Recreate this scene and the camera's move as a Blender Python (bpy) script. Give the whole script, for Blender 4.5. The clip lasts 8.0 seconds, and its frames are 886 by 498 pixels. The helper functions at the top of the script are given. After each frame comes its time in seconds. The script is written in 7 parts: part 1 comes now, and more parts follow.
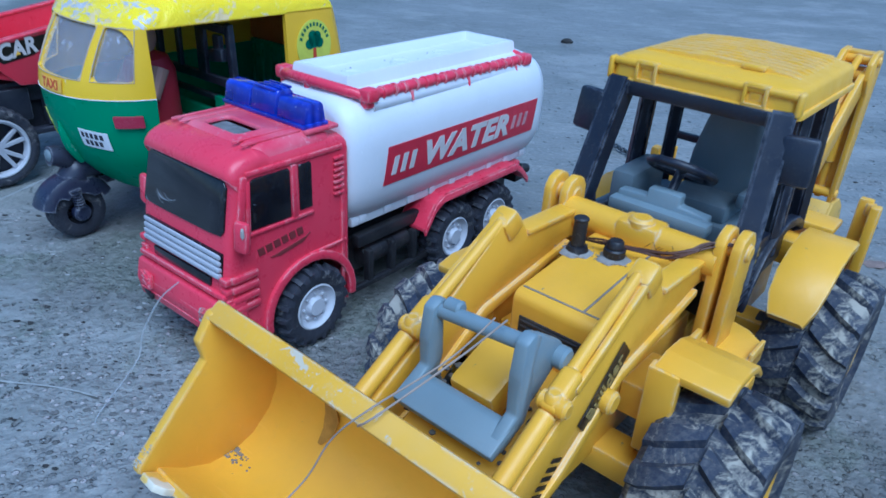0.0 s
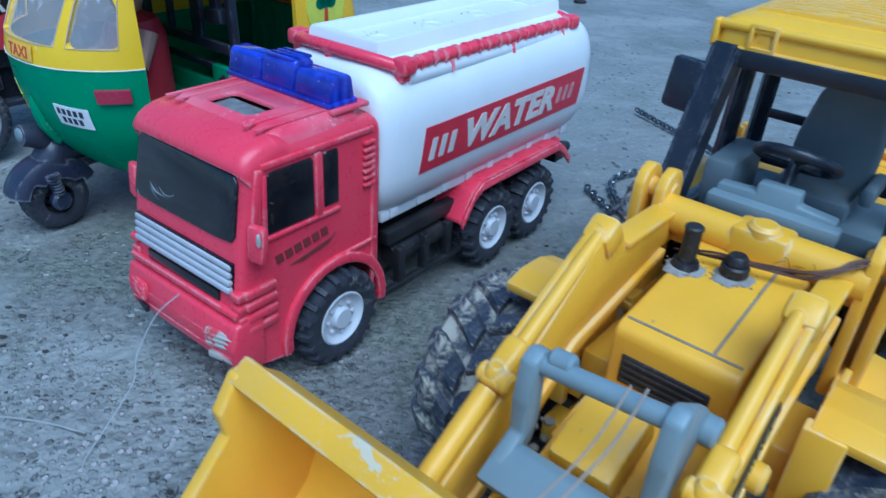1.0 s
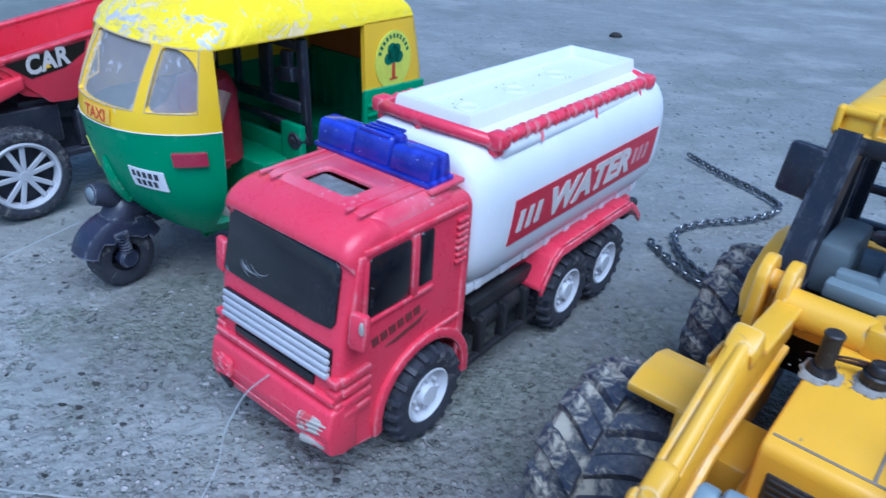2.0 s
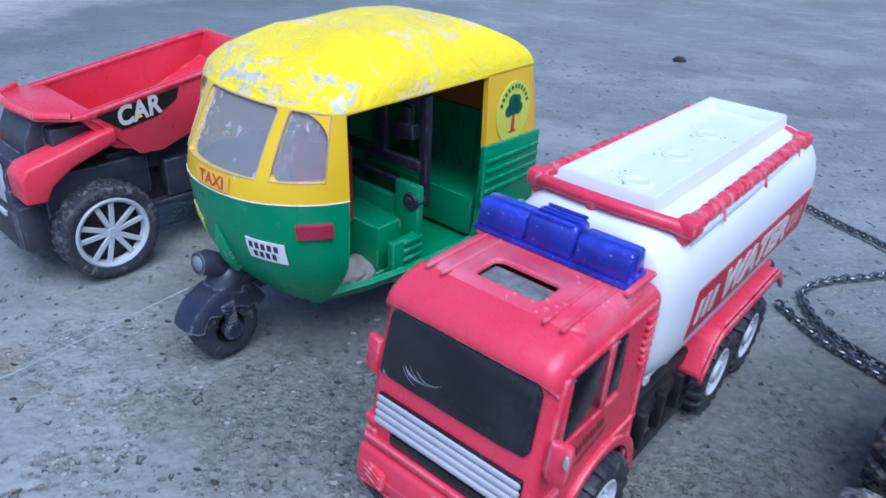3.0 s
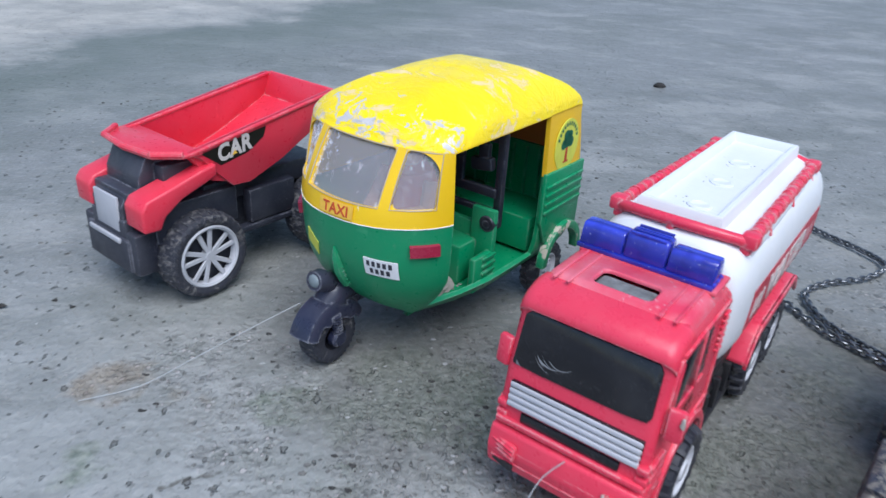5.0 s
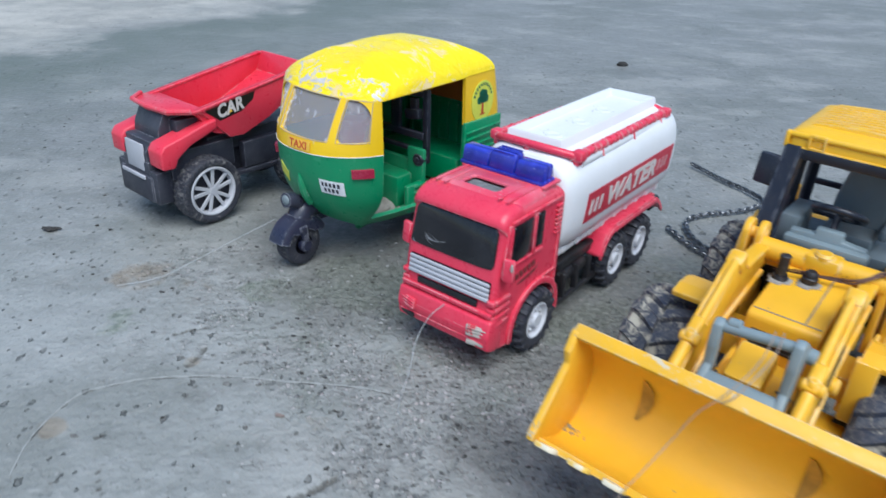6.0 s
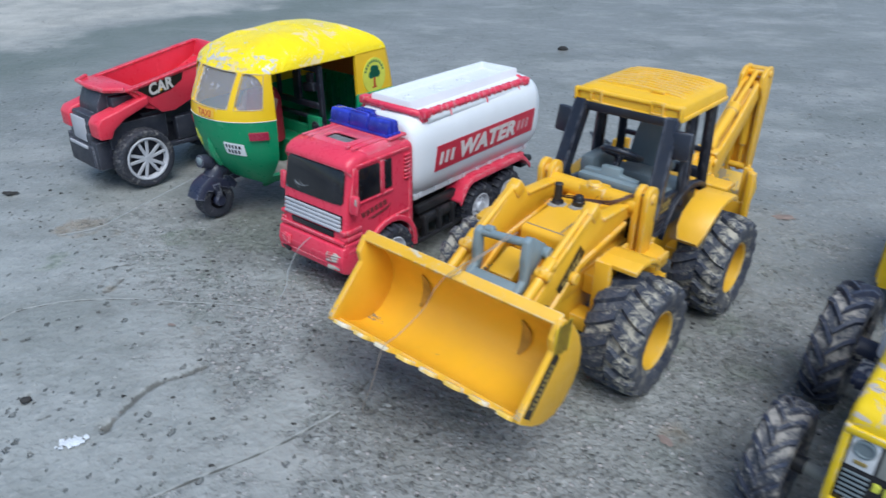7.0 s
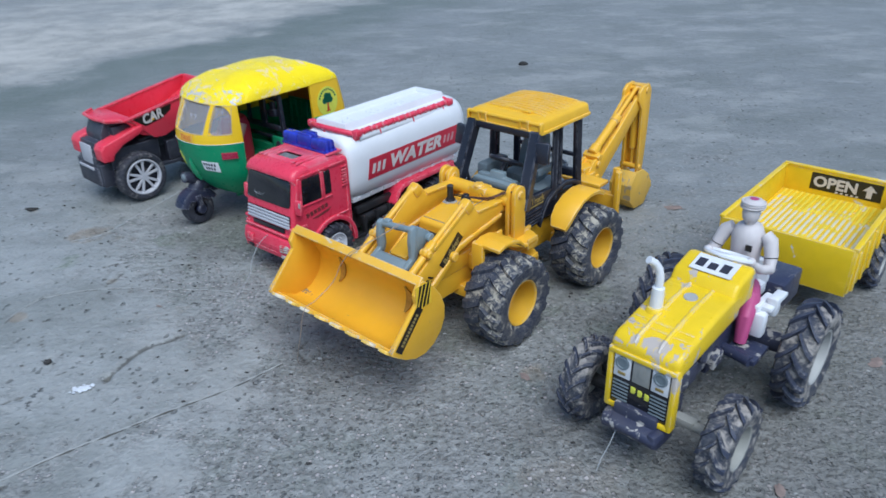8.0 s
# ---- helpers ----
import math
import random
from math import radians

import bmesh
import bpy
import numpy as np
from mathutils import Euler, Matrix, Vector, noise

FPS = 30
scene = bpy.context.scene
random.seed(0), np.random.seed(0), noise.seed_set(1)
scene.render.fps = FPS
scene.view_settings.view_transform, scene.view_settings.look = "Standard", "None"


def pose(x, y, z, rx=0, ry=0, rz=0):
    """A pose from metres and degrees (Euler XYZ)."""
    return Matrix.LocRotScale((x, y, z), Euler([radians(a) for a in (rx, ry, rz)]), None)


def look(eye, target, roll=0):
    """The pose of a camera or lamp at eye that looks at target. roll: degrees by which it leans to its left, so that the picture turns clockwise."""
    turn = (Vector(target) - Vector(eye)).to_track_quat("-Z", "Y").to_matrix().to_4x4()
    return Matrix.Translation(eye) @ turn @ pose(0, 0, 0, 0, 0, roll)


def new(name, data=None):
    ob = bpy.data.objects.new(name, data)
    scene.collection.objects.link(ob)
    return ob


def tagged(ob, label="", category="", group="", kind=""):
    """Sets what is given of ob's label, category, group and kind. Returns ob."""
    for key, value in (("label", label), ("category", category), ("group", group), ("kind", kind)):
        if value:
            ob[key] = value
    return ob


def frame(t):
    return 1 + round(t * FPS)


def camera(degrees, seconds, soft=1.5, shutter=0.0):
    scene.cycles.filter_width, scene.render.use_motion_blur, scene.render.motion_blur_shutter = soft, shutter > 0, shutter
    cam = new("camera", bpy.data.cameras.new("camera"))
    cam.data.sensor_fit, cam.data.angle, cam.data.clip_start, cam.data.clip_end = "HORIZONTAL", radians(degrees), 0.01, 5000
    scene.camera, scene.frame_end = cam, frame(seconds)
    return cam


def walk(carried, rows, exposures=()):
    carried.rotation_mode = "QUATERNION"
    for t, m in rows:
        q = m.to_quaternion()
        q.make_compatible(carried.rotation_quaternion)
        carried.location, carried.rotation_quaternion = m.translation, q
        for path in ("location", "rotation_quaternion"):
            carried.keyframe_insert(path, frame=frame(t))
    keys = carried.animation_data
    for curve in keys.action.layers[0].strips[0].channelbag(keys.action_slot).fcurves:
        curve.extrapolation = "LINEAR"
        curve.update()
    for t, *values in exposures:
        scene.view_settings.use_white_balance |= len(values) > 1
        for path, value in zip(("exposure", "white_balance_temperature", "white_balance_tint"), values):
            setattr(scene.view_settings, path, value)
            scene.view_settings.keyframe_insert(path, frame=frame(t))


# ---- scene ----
cam = camera(64.2, 8.0, soft=1.5, shutter=0.35)
PATH = [
    (0, (0.00857, -0.00233, 0.14215), (0.01425, 0.44157, -0.08790), 3.486),
    (0.5, (0.00240, 0.01580, 0.12973), (0.01723, 0.45521, -0.10838), 4.162),
    (1, (-0.00827, 0.03470, 0.13357), (0.00660, 0.46632, -0.11838), 3.886),
    (1.2, (-0.01318, 0.03987, 0.13497), (-0.00076, 0.47349, -0.11366), 3.921),
    (2.3, (-0.04304, 0.04886, 0.14585), (-0.04215, 0.48795, -0.09333), 4.056),
    (2.5, (-0.05414, 0.05229, 0.14648), (-0.05885, 0.49260, -0.09039), 4.262),
    (3, (-0.06964, 0.07473, 0.14951), (-0.07505, 0.51471, -0.08796), 3.506),
    (3.5, (-0.07757, 0.08708, 0.15010), (-0.07729, 0.52955, -0.08277), 4.347),
    (4, (-0.09328, 0.08956, 0.14909), (-0.07821, 0.53436, -0.07878), 4.447),
    (4.2, (-0.10137, 0.08942, 0.14697), (-0.08044, 0.53404, -0.08079), 4.440),
    (5.3, (-0.11440, 0.00800, 0.17244), (-0.09138, 0.45440, -0.05161), 3.824),
    (5.5, (-0.10373, -0.01320, 0.17528), (-0.08561, 0.43350, -0.04862), 3.631),
    (6, (-0.07527, -0.05599, 0.17891), (-0.06740, 0.38748, -0.05190), 2.491),
    (6.5, (-0.04108, -0.09376, 0.18075), (-0.03757, 0.34782, -0.05376), 2.238),
    (7, (-0.00319, -0.12260, 0.18536), (-0.00560, 0.31970, -0.04780), 0.900),
    (7.5, (0.03428, -0.15432, 0.19062), (0.03340, 0.28710, -0.04422), 0.170),
    (8, (0.05009, -0.20398, 0.21702), (0.03619, 0.24045, -0.01164), -1.589),
]
# exposure and white balance drift of the phone camera
LIGHT = [
    (0.0, 0.31, 4420, 2), (0.5, 0.31, 4360, 0), (1.2, 0.42, 4560, -4), (2.3, 0.62, 4820, 9),
    (4.0, 0.55, 5520, 12), (5.5, 0.66, 5950, 6), (7.0, 0.55, 5900, 4), (8.0, 0.44, 5660, 5),
]
walk(cam, [(t, look(eye, target, roll)) for t, eye, target, roll in PATH], LIGHT)

# ---------- light: overcast daylight ----------
SUN_EL, SUN_AZ = 60.0, 165.0
world = bpy.data.worlds.new("sky")
scene.world = world
world.use_nodes = True
wn = world.node_tree.nodes
sky = wn.new("ShaderNodeTexSky")
sky.sky_type = 'NISHITA'
sky.sun_disc = False
sky.sun_elevation = radians(SUN_EL)
sky.sun_rotation = radians(SUN_AZ)
sky.air_density, sky.dust_density, sky.ozone_density = 1.0, 1.0, 1.5
world.node_tree.links.new(sky.outputs[0], wn["Background"].inputs[0])
wn["Background"].inputs[1].default_value = 0.095
sun_data = bpy.data.lights.new("sun", 'SUN')
sun_data.energy, sun_data.angle, sun_data.color = 2.35, radians(46), (1.0, 0.985, 0.965)
sun = new("sun", sun_data)
az = radians(SUN_AZ)
sun_dir = Vector((math.sin(az) * math.cos(radians(SUN_EL)), math.cos(az) * math.cos(radians(SUN_EL)), math.sin(radians(SUN_EL))))
sun.matrix_basis = look(sun_dir * 3, (0, 0, 0))


# ---------- materials ----------
class Nodes:
    """Short writing of node trees."""

    def __init__(self, name):
        self.m = bpy.data.materials.new(name)
        self.m.use_nodes = True
        self.t = self.m.node_tree
        self.b = self.t.nodes["Principled BSDF"]
        self.co = self.t.nodes.new("ShaderNodeTexCoord").outputs["Object"]
        self.info = None

    def link(self, a, b):
        self.t.links.new(a, b)

    def put(self, value, socket):
        if isinstance(value, bpy.types.NodeSocket):
            self.link(value, socket)
        elif isinstance(value, (tuple, list)):
            socket.default_value = (*value, 1.0) if len(value) == 3 and socket.type == 'RGBA' else value
        else:
            socket.default_value = value

    def noise(self, scale, detail=4.0, rough=0.6, stretch=None, shift=0.0, warp=0.0):
        co = self.co
        if stretch or shift:
            mp = self.t.nodes.new("ShaderNodeMapping")
            mp.inputs["Scale"].default_value = stretch or (1, 1, 1)
            mp.inputs["Location"].default_value = (shift, shift * 0.7, shift * 1.3)
            self.link(co, mp.inputs[0])
            co = mp.outputs[0]
        n = self.t.nodes.new("ShaderNodeTexNoise")
        n.inputs["Scale"].default_value, n.inputs["Detail"].default_value, n.inputs["Roughness"].default_value = scale, detail, rough
        n.inputs["Distortion"].default_value = warp
        self.link(co, n.inputs["Vector"])
        return n.outputs[0]

    def cells(self, scale, feature='F1', shift=0.0):
        n = self.t.nodes.new("ShaderNodeTexVoronoi")
        n.feature = feature
        n.inputs["Scale"].default_value = scale
        self.link(self.co, n.inputs["Vector"])
        return n.outputs["Distance"]

    def ramp(self, v, a, b, lo=0.0, hi=1.0):
        n = self.t.nodes.new("ShaderNodeMapRange")
        self.put(v, n.inputs[0])
        n.inputs[1].default_value, n.inputs[2].default_value = a, b
        n.inputs[3].default_value, n.inputs[4].default_value = lo, hi
        return n.outputs[0]

    def math(self, op, a, b=0.0):
        n = self.t.nodes.new("ShaderNodeMath")
        n.operation = op
        self.put(a, n.inputs[0])
        self.put(b, n.inputs[1])
        return n.outputs[0]

    def mix(self, f, a, b):
        n = self.t.nodes.new("ShaderNodeMix")
        n.data_type = 'RGBA'
        self.put(f, n.inputs[0])
        self.put(a, n.inputs[6])
        self.put(b, n.inputs[7])
        return n.outputs[2]

    def bump(self, h, strength, dist, prev=None):
        n = self.t.nodes.new("ShaderNodeBump")
        n.inputs["Strength"].default_value = strength
        n.inputs["Distance"].default_value = dist
        self.put(h, n.inputs["Height"])
        if prev is not None:
            self.link(prev, n.inputs["Normal"])
        return n.outputs[0]

    def done(self, colour, rough, normal=None, metal=0.0, spec=0.5):
        self.put(colour, self.b.inputs["Base Color"])
        self.put(rough, self.b.inputs["Roughness"])
        self.put(metal, self.b.inputs["Metallic"])
        self.put(spec, self.b.inputs["Specular IOR Level"])
        if normal is not None:
            self.link(normal, self.b.inputs["Normal"])
        return self.m


def plastic(name, rgb, rough=0.38, dust=0.25, dust_rgb=(0.36, 0.33, 0.29), shade=0.82, bump=0.12, spec=0.45, chips=None, chip_at=0.62, chip_scale=60, wear=0.0, wear_rgb=(0.6, 0.55, 0.5), grain=950):
    """Toy plastic: slight mottling, handling scratches, dry dust and, if asked for, paint chipped to another colour."""
    n = Nodes(name)
    big = n.noise(45, 4, 0.6)
    colour = n.mix(n.ramp(big, 0.3, 0.7), tuple(c * shade for c in rgb), rgb)
    r = n.ramp(n.noise(260, 4, 0.7), 0.3, 0.7, rough - 0.08, rough + 0.14)
    if chips:
        e = n.math('ADD', n.noise(chip_scale, 6, 0.65, warp=0.6), n.ramp(n.noise(chip_scale * 0.28, 2, 0.5, shift=3.0), 0.35, 0.65, -0.10, 0.10))
        f = n.ramp(e, chip_at, chip_at + 0.03)
        colour = n.mix(f, colour, chips)
    scratch = n.ramp(n.noise(320, 3, 0.7, stretch=(1, 0.08, 0.3), shift=1.0), 0.66, 0.74, 0.0, 0.35)
    colour = n.mix(scratch, colour, tuple(min(1.0, c * 1.15 + 0.06) for c in rgb))
    grains = n.math('MULTIPLY', n.ramp(n.noise(grain, 4, 0.85, shift=5.0), 0.55, 0.68), n.ramp(n.noise(75, 4, 0.7, shift=9.0), 0.42, 0.68, 0.0, 1.0))
    film = n.ramp(n.noise(24, 5, 0.6, shift=7.0), 0.45, 0.80, 0.0, 0.40)
    f = n.math('MULTIPLY', n.math('MAXIMUM', grains, film), dust)
    colour = n.mix(f, colour, dust_rgb)
    r = n.math('ADD', r, n.math('MULTIPLY', f, 0.4))
    if wear:
        bev = n.t.nodes.new("ShaderNodeBevel")
        bev.samples = 4
        bev.inputs["Radius"].default_value = 0.0011
        dot = n.t.nodes.new("ShaderNodeVectorMath")
        dot.operation = 'DOT_PRODUCT'
        n.link(bev.outputs[0], dot.inputs[0])
        n.link(n.t.nodes.new("ShaderNodeNewGeometry").outputs["Normal"], dot.inputs[1])
        e = n.math('MULTIPLY', n.ramp(dot.outputs["Value"], 0.985, 0.90), n.ramp(n.noise(150, 5, 0.7, shift=11.0), 0.44, 0.55))
        colour = n.mix(n.math('MULTIPLY', e, wear), colour, wear_rgb)
    nm = n.bump(n.noise(700, 4, 0.7), bump, 0.0004)
    m = n.done(colour, r, nm, spec=spec)
    return m


def rubber(name, mud=0.5, mud_rgb=(0.30, 0.27, 0.23), base=(0.018, 0.019, 0.026), tread=0.0):
    n = Nodes(name)
    e = n.math('ADD', n.noise(190, 8, 0.75, warp=0.5), n.ramp(n.noise(45, 3, 0.5, shift=2.0), 0.3, 0.7, -0.07, 0.07))
    f = n.ramp(e, 0.60 - 0.16 * mud, 0.72 - 0.16 * mud, 0.0, 0.92)
    if tread:
        sep = n.t.nodes.new("ShaderNodeSeparateXYZ")
        n.link(n.co, sep.inputs[0])
        f = n.math('MULTIPLY', f, n.ramp(n.math('ADD', n.math('ABSOLUTE', sep.outputs[1], 0.0), n.ramp(n.noise(240, 3), 0.3, 0.7, -0.0012, 0.0012)), tread * 0.98, tread * 0.86, 0.15, 1.0))
    film = n.ramp(n.noise(600, 4, 0.7), 0.45, 0.75, 0.0, 0.35)
    f = n.math('MAXIMUM', f, n.math('MULTIPLY', film, mud))
    colour = n.mix(f, n.mix(n.noise(90, 3), base, tuple(c * 2.4 for c in base)), n.mix(n.noise(400, 4), mud_rgb, tuple(c * 1.35 for c in mud_rgb)))
    nm = n.bump(f, 0.5, 0.0006, n.bump(n.noise(900, 4, 0.7), 0.25, 0.0003))
    return n.done(colour, n.ramp(f, 0, 1, 0.5, 0.95), nm, spec=0.35)


def plain(name, rgb, rough=0.5, metal=0.0, vary=0.85):
    n = Nodes(name)
    colour = n.mix(n.ramp(n.noise(180, 4, 0.7), 0.3, 0.7), tuple(c * vary for c in rgb), rgb)
    return n.done(colour, n.ramp(n.noise(500, 3), 0.3, 0.7, rough - 0.06, rough + 0.1), n.bump(n.noise(900, 3), 0.08, 0.0003), metal)


def glassy(name, rgb, alpha, rough=0.12, haze_rgb=(0.55, 0.55, 0.6), haze=0.5, scale=90, rubbed=False):
    """Clear moulded plastic, scuffed and dusty, thin enough to see through."""
    n = Nodes(name)
    f = n.ramp(n.math('ADD', n.noise(scale, 7, 0.75, warp=1.0), n.ramp(n.noise(scale / 3, 2), 0.3, 0.7, -0.1, 0.1)), 0.5, 0.72, 0.0, haze)
    if rubbed:
        # white scuffs gather towards the far side
        sep = n.t.nodes.new("ShaderNodeSeparateXYZ")
        n.link(n.co, sep.inputs[0])
        e = n.math('ADD', n.noise(scale * 1.6, 8, 0.78, shift=9.0), n.ramp(sep.outputs[1], 0.004, -0.030, -0.12, 0.17))
        f = n.math('MAXIMUM', f, n.ramp(e, 0.55, 0.66, 0.0, 0.85))
    n.done(n.mix(f, rgb, haze_rgb), n.ramp(f, 0, 1, rough, 0.7), n.bump(n.noise(300, 4), 0.05, 0.0003))
    n.put(n.math('MAXIMUM', n.math('MULTIPLY', f, 1.2), alpha), n.b.inputs["Alpha"])
    return n.m


M = {}
M["loader_yellow"] = plastic("loader_yellow", (0.82, 0.440, 0.022), 0.36, 0.15, shade=0.9, wear=0.8, wear_rgb=(0.68, 0.56, 0.34), chips=(0.33, 0.24, 0.13), chip_at=0.755, chip_scale=210)
M["bucket_lip"] = plastic("bucket_lip", (0.82, 0.440, 0.022), 0.42, 0.6, dust_rgb=(0.58, 0.50, 0.36), shade=0.88, wear=1.0, wear_rgb=(0.66, 0.58, 0.44), chips=(0.60, 0.50, 0.34), chip_at=0.635, chip_scale=150)
M["tooth_worn"] = plastic("tooth_worn", (0.86, 0.54, 0.07), 0.45, 0.5, dust_rgb=(0.62, 0.55, 0.42), wear=1.0, wear_rgb=(0.74, 0.66, 0.50), chips=(0.70, 0.62, 0.46), chip_at=0.52, chip_scale=130)
M["loader_roof"] = plastic("loader_roof", (0.82, 0.460, 0.018), 0.40, 0.16, shade=0.9, wear=0.5, wear_rgb=(0.72, 0.62, 0.42))
M["loader_dirty"] = plastic("loader_dirty", (0.70, 0.42, 0.05), 0.5, 0.9, dust_rgb=(0.36, 0.27, 0.15), chips=(0.34, 0.25, 0.13), chip_at=0.56, chip_scale=120)
M["cab_black"] = plastic("cab_black", (0.014, 0.017, 0.030), 0.36, 0.14, shade=0.7, wear=0.35, wear_rgb=(0.28, 0.29, 0.33))
M["black"] = plastic("black", (0.014, 0.014, 0.018), 0.45, 0.35, shade=0.7)
M["dusty_black"] = plastic("dusty_black", (0.024, 0.026, 0.040), 0.42, 0.45, dust_rgb=(0.30, 0.30, 0.33), shade=0.75, wear=0.5, wear_rgb=(0.30, 0.30, 0.34))
M["grey_blue"] = plastic("grey_blue", (0.215, 0.272, 0.300), 0.42, 0.25)
M["seat_grey"] = plastic("seat_grey", (0.165, 0.205, 0.228), 0.5, 0.3)
M["rim_yellow"] = plastic("rim_yellow", (0.70, 0.40, 0.025), 0.42, 0.6, dust_rgb=(0.46, 0.33, 0.15), shade=0.85, wear=0.6, wear_rgb=(0.5, 0.42, 0.28))
M["truck_red"] = plastic("truck_red", (0.71, 0.040, 0.086), 0.28, 0.27, dust_rgb=(0.66, 0.32, 0.34), shade=0.90, wear=0.6, wear_rgb=(0.72, 0.50, 0.50))
M["truck_roof"] = plastic("truck_roof", (0.70, 0.046, 0.098), 0.36, 1.35, dust_rgb=(0.66, 0.50, 0.54), shade=0.9, bump=0.3, grain=520)
M["dust_grey"] = plain("dust_grey", (0.24, 0.245, 0.25), 0.95, vary=0.3)
M["dump_red"] = plastic("dump_red", (0.72, 0.034, 0.068), 0.30, 0.36, dust_rgb=(0.62, 0.30, 0.32), shade=0.90, wear=0.5, wear_rgb=(0.7, 0.42, 0.43), chips=(0.34, 0.31, 0.27), chip_at=0.745, chip_scale=90)
M["white"] = plastic("white", (0.72, 0.73, 0.755), 0.4, 0.2, dust_rgb=(0.42, 0.40, 0.38), shade=0.93)
M["rim_white"] = plastic("rim_white", (0.62, 0.63, 0.68), 0.45, 0.5, dust_rgb=(0.30, 0.28, 0.26))
M["window_black"] = plastic("window_black", (0.010, 0.010, 0.014), 0.11, 0.22, shade=0.8, bump=0.03, dust_rgb=(0.30, 0.30, 0.32), spec=0.5, chips=(0.20, 0.20, 0.22), chip_at=0.69, chip_scale=170)
M["silver"] = plastic("silver", (0.50, 0.50, 0.54), 0.35, 0.4, spec=0.7)
M["rim_grey"] = plastic("rim_grey", (0.32, 0.32, 0.295), 0.55, 0.6, dust_rgb=(0.22, 0.20, 0.17))
M["door_ink"] = plain("door_ink", (0.20, 0.035, 0.04), 0.45)
M["beige_worn"] = plastic("beige_worn", (0.44, 0.40, 0.36), 0.6, 0.5, chips=(0.50, 0.05, 0.07), chip_at=0.58, chip_scale=120)
M["rick_green"] = plastic("rick_green", (0.010, 0.245, 0.100), 0.32, 0.22, shade=0.92, grain=600, wear=0.3, wear_rgb=(0.42, 0.50, 0.44))
M["rick_arch"] = plastic("rick_arch", (0.012, 0.255, 0.105), 0.4, 0.5, wear=0.8, wear_rgb=(0.42, 0.46, 0.38), chips=(0.46, 0.42, 0.34), chip_at=0.60, chip_scale=150)
M["rick_yellow"] = plastic("rick_yellow", (0.80, 0.50, 0.004), 0.34, 0.12, shade=0.93, chips=(0.74, 0.66, 0.48), chip_at=0.735, chip_scale=110)
def peeled(name):
    """Glossy yellow coat peeled to a cream primer in ragged patches, with a few grey-lilac bare spots."""
    n = Nodes(name)
    colour = n.mix(n.ramp(n.noise(30, 3), 0.3, 0.7), (0.86, 0.62, 0.002), (0.94, 0.72, 0.003))
    zone = n.ramp(n.noise(18, 3, 0.5, shift=3.0), 0.36, 0.64, -0.13, 0.07)
    e = n.math('ADD', n.noise(95, 8, 0.70, stretch=(1.0, 0.55, 1.0), warp=1.1), zone)
    f = n.ramp(e, 0.522, 0.548)
    colour = n.mix(n.ramp(e, 0.47, 0.53, 0.0, 0.30), colour, (0.84, 0.70, 0.20))
    colour = n.mix(f, colour, n.mix(n.noise(260, 4), (0.74, 0.53, 0.20), (0.82, 0.64, 0.36)))
    sep = n.t.nodes.new("ShaderNodeSeparateXYZ")
    n.link(n.co, sep.inputs[0])
    brow = n.math('MAXIMUM', n.ramp(sep.outputs[0], 0.000, 0.040, -0.20, 0.045), n.ramp(sep.outputs[1], -0.016, -0.030, -0.20, 0.07))
    g = n.math('ADD', n.noise(125, 6, 0.7, shift=21.0, warp=0.8), brow)
    colour = n.mix(n.ramp(g, 0.60, 0.625), colour, n.mix(n.noise(200, 4), (0.40, 0.38, 0.41), (0.66, 0.62, 0.58)))
    nm = n.bump(f, 0.5, -0.0004, n.bump(n.noise(75, 5, 0.6, stretch=(1.0, 0.6, 1.0), warp=0.6), 0.7, 0.0026))
    return n.done(colour, n.ramp(f, 0, 1, 0.24, 0.7), nm, spec=0.4)


M["rick_roof"] = peeled("rick_roof")
M["pane_edge"] = plastic("pane_edge", (0.50, 0.40, 0.30), 0.3, 0.1)
M["rick_panel"] = plastic("rick_panel", (0.84, 0.50, 0.012), 0.4, 0.05, shade=0.95)
M["rick_orange"] = plastic("rick_orange", (0.50, 0.13, 0.02), 0.5, 0.2)
M["navy"] = plastic("navy", (0.018, 0.022, 0.050), 0.28, 0.26, shade=0.8, wear=0.6, wear_rgb=(0.34, 0.34, 0.38))
M["pane"] = glassy("pane", (0.56, 0.53, 0.57), 0.21, 0.08, (0.76, 0.75, 0.77), 0.5, 260, rubbed=True)
def blue_lens(name):
    """Translucent blue moulding with fine inner facets and white scuffs."""
    n = Nodes(name)
    w = n.t.nodes.new("ShaderNodeTexWave")
    w.inputs["Scale"].default_value = 90
    w.inputs["Distortion"].default_value = 1.5
    n.link(n.co, w.inputs["Vector"])
    colour = n.mix(w.outputs["Fac"], (0.018, 0.028, 0.34), (0.050, 0.075, 0.62))
    colour = n.mix(n.ramp(n.noise(110, 3, 0.5), 0.45, 0.65, 0.0, 0.7), colour, (0.010, 0.014, 0.22))
    scuff = n.ramp(n.noise(900, 3, 0.7, shift=3.0), 0.67, 0.74, 0.0, 0.7)
    colour = n.mix(scuff, colour, (0.55, 0.6, 0.85))
    n.done(colour, n.ramp(n.noise(300, 3), 0.3, 0.7, 0.06, 0.22), n.bump(n.noise(240, 3), 0.15, 0.0004), spec=0.6)
    n.b.inputs["Alpha"].default_value = 0.84
    return n.m


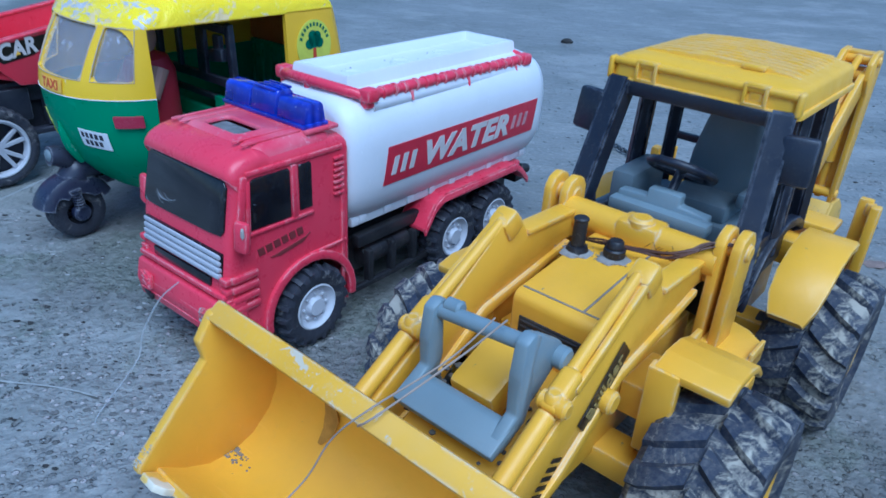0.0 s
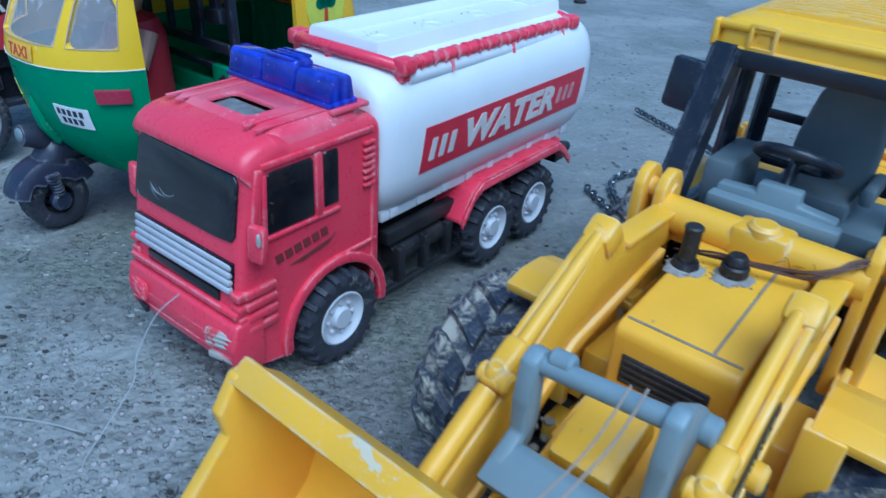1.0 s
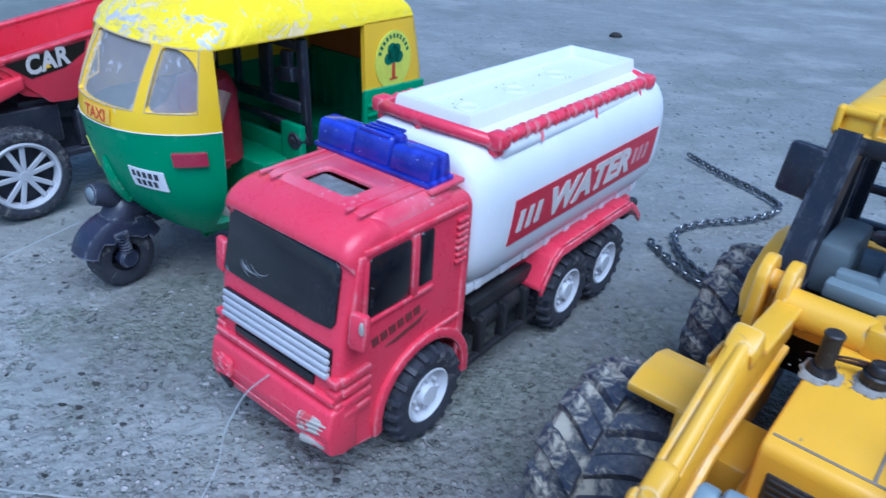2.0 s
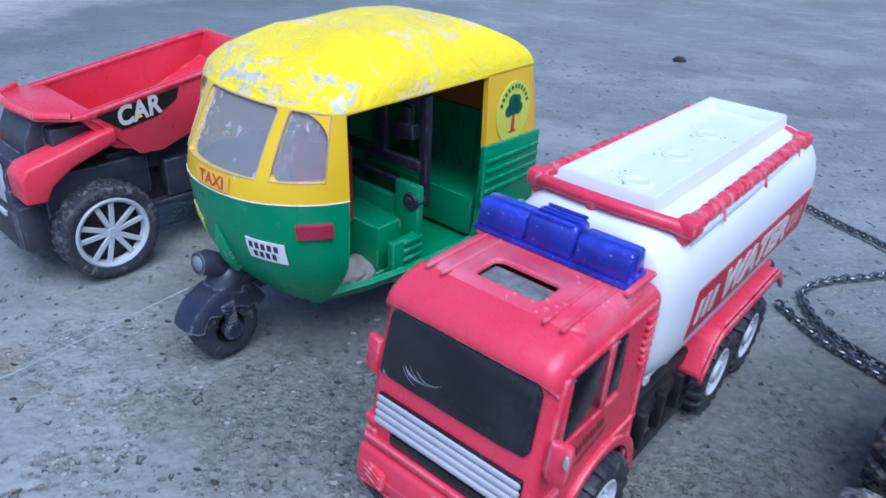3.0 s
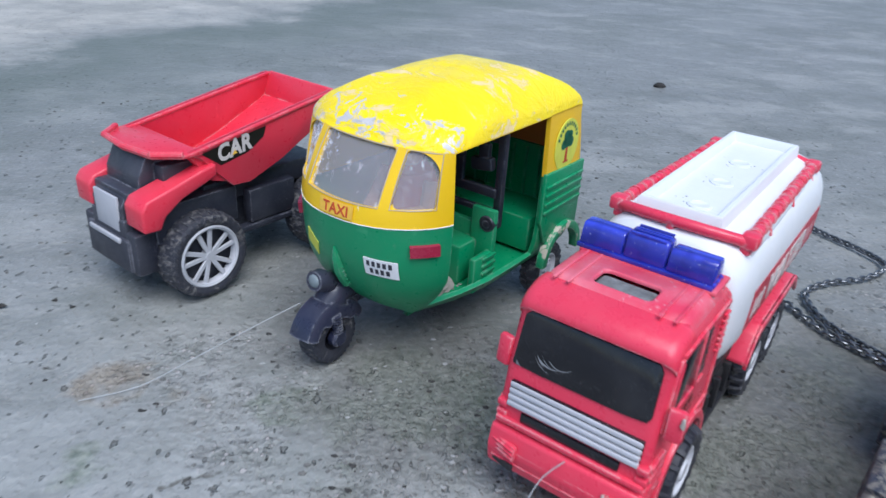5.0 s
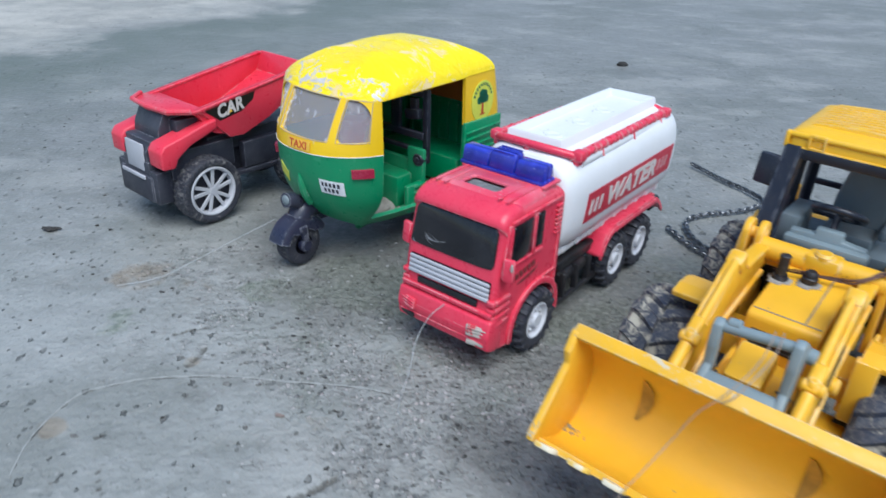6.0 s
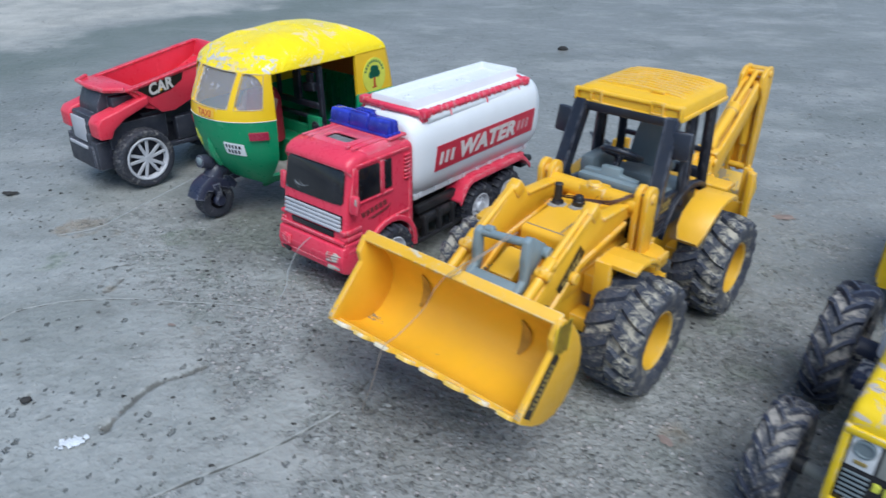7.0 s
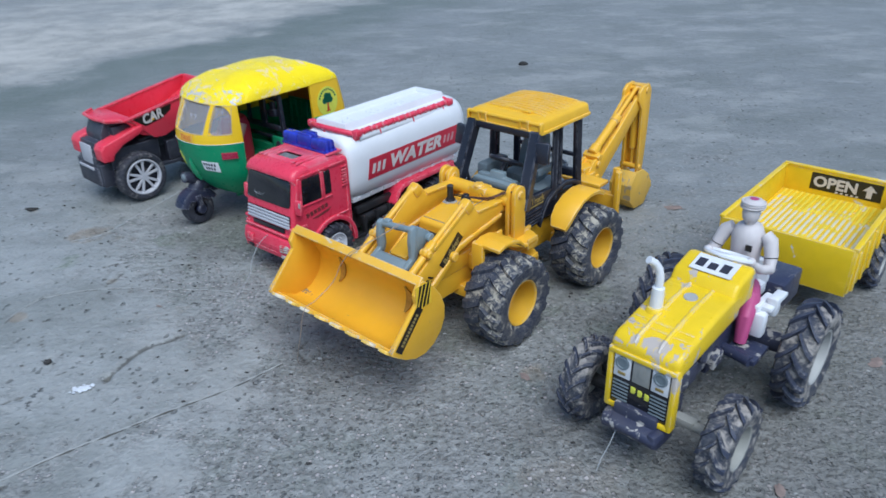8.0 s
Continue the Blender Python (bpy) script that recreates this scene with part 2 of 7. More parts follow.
M["light_blue_bar"] = blue_lens("light_blue_bar")
M["lamp_red"] = plastic("lamp_red", (0.36, 0.014, 0.050), 0.2, 0.3, dust_rgb=(0.5, 0.3, 0.34))
M["sticker_black"] = plain("sticker_black", (0.016, 0.013, 0.011), 0.35)
M["sticker_white"] = plain("sticker_white", (0.74, 0.74, 0.76), 0.4)
M["sticker_yellow"] = plain("sticker_yellow", (0.82, 0.53, 0.03), 0.4)
M["sticker_lime"] = plain("sticker_lime", (0.72, 0.72, 0.08), 0.4)
M["sticker_orange"] = plain("sticker_orange", (0.85, 0.50, 0.06), 0.4)
M["ink_dark"] = plain("ink_dark", (0.03, 0.03, 0.045), 0.5)
M["ink_red"] = plain("ink_red", (0.55, 0.07, 0.02), 0.5)
M["ink_gold"] = plain("ink_gold", (0.30, 0.22, 0.07), 0.45)
M["ink_green"] = plain("ink_green", (0.01, 0.14, 0.07), 0.5)
M["label_red"] = plain("label_red", (0.50, 0.022, 0.05), 0.4)
M["label_faded"] = plain("label_faded", (0.60, 0.30, 0.32), 0.4, vary=0.5)
M["label_white"] = plain("label_white", (0.64, 0.585, 0.565), 0.4, vary=0.8)
M["loader_tyre"] = rubber("loader_tyre", 0.80, (0.36, 0.33, 0.27), (0.018, 0.022, 0.036), tread=0.01225)
M["loader_lug"] = rubber("loader_lug", 0.50, (0.40, 0.37, 0.30), (0.018, 0.022, 0.036), tread=0.01225)
M["truck_tyre"] = rubber("truck_tyre", 0.25, (0.22, 0.21, 0.20))
M["dump_tyre"] = rubber("dump_tyre", 0.42, (0.17, 0.16, 0.155))
M["tractor_tyre"] = rubber("tractor_tyre", 0.85, (0.30, 0.275, 0.25), (0.020, 0.024, 0.036))
M["tractor_lug"] = rubber("tractor_lug", 0.34, (0.33, 0.31, 0.29), (0.020, 0.024, 0.040))
M["truck_lug"], M["dump_lug"] = M["truck_tyre"], M["dump_tyre"]
# darker orange standing in for the shade inside the bucket slots
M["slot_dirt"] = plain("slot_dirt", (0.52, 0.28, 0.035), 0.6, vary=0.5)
M["navy_muddy"] = plastic("navy_muddy", (0.030, 0.036, 0.075), 0.42, 0.5, chips=(0.36, 0.34, 0.32), chip_at=0.555, chip_scale=110)
M["rim_pale"] = plastic("rim_pale", (0.40, 0.40, 0.385), 0.5, 0.7, dust_rgb=(0.20, 0.19, 0.18))
M["tractor_yellow"] = plastic("tractor_yellow", (0.84, 0.57, 0.006), 0.34, 0.12, chips=(0.46, 0.40, 0.35), chip_at=0.578, chip_scale=95, wear=0.9)
M["trailer_yellow"] = plastic("trailer_yellow", (0.85, 0.57, 0.006), 0.38, 0.10, chips=(0.62, 0.57, 0.48), chip_at=0.665, chip_scale=80, wear=0.7)
M["rib_worn"] = plastic("rib_worn", (0.84, 0.66, 0.06), 0.45, 0.1, chips=(0.66, 0.60, 0.42), chip_at=0.50, chip_scale=60)
M["figure_white"] = plastic("figure_white", (0.62, 0.57, 0.56), 0.55, 0.22)
M["figure_pink"] = plastic("figure_pink", (0.45, 0.07, 0.20), 0.55, 0.1)
M["figure_red"] = plastic("figure_red", (0.42, 0.02, 0.04), 0.5, 0.1)
M["figure_tan"] = plastic("figure_tan", (0.50, 0.30, 0.22), 0.5, 0.1)
M["dirt"] = plain("dirt", (0.16, 0.145, 0.12), 0.95, vary=0.5)
M["dried_mud"] = plain("dried_mud", (0.30, 0.25, 0.19), 0.95, vary=0.6)
M["fibre"] = plain("fibre", (0.13, 0.055, 0.03), 0.55, vary=0.4)
M["thread"] = plain("thread", (0.35, 0.27, 0.21), 0.8)
M["nylon"] = glassy("nylon", (0.46, 0.48, 0.49), 0.45, 0.25)
M["chain_metal"] = plain("chain_metal", (0.25, 0.26, 0.28), 0.35, 0.85, vary=0.35)
M["stone"] = plain("stone", (0.045, 0.042, 0.040), 0.9, vary=0.5)
M["seam"] = plain("seam", (0.33, 0.335, 0.325), 0.8, vary=0.7)
M["seam_dirt"] = plain("seam_dirt", (0.10, 0.098, 0.09), 0.95, vary=0.6)
M["grit_pale"] = plain("grit_pale", (0.36, 0.36, 0.35), 0.9, vary=0.6)
M["grit"] = plain("grit", (0.20, 0.195, 0.185), 0.9, vary=0.4)
M["scuff_pale"] = plain("scuff_pale", (0.30, 0.31, 0.33), 0.8, vary=0.4)
M["chalk"] = plain("chalk", (0.66, 0.68, 0.72), 0.9, vary=0.75)
M["floor_dust"] = plain("floor_dust", (0.34, 0.32, 0.29), 0.95, vary=0.6)
M["scuff_grey"] = plain("scuff_grey", (0.52, 0.46, 0.34), 0.7, vary=0.6)
M["brick_chip"] = plain("brick_chip", (0.27, 0.205, 0.18), 0.9, vary=0.6)


def concrete():
    """Weathered cement floor: a trowelled grey skin, worn to gritty sand in places, with mossy damp, brown stains and
    shade painted round the toys.
    """
    n = Nodes("concrete")

    def laid(name):
        a = n.t.nodes.new("ShaderNodeAttribute")
        a.attribute_name = name
        return a.outputs["Fac"]
    big = n.noise(2.6, 4, 0.55)
    small = n.noise(95, 3, 0.55)
    grain = n.noise(330, 2, 0.5)
    fine = n.noise(800, 1, 0.5)
    ragged = n.noise(55, 4, 0.6, shift=51.0)
    # trowelled skin with faint smears
    skin = n.mix(n.ramp(big, 0.35, 0.65), (0.195, 0.198, 0.192), (0.226, 0.228, 0.219))
    skin = n.mix(n.ramp(n.math('ADD', laid("pale"), n.ramp(n.noise(14, 5, 0.6, shift=61.0), 0.3, 0.7, -0.25, 0.25)), 0.10, 0.90), skin, (0.300, 0.306, 0.295))
    skin = n.mix(n.ramp(n.noise(26, 5, 0.6, stretch=(1.0, 1.7, 1.0), shift=17.0), 0.36, 0.56, 0.30, 0.0), skin, (0.168, 0.173, 0.161))
    skin = n.mix(n.ramp(n.noise(34, 5, 0.6, stretch=(1.0, 1.7, 1.0), shift=23.0), 0.53, 0.66, 0.0, 0.30), skin, (0.335, 0.335, 0.328))
    skin = n.mix(n.ramp(small, 0.46, 0.34, 0.0, 0.26), skin, (0.148, 0.152, 0.142))
    skin = n.mix(n.ramp(grain, 0.58, 0.70, 0.0, 0.35), skin, (0.390, 0.390, 0.382))
    skin = n.mix(n.ramp(n.noise(420, 2, 0.5, shift=19.0), 0.62, 0.70, 0.0, 0.38), skin, (0.086, 0.087, 0.081))
    # broad weather blotches
    skin = n.mix(n.ramp(n.noise(7.5, 7, 0.68, stretch=(1.0, 1.3, 1.0), shift=71.0), 0.47, 0.60, 0.0, 0.45), skin, (0.130, 0.137, 0.121))
    skin = n.mix(n.ramp(n.noise(9.0, 7, 0.70, stretch=(1.0, 1.4, 1.0), shift=83.0), 0.51, 0.62, 0.0, 0.50), skin, (0.335, 0.330, 0.312))
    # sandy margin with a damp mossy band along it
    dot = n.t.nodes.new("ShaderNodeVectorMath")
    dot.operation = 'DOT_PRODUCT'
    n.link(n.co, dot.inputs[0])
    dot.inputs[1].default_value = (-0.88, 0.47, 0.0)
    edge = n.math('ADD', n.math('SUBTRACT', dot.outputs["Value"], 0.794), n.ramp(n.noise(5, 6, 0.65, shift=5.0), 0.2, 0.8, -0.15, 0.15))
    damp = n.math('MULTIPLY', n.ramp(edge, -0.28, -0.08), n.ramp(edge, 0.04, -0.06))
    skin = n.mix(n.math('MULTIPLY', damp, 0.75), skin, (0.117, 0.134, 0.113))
    sandy = n.math('MULTIPLY', n.ramp(edge, -0.04, 0.10, 0.0, 0.9), n.ramp(n.math('ADD', edge, n.ramp(big, 0.3, 0.7, -0.25, 0.25)), 0.30, 0.80, 1.0, 0.25))
    skin = n.mix(sandy, skin, n.mix(n.ramp(n.noise(12, 7, 0.7, shift=91.0), 0.40, 0.60), (0.300, 0.285, 0.255), (0.470, 0.440, 0.390)))
    # small pits, each cell with its own size
    def pits(scale, keep, size, shift):
        v = n.t.nodes.new("ShaderNodeTexVoronoi")
        v.inputs["Scale"].default_value = scale
        m = n.t.nodes.new("ShaderNodeMapping")
        m.inputs["Location"].default_value = (shift, shift, 0)
        m.inputs["Scale"].default_value = (1.0, 0.7, 1.0)
        n.link(n.co, m.inputs[0])
        n.link(m.outputs[0], v.inputs["Vector"])
        c = n.t.nodes.new("ShaderNodeSeparateColor")
        n.link(v.outputs["Color"], c.inputs[0])
        d = n.math('ADD', v.outputs["Distance"], n.ramp(n.noise(scale * 5, 3, 0.6), 0.3, 0.7, -size * 0.5, size * 0.5))
        return n.math('MULTIPLY', n.ramp(d, size, size * 0.6), n.ramp(c.outputs[0], keep, keep - 0.02)), c.outputs[1]
    pit_a, _ = pits(110, 0.50, 0.15, 3.0)
    pit_b, _ = pits(260, 0.30, 0.20, 8.0)
    pit = n.math('MAXIMUM', pit_a, pit_b)
    skin = n.mix(n.math('MULTIPLY', pit, 0.55), skin, (0.086, 0.086, 0.078))
    chip, _ = pits(300, 0.13, 0.20, 15.0)
    skin = n.mix(n.math('MULTIPLY', chip, 0.65), skin, (0.484, 0.484, 0.468))
    # gritty wear: sand grains, each with its own shade
    e = n.math('ADD', laid("grit"), n.math('ADD', n.ramp(ragged, 0.3, 0.7, -0.42, 0.42), n.ramp(n.noise(15, 6, 0.7, shift=31.0), 0.3, 0.7, -0.16, 0.16)))
    worn = n.ramp(e, 0.36, 0.72)
    grit = n.mix(n.ramp(n.noise(150, 3, 0.55, shift=2.0), 0.35, 0.65), (0.168, 0.168, 0.160), (0.262, 0.262, 0.252))
    grit = n.mix(n.ramp(n.noise(26, 5, 0.65, shift=12.0), 0.50, 0.64, 0.0, 0.45), grit, (0.148, 0.168, 0.140))
    grit = n.mix(n.ramp(n.noise(24, 5, 0.65, shift=14.0), 0.60, 0.68, 0.0, 0.5), grit, (0.211, 0.183, 0.152))
    lumps = n.noise(300, 2, 0.5, shift=2.0)
    grit = n.mix(n.ramp(lumps, 0.45, 0.33, 0.0, 0.34), grit, (0.090, 0.090, 0.084))
    grit = n.mix(n.ramp(lumps, 0.58, 0.68, 0.0, 0.36), grit, (0.406, 0.406, 0.390))
    # smooth pale islands of the old skin left between the grit
    isle = n.ramp(n.noise(19, 6, 0.66, stretch=(1.0, 1.5, 1.0), shift=41.0), 0.50, 0.60, 0.0, 0.55)
    grit = n.mix(isle, grit, (0.285, 0.287, 0.276))
    vor = n.t.nodes.new("ShaderNodeTexVoronoi")
    vor.inputs["Scale"].default_value = 430
    n.link(n.co, vor.inputs["Vector"])
    shade = n.t.nodes.new("ShaderNodeSeparateColor")
    n.link(vor.outputs["Color"], shade.inputs[0])
    pick, body = shade.outputs[0], n.ramp(n.math('ADD', vor.outputs["Distance"], n.math('MULTIPLY', shade.outputs[1], 0.25)), 0.50, 0.40)
    pale, dark = n.math('MULTIPLY', body, n.ramp(pick, 0.76, 0.80)), n.math('MULTIPLY', body, n.ramp(pick, 0.26, 0.22))
    grit = n.mix(n.math('MULTIPLY', pale, 0.80), grit, (0.500, 0.452, 0.441))
    grit = n.mix(n.math('MULTIPLY', dark, 0.65), grit, (0.062, 0.063, 0.059))
    colour = n.mix(n.math('MULTIPLY', worn, 0.85), skin, grit)
    # mossy patches, some painting in shade between the toys, and brown stains, all ragged
    moss_shade = n.ramp(n.math('ADD', laid("moss_shade"), n.ramp(ragged, 0.3, 0.7, -0.34, 0.34)), 0.52, 0.86, 0.0, 0.75)
    colour = n.mix(moss_shade, colour, n.mix(n.ramp(n.noise(260, 2, 0.5, shift=4.0), 0.35, 0.65), (0.080, 0.106, 0.068), (0.275, 0.295, 0.245)))
    stain = n.ramp(n.math('ADD', laid("stain"), n.ramp(ragged, 0.3, 0.7, -0.32, 0.32)), 0.50, 0.82, 0.0, 0.55)
    colour = n.mix(stain, colour, n.mix(n.ramp(small, 0.35, 0.65), (0.170, 0.130, 0.085), (0.300, 0.245, 0.180)))
    # dirty floor and the shade around the toys, both put into the colour
    shade_grime = n.ramp(n.math('ADD', laid("shade_grime"), n.ramp(n.noise(20, 6, 0.66, shift=37.0), 0.3, 0.7, -0.45, 0.45)), 0.25, 0.85, 0.0, 0.62)
    colour = n.mix(shade_grime, colour, n.mix(n.ramp(grain, 0.35, 0.65), (0.095, 0.093, 0.085), (0.165, 0.160, 0.148)))
    dirt = n.ramp(n.math('ADD', laid("dirt"), n.ramp(n.noise(480, 2, 0.5, shift=8.0), 0.3, 0.7, -0.22, 0.22)), 0.30, 0.70, 0.0, 0.80)
    colour = n.mix(dirt, colour, (0.085, 0.080, 0.068))
    rough_h = n.math('ADD', n.math('MULTIPLY', lumps, 1.0), n.math('ADD', n.math('MULTIPLY', fine, 0.4), n.math('MULTIPLY', body, 0.35)))
    h = n.math('ADD', n.math('MULTIPLY', worn, n.math('SUBTRACT', rough_h, 0.9)), n.math('ADD', n.math('MULTIPLY', small, 0.8), n.math('MULTIPLY', grain, 0.5)))
    h = n.math('SUBTRACT', n.math('ADD', h, n.math('MULTIPLY', chip, 0.4)), n.math('MULTIPLY', pit, 0.9))
    nm = n.bump(h, 1.0, 0.0017)
    return n.done(colour, n.ramp(worn, 0.0, 1.0, 0.50, 0.75), nm, spec=0.4)


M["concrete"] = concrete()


# ---------- mesh tools: all numbers in centimetres ----------
class Geo:
    def __init__(self):
        self.v, self.f, self.k = [], [], []
        self.slot = 0

    def add(self, verts, faces, m=None):
        o = len(self.v)
        self.v += [(m @ Vector(p))[:] if m else tuple(p) for p in verts]
        self.f += [tuple(i + o for i in f) for f in faces]
        self.k += [self.slot] * len(faces)
        return self

    def add_bm(self, bm, m=None):
        bm.verts.index_update()
        self.add([v.co[:] for v in bm.verts], [[v.index for v in f.verts] for f in bm.faces], m)
        bm.free()
        return self

    def box(self, c, s, bev=0.06, rot=(0, 0, 0), seg=2):
        bm = bmesh.new()
        bmesh.ops.create_cube(bm, size=1.0)
        bmesh.ops.scale(bm, vec=s, verts=bm.verts)
        if bev:
            bmesh.ops.bevel(bm, geom=bm.edges[:], offset=min(bev, min(s) * 0.45), segments=seg, profile=0.5, affect='EDGES')
        return self.add_bm(bm, pose(*c, *rot))

    def prism(self, prof, a, b, bev=0.06, axis='y', seg=2, m=None):
        """A profile drawn in the plane across an axis, stretched from a to b along it."""
        def at(u, w, h):
            return {'y': (u, h, w), 'z': (u, w, h), 'x': (h, u, w)}[axis]
        bm = bmesh.new()
        lo = [bm.verts.new(at(u, w, a)) for u, w in prof]
        hi = [bm.verts.new(at(u, w, b)) for u, w in prof]
        n = len(prof)
        bm.faces.new(lo)
        bm.faces.new(hi[::-1])
        for i in range(n):
            bm.faces.new((lo[i], hi[i], hi[(i + 1) % n], lo[(i + 1) % n]))
        bmesh.ops.recalc_face_normals(bm, faces=bm.faces[:])
        if bev:
            bmesh.ops.bevel(bm, geom=bm.edges[:], offset=bev, segments=seg, profile=0.5, affect='EDGES', clamp_overlap=True)
        return self.add_bm(bm, m)

    def cyl(self, a, b, r, r2=None, n=20, bev=0.0):
        a, b = Vector(a), Vector(b)
        d = b - a
        q = d.to_track_quat('Z', 'Y').to_matrix().to_4x4()
        r2 = r if r2 is None else r2
        h = d.length
        prof = [(0.0, 0.0)] + ([(bev, r - bev) if False else (0.0, r - bev), (bev, r)] if bev else [(0.0, r)])
        prof += ([(h - bev, r2), (h, r2 - bev)] if bev else [(h, r2)]) + [(h, 0.0)]
        return self.lathe(prof, n, Matrix.Translation(a) @ q)

    def lathe(self, prof, n=24, m=None, closed=False):
        """Turns a profile of (height, radius) round the z axis."""
        verts, rows = [], []
        for h, r in prof:
            if r <= 1e-6:
                rows.append([len(verts)])
                verts.append((0, 0, h))
            else:
                rows.append(list(range(len(verts), len(verts) + n)))
                verts += [(r * math.cos(2 * math.pi * i / n), r * math.sin(2 * math.pi * i / n), h) for i in range(n)]
        faces = []
        pairs = list(zip(rows, rows[1:])) + ([(rows[-1], rows[0])] if closed else [])
        for a, b in pairs:
            for i in range(n):
                j = (i + 1) % n
                if len(a) == 1 and len(b) == 1:
                    continue
                if len(a) == 1:
                    faces.append((a[0], b[j], b[i]))
                elif len(b) == 1:
                    faces.append((a[i], a[j], b[0]))
                else:
                    faces.append((a[i], a[j], b[j], b[i]))
        return self.add(verts, faces, m)

    def tube(self, pts, r, n=8, closed=False):
        pts = [Vector(p) for p in pts]
        count = len(pts)
        verts, faces, up = [], [], None
        for i, p in enumerate(pts):
            a = pts[i - 1] if (closed or i) else p
            b = pts[(i + 1) % count] if (closed or i < count - 1) else p
            d = (b - a).normalized()
            if up is None:
                up = d.orthogonal().normalized()
            up = (up - d * up.dot(d)).normalized()
            side = d.cross(up)
            rr = r[i] if isinstance(r, (list, tuple)) else r
            verts += [p + (up * math.cos(2 * math.pi * k / n) + side * math.sin(2 * math.pi * k / n)) * rr for k in range(n)]
        for i in range(count if closed else count - 1):
            for k in range(n):
                a, b = i * n, ((i + 1) % count) * n
                faces.append((a + k, a + (k + 1) % n, b + (k + 1) % n, b + k))
        if not closed:
            faces += [tuple(range(n))[::-1], tuple(range((count - 1) * n, count * n))]
        return self.add(verts, faces)

    def loft(self, rings, cap=True, closed=True):
        n = len(rings[0])
        verts = [p for ring in rings for p in ring]
        faces = []
        for a in range(len(rings) - 1):
            for i in range(n if closed else n - 1):
                j = (i + 1) % n
                faces.append((a * n + i, a * n + j, (a + 1) * n + j, (a + 1) * n + i))
        if cap:
            faces += [tuple(range(n))[::-1], tuple(range((len(rings) - 1) * n, len(rings) * n))]
        return self.add(verts, faces)

    def sphere(self, c, r, n=12, squash=(1, 1, 1)):
        bm = bmesh.new()
        bmesh.ops.create_uvsphere(bm, u_segments=n, v_segments=max(6, n // 2 + 2), radius=r)
        return self.add_bm(bm, Matrix.Translation(c) @ Matrix.Diagonal((*squash, 1)))

    def lump(self, c, r, seed, squash=(1, 1, 0.6), amount=0.3, sub=2):
        """A rough stone or clod."""
        bm = bmesh.new()
        bmesh.ops.create_icosphere(bm, subdivisions=sub, radius=1.0)
        for v in bm.verts:
            v.co *= 1 + amount * noise.noise(v.co * 1.3 + Vector((seed * 3.7, seed, 0)))
        return self.add_bm(bm, Matrix.Translation(c) @ Matrix.Diagonal((r * squash[0], r * squash[1], r * squash[2], 1)))

    def mirrored(self):
        """Adds the mirror image across the plane y = 0."""
        n = len(self.v)
        self.v += [(x, -y, z) for x, y, z in self.v]
        self.f += [tuple(i + n for i in f)[::-1] for f in self.f]
        self.k += self.k[:]
        return self


def mesh_of(name, geo, mats, sharp=38.0):
    me = bpy.data.meshes.new(name)
    me.from_pydata([(x * 0.01, y * 0.01, z * 0.01) for x, y, z in geo.v], [], geo.f)
    for mat in (mats if isinstance(mats, (list, tuple)) else [mats]):
        me.materials.append(M[mat])
    me.polygons.foreach_set("material_index", geo.k)
    bm = bmesh.new()
    bm.from_mesh(me)
    bmesh.ops.remove_doubles(bm, verts=bm.verts, dist=1e-6)
    bmesh.ops.recalc_face_normals(bm, faces=bm.faces[:])
    bm.to_mesh(me)
    bm.free()
    me.shade_smooth()
    me.set_sharp_from_angle(angle=radians(sharp))
    return me


def part(name, geo, mats, parent, label="", sharp=38.0, at=None):
    """One mesh object under a thing or under a part."""
    ob = new(name, geo if isinstance(geo, bpy.types.Mesh) else mesh_of(name, geo, mats, sharp))
    ob.parent = parent
    if at is not None:
        ob.matrix_basis = at
    return tagged(ob, label) if label else ob


def solid(ob, cm, offset=-1.0):
    s = ob.modifiers.new("thickness", 'SOLIDIFY')
    s.thickness, s.offset, s.use_even_offset = cm * 0.01, offset, True
    e = ob.modifiers.new("crisp", 'EDGE_SPLIT')
    e.split_angle = radians(40)
    return ob


YAW = -130.2
FWD = (math.cos(radians(YAW)), math.sin(radians(YAW)))
LEFT = (-FWD[1], FWD[0])


def stand(p, q, turn=0.0, z=0.0):
    """The pose of a vehicle that stands p cm along and q cm across the row of toys."""
    return pose(0.01 * (FWD[0] * p + LEFT[0] * q), 0.01 * (FWD[1] * p + LEFT[1] * q), 0.01 * z, 0, 0, YAW + turn)


def thing(name, label, category, m, group=""):
    ob = tagged(new(name), label, category, group)
    ob.empty_display_size = 0.01
    ob.matrix_basis = m
    return ob


def single(name, geo, mats, label, category, m=None, kind="", sharp=38.0, group=""):
    ob = tagged(new(name, mesh_of(name, geo, mats, sharp)), label, category, group, kind)
    if m is not None:
        ob.matrix_basis = m
    return ob


def words(body, size, extrude=0.02, shear=0.0, spacing=1.0, weight=0.02):
    """Letters as a Geo in their own plane: x along the line, y up, z out; size is the capital height in cm."""
    cu = bpy.data.curves.new("letters", 'FONT')
    cu.body, cu.size, cu.extrude, cu.shear, cu.space_character = body, size / 0.7, extrude, shear, spacing
    cu.resolution_u = 3
    cu.offset = size * weight
    ob = bpy.data.objects.new("letters", cu)
    me = bpy.data.meshes.new_from_object(ob)
    g = Geo().add([v.co[:] for v in me.vertices], [tuple(p.vertices) for p in me.polygons])
    bpy.data.objects.remove(ob)
    bpy.data.meshes.remove(me)
    bpy.data.curves.remove(cu)
    return g


def width_of(g):
    return max(v[0] for v in g.v) - min(v[0] for v in g.v)


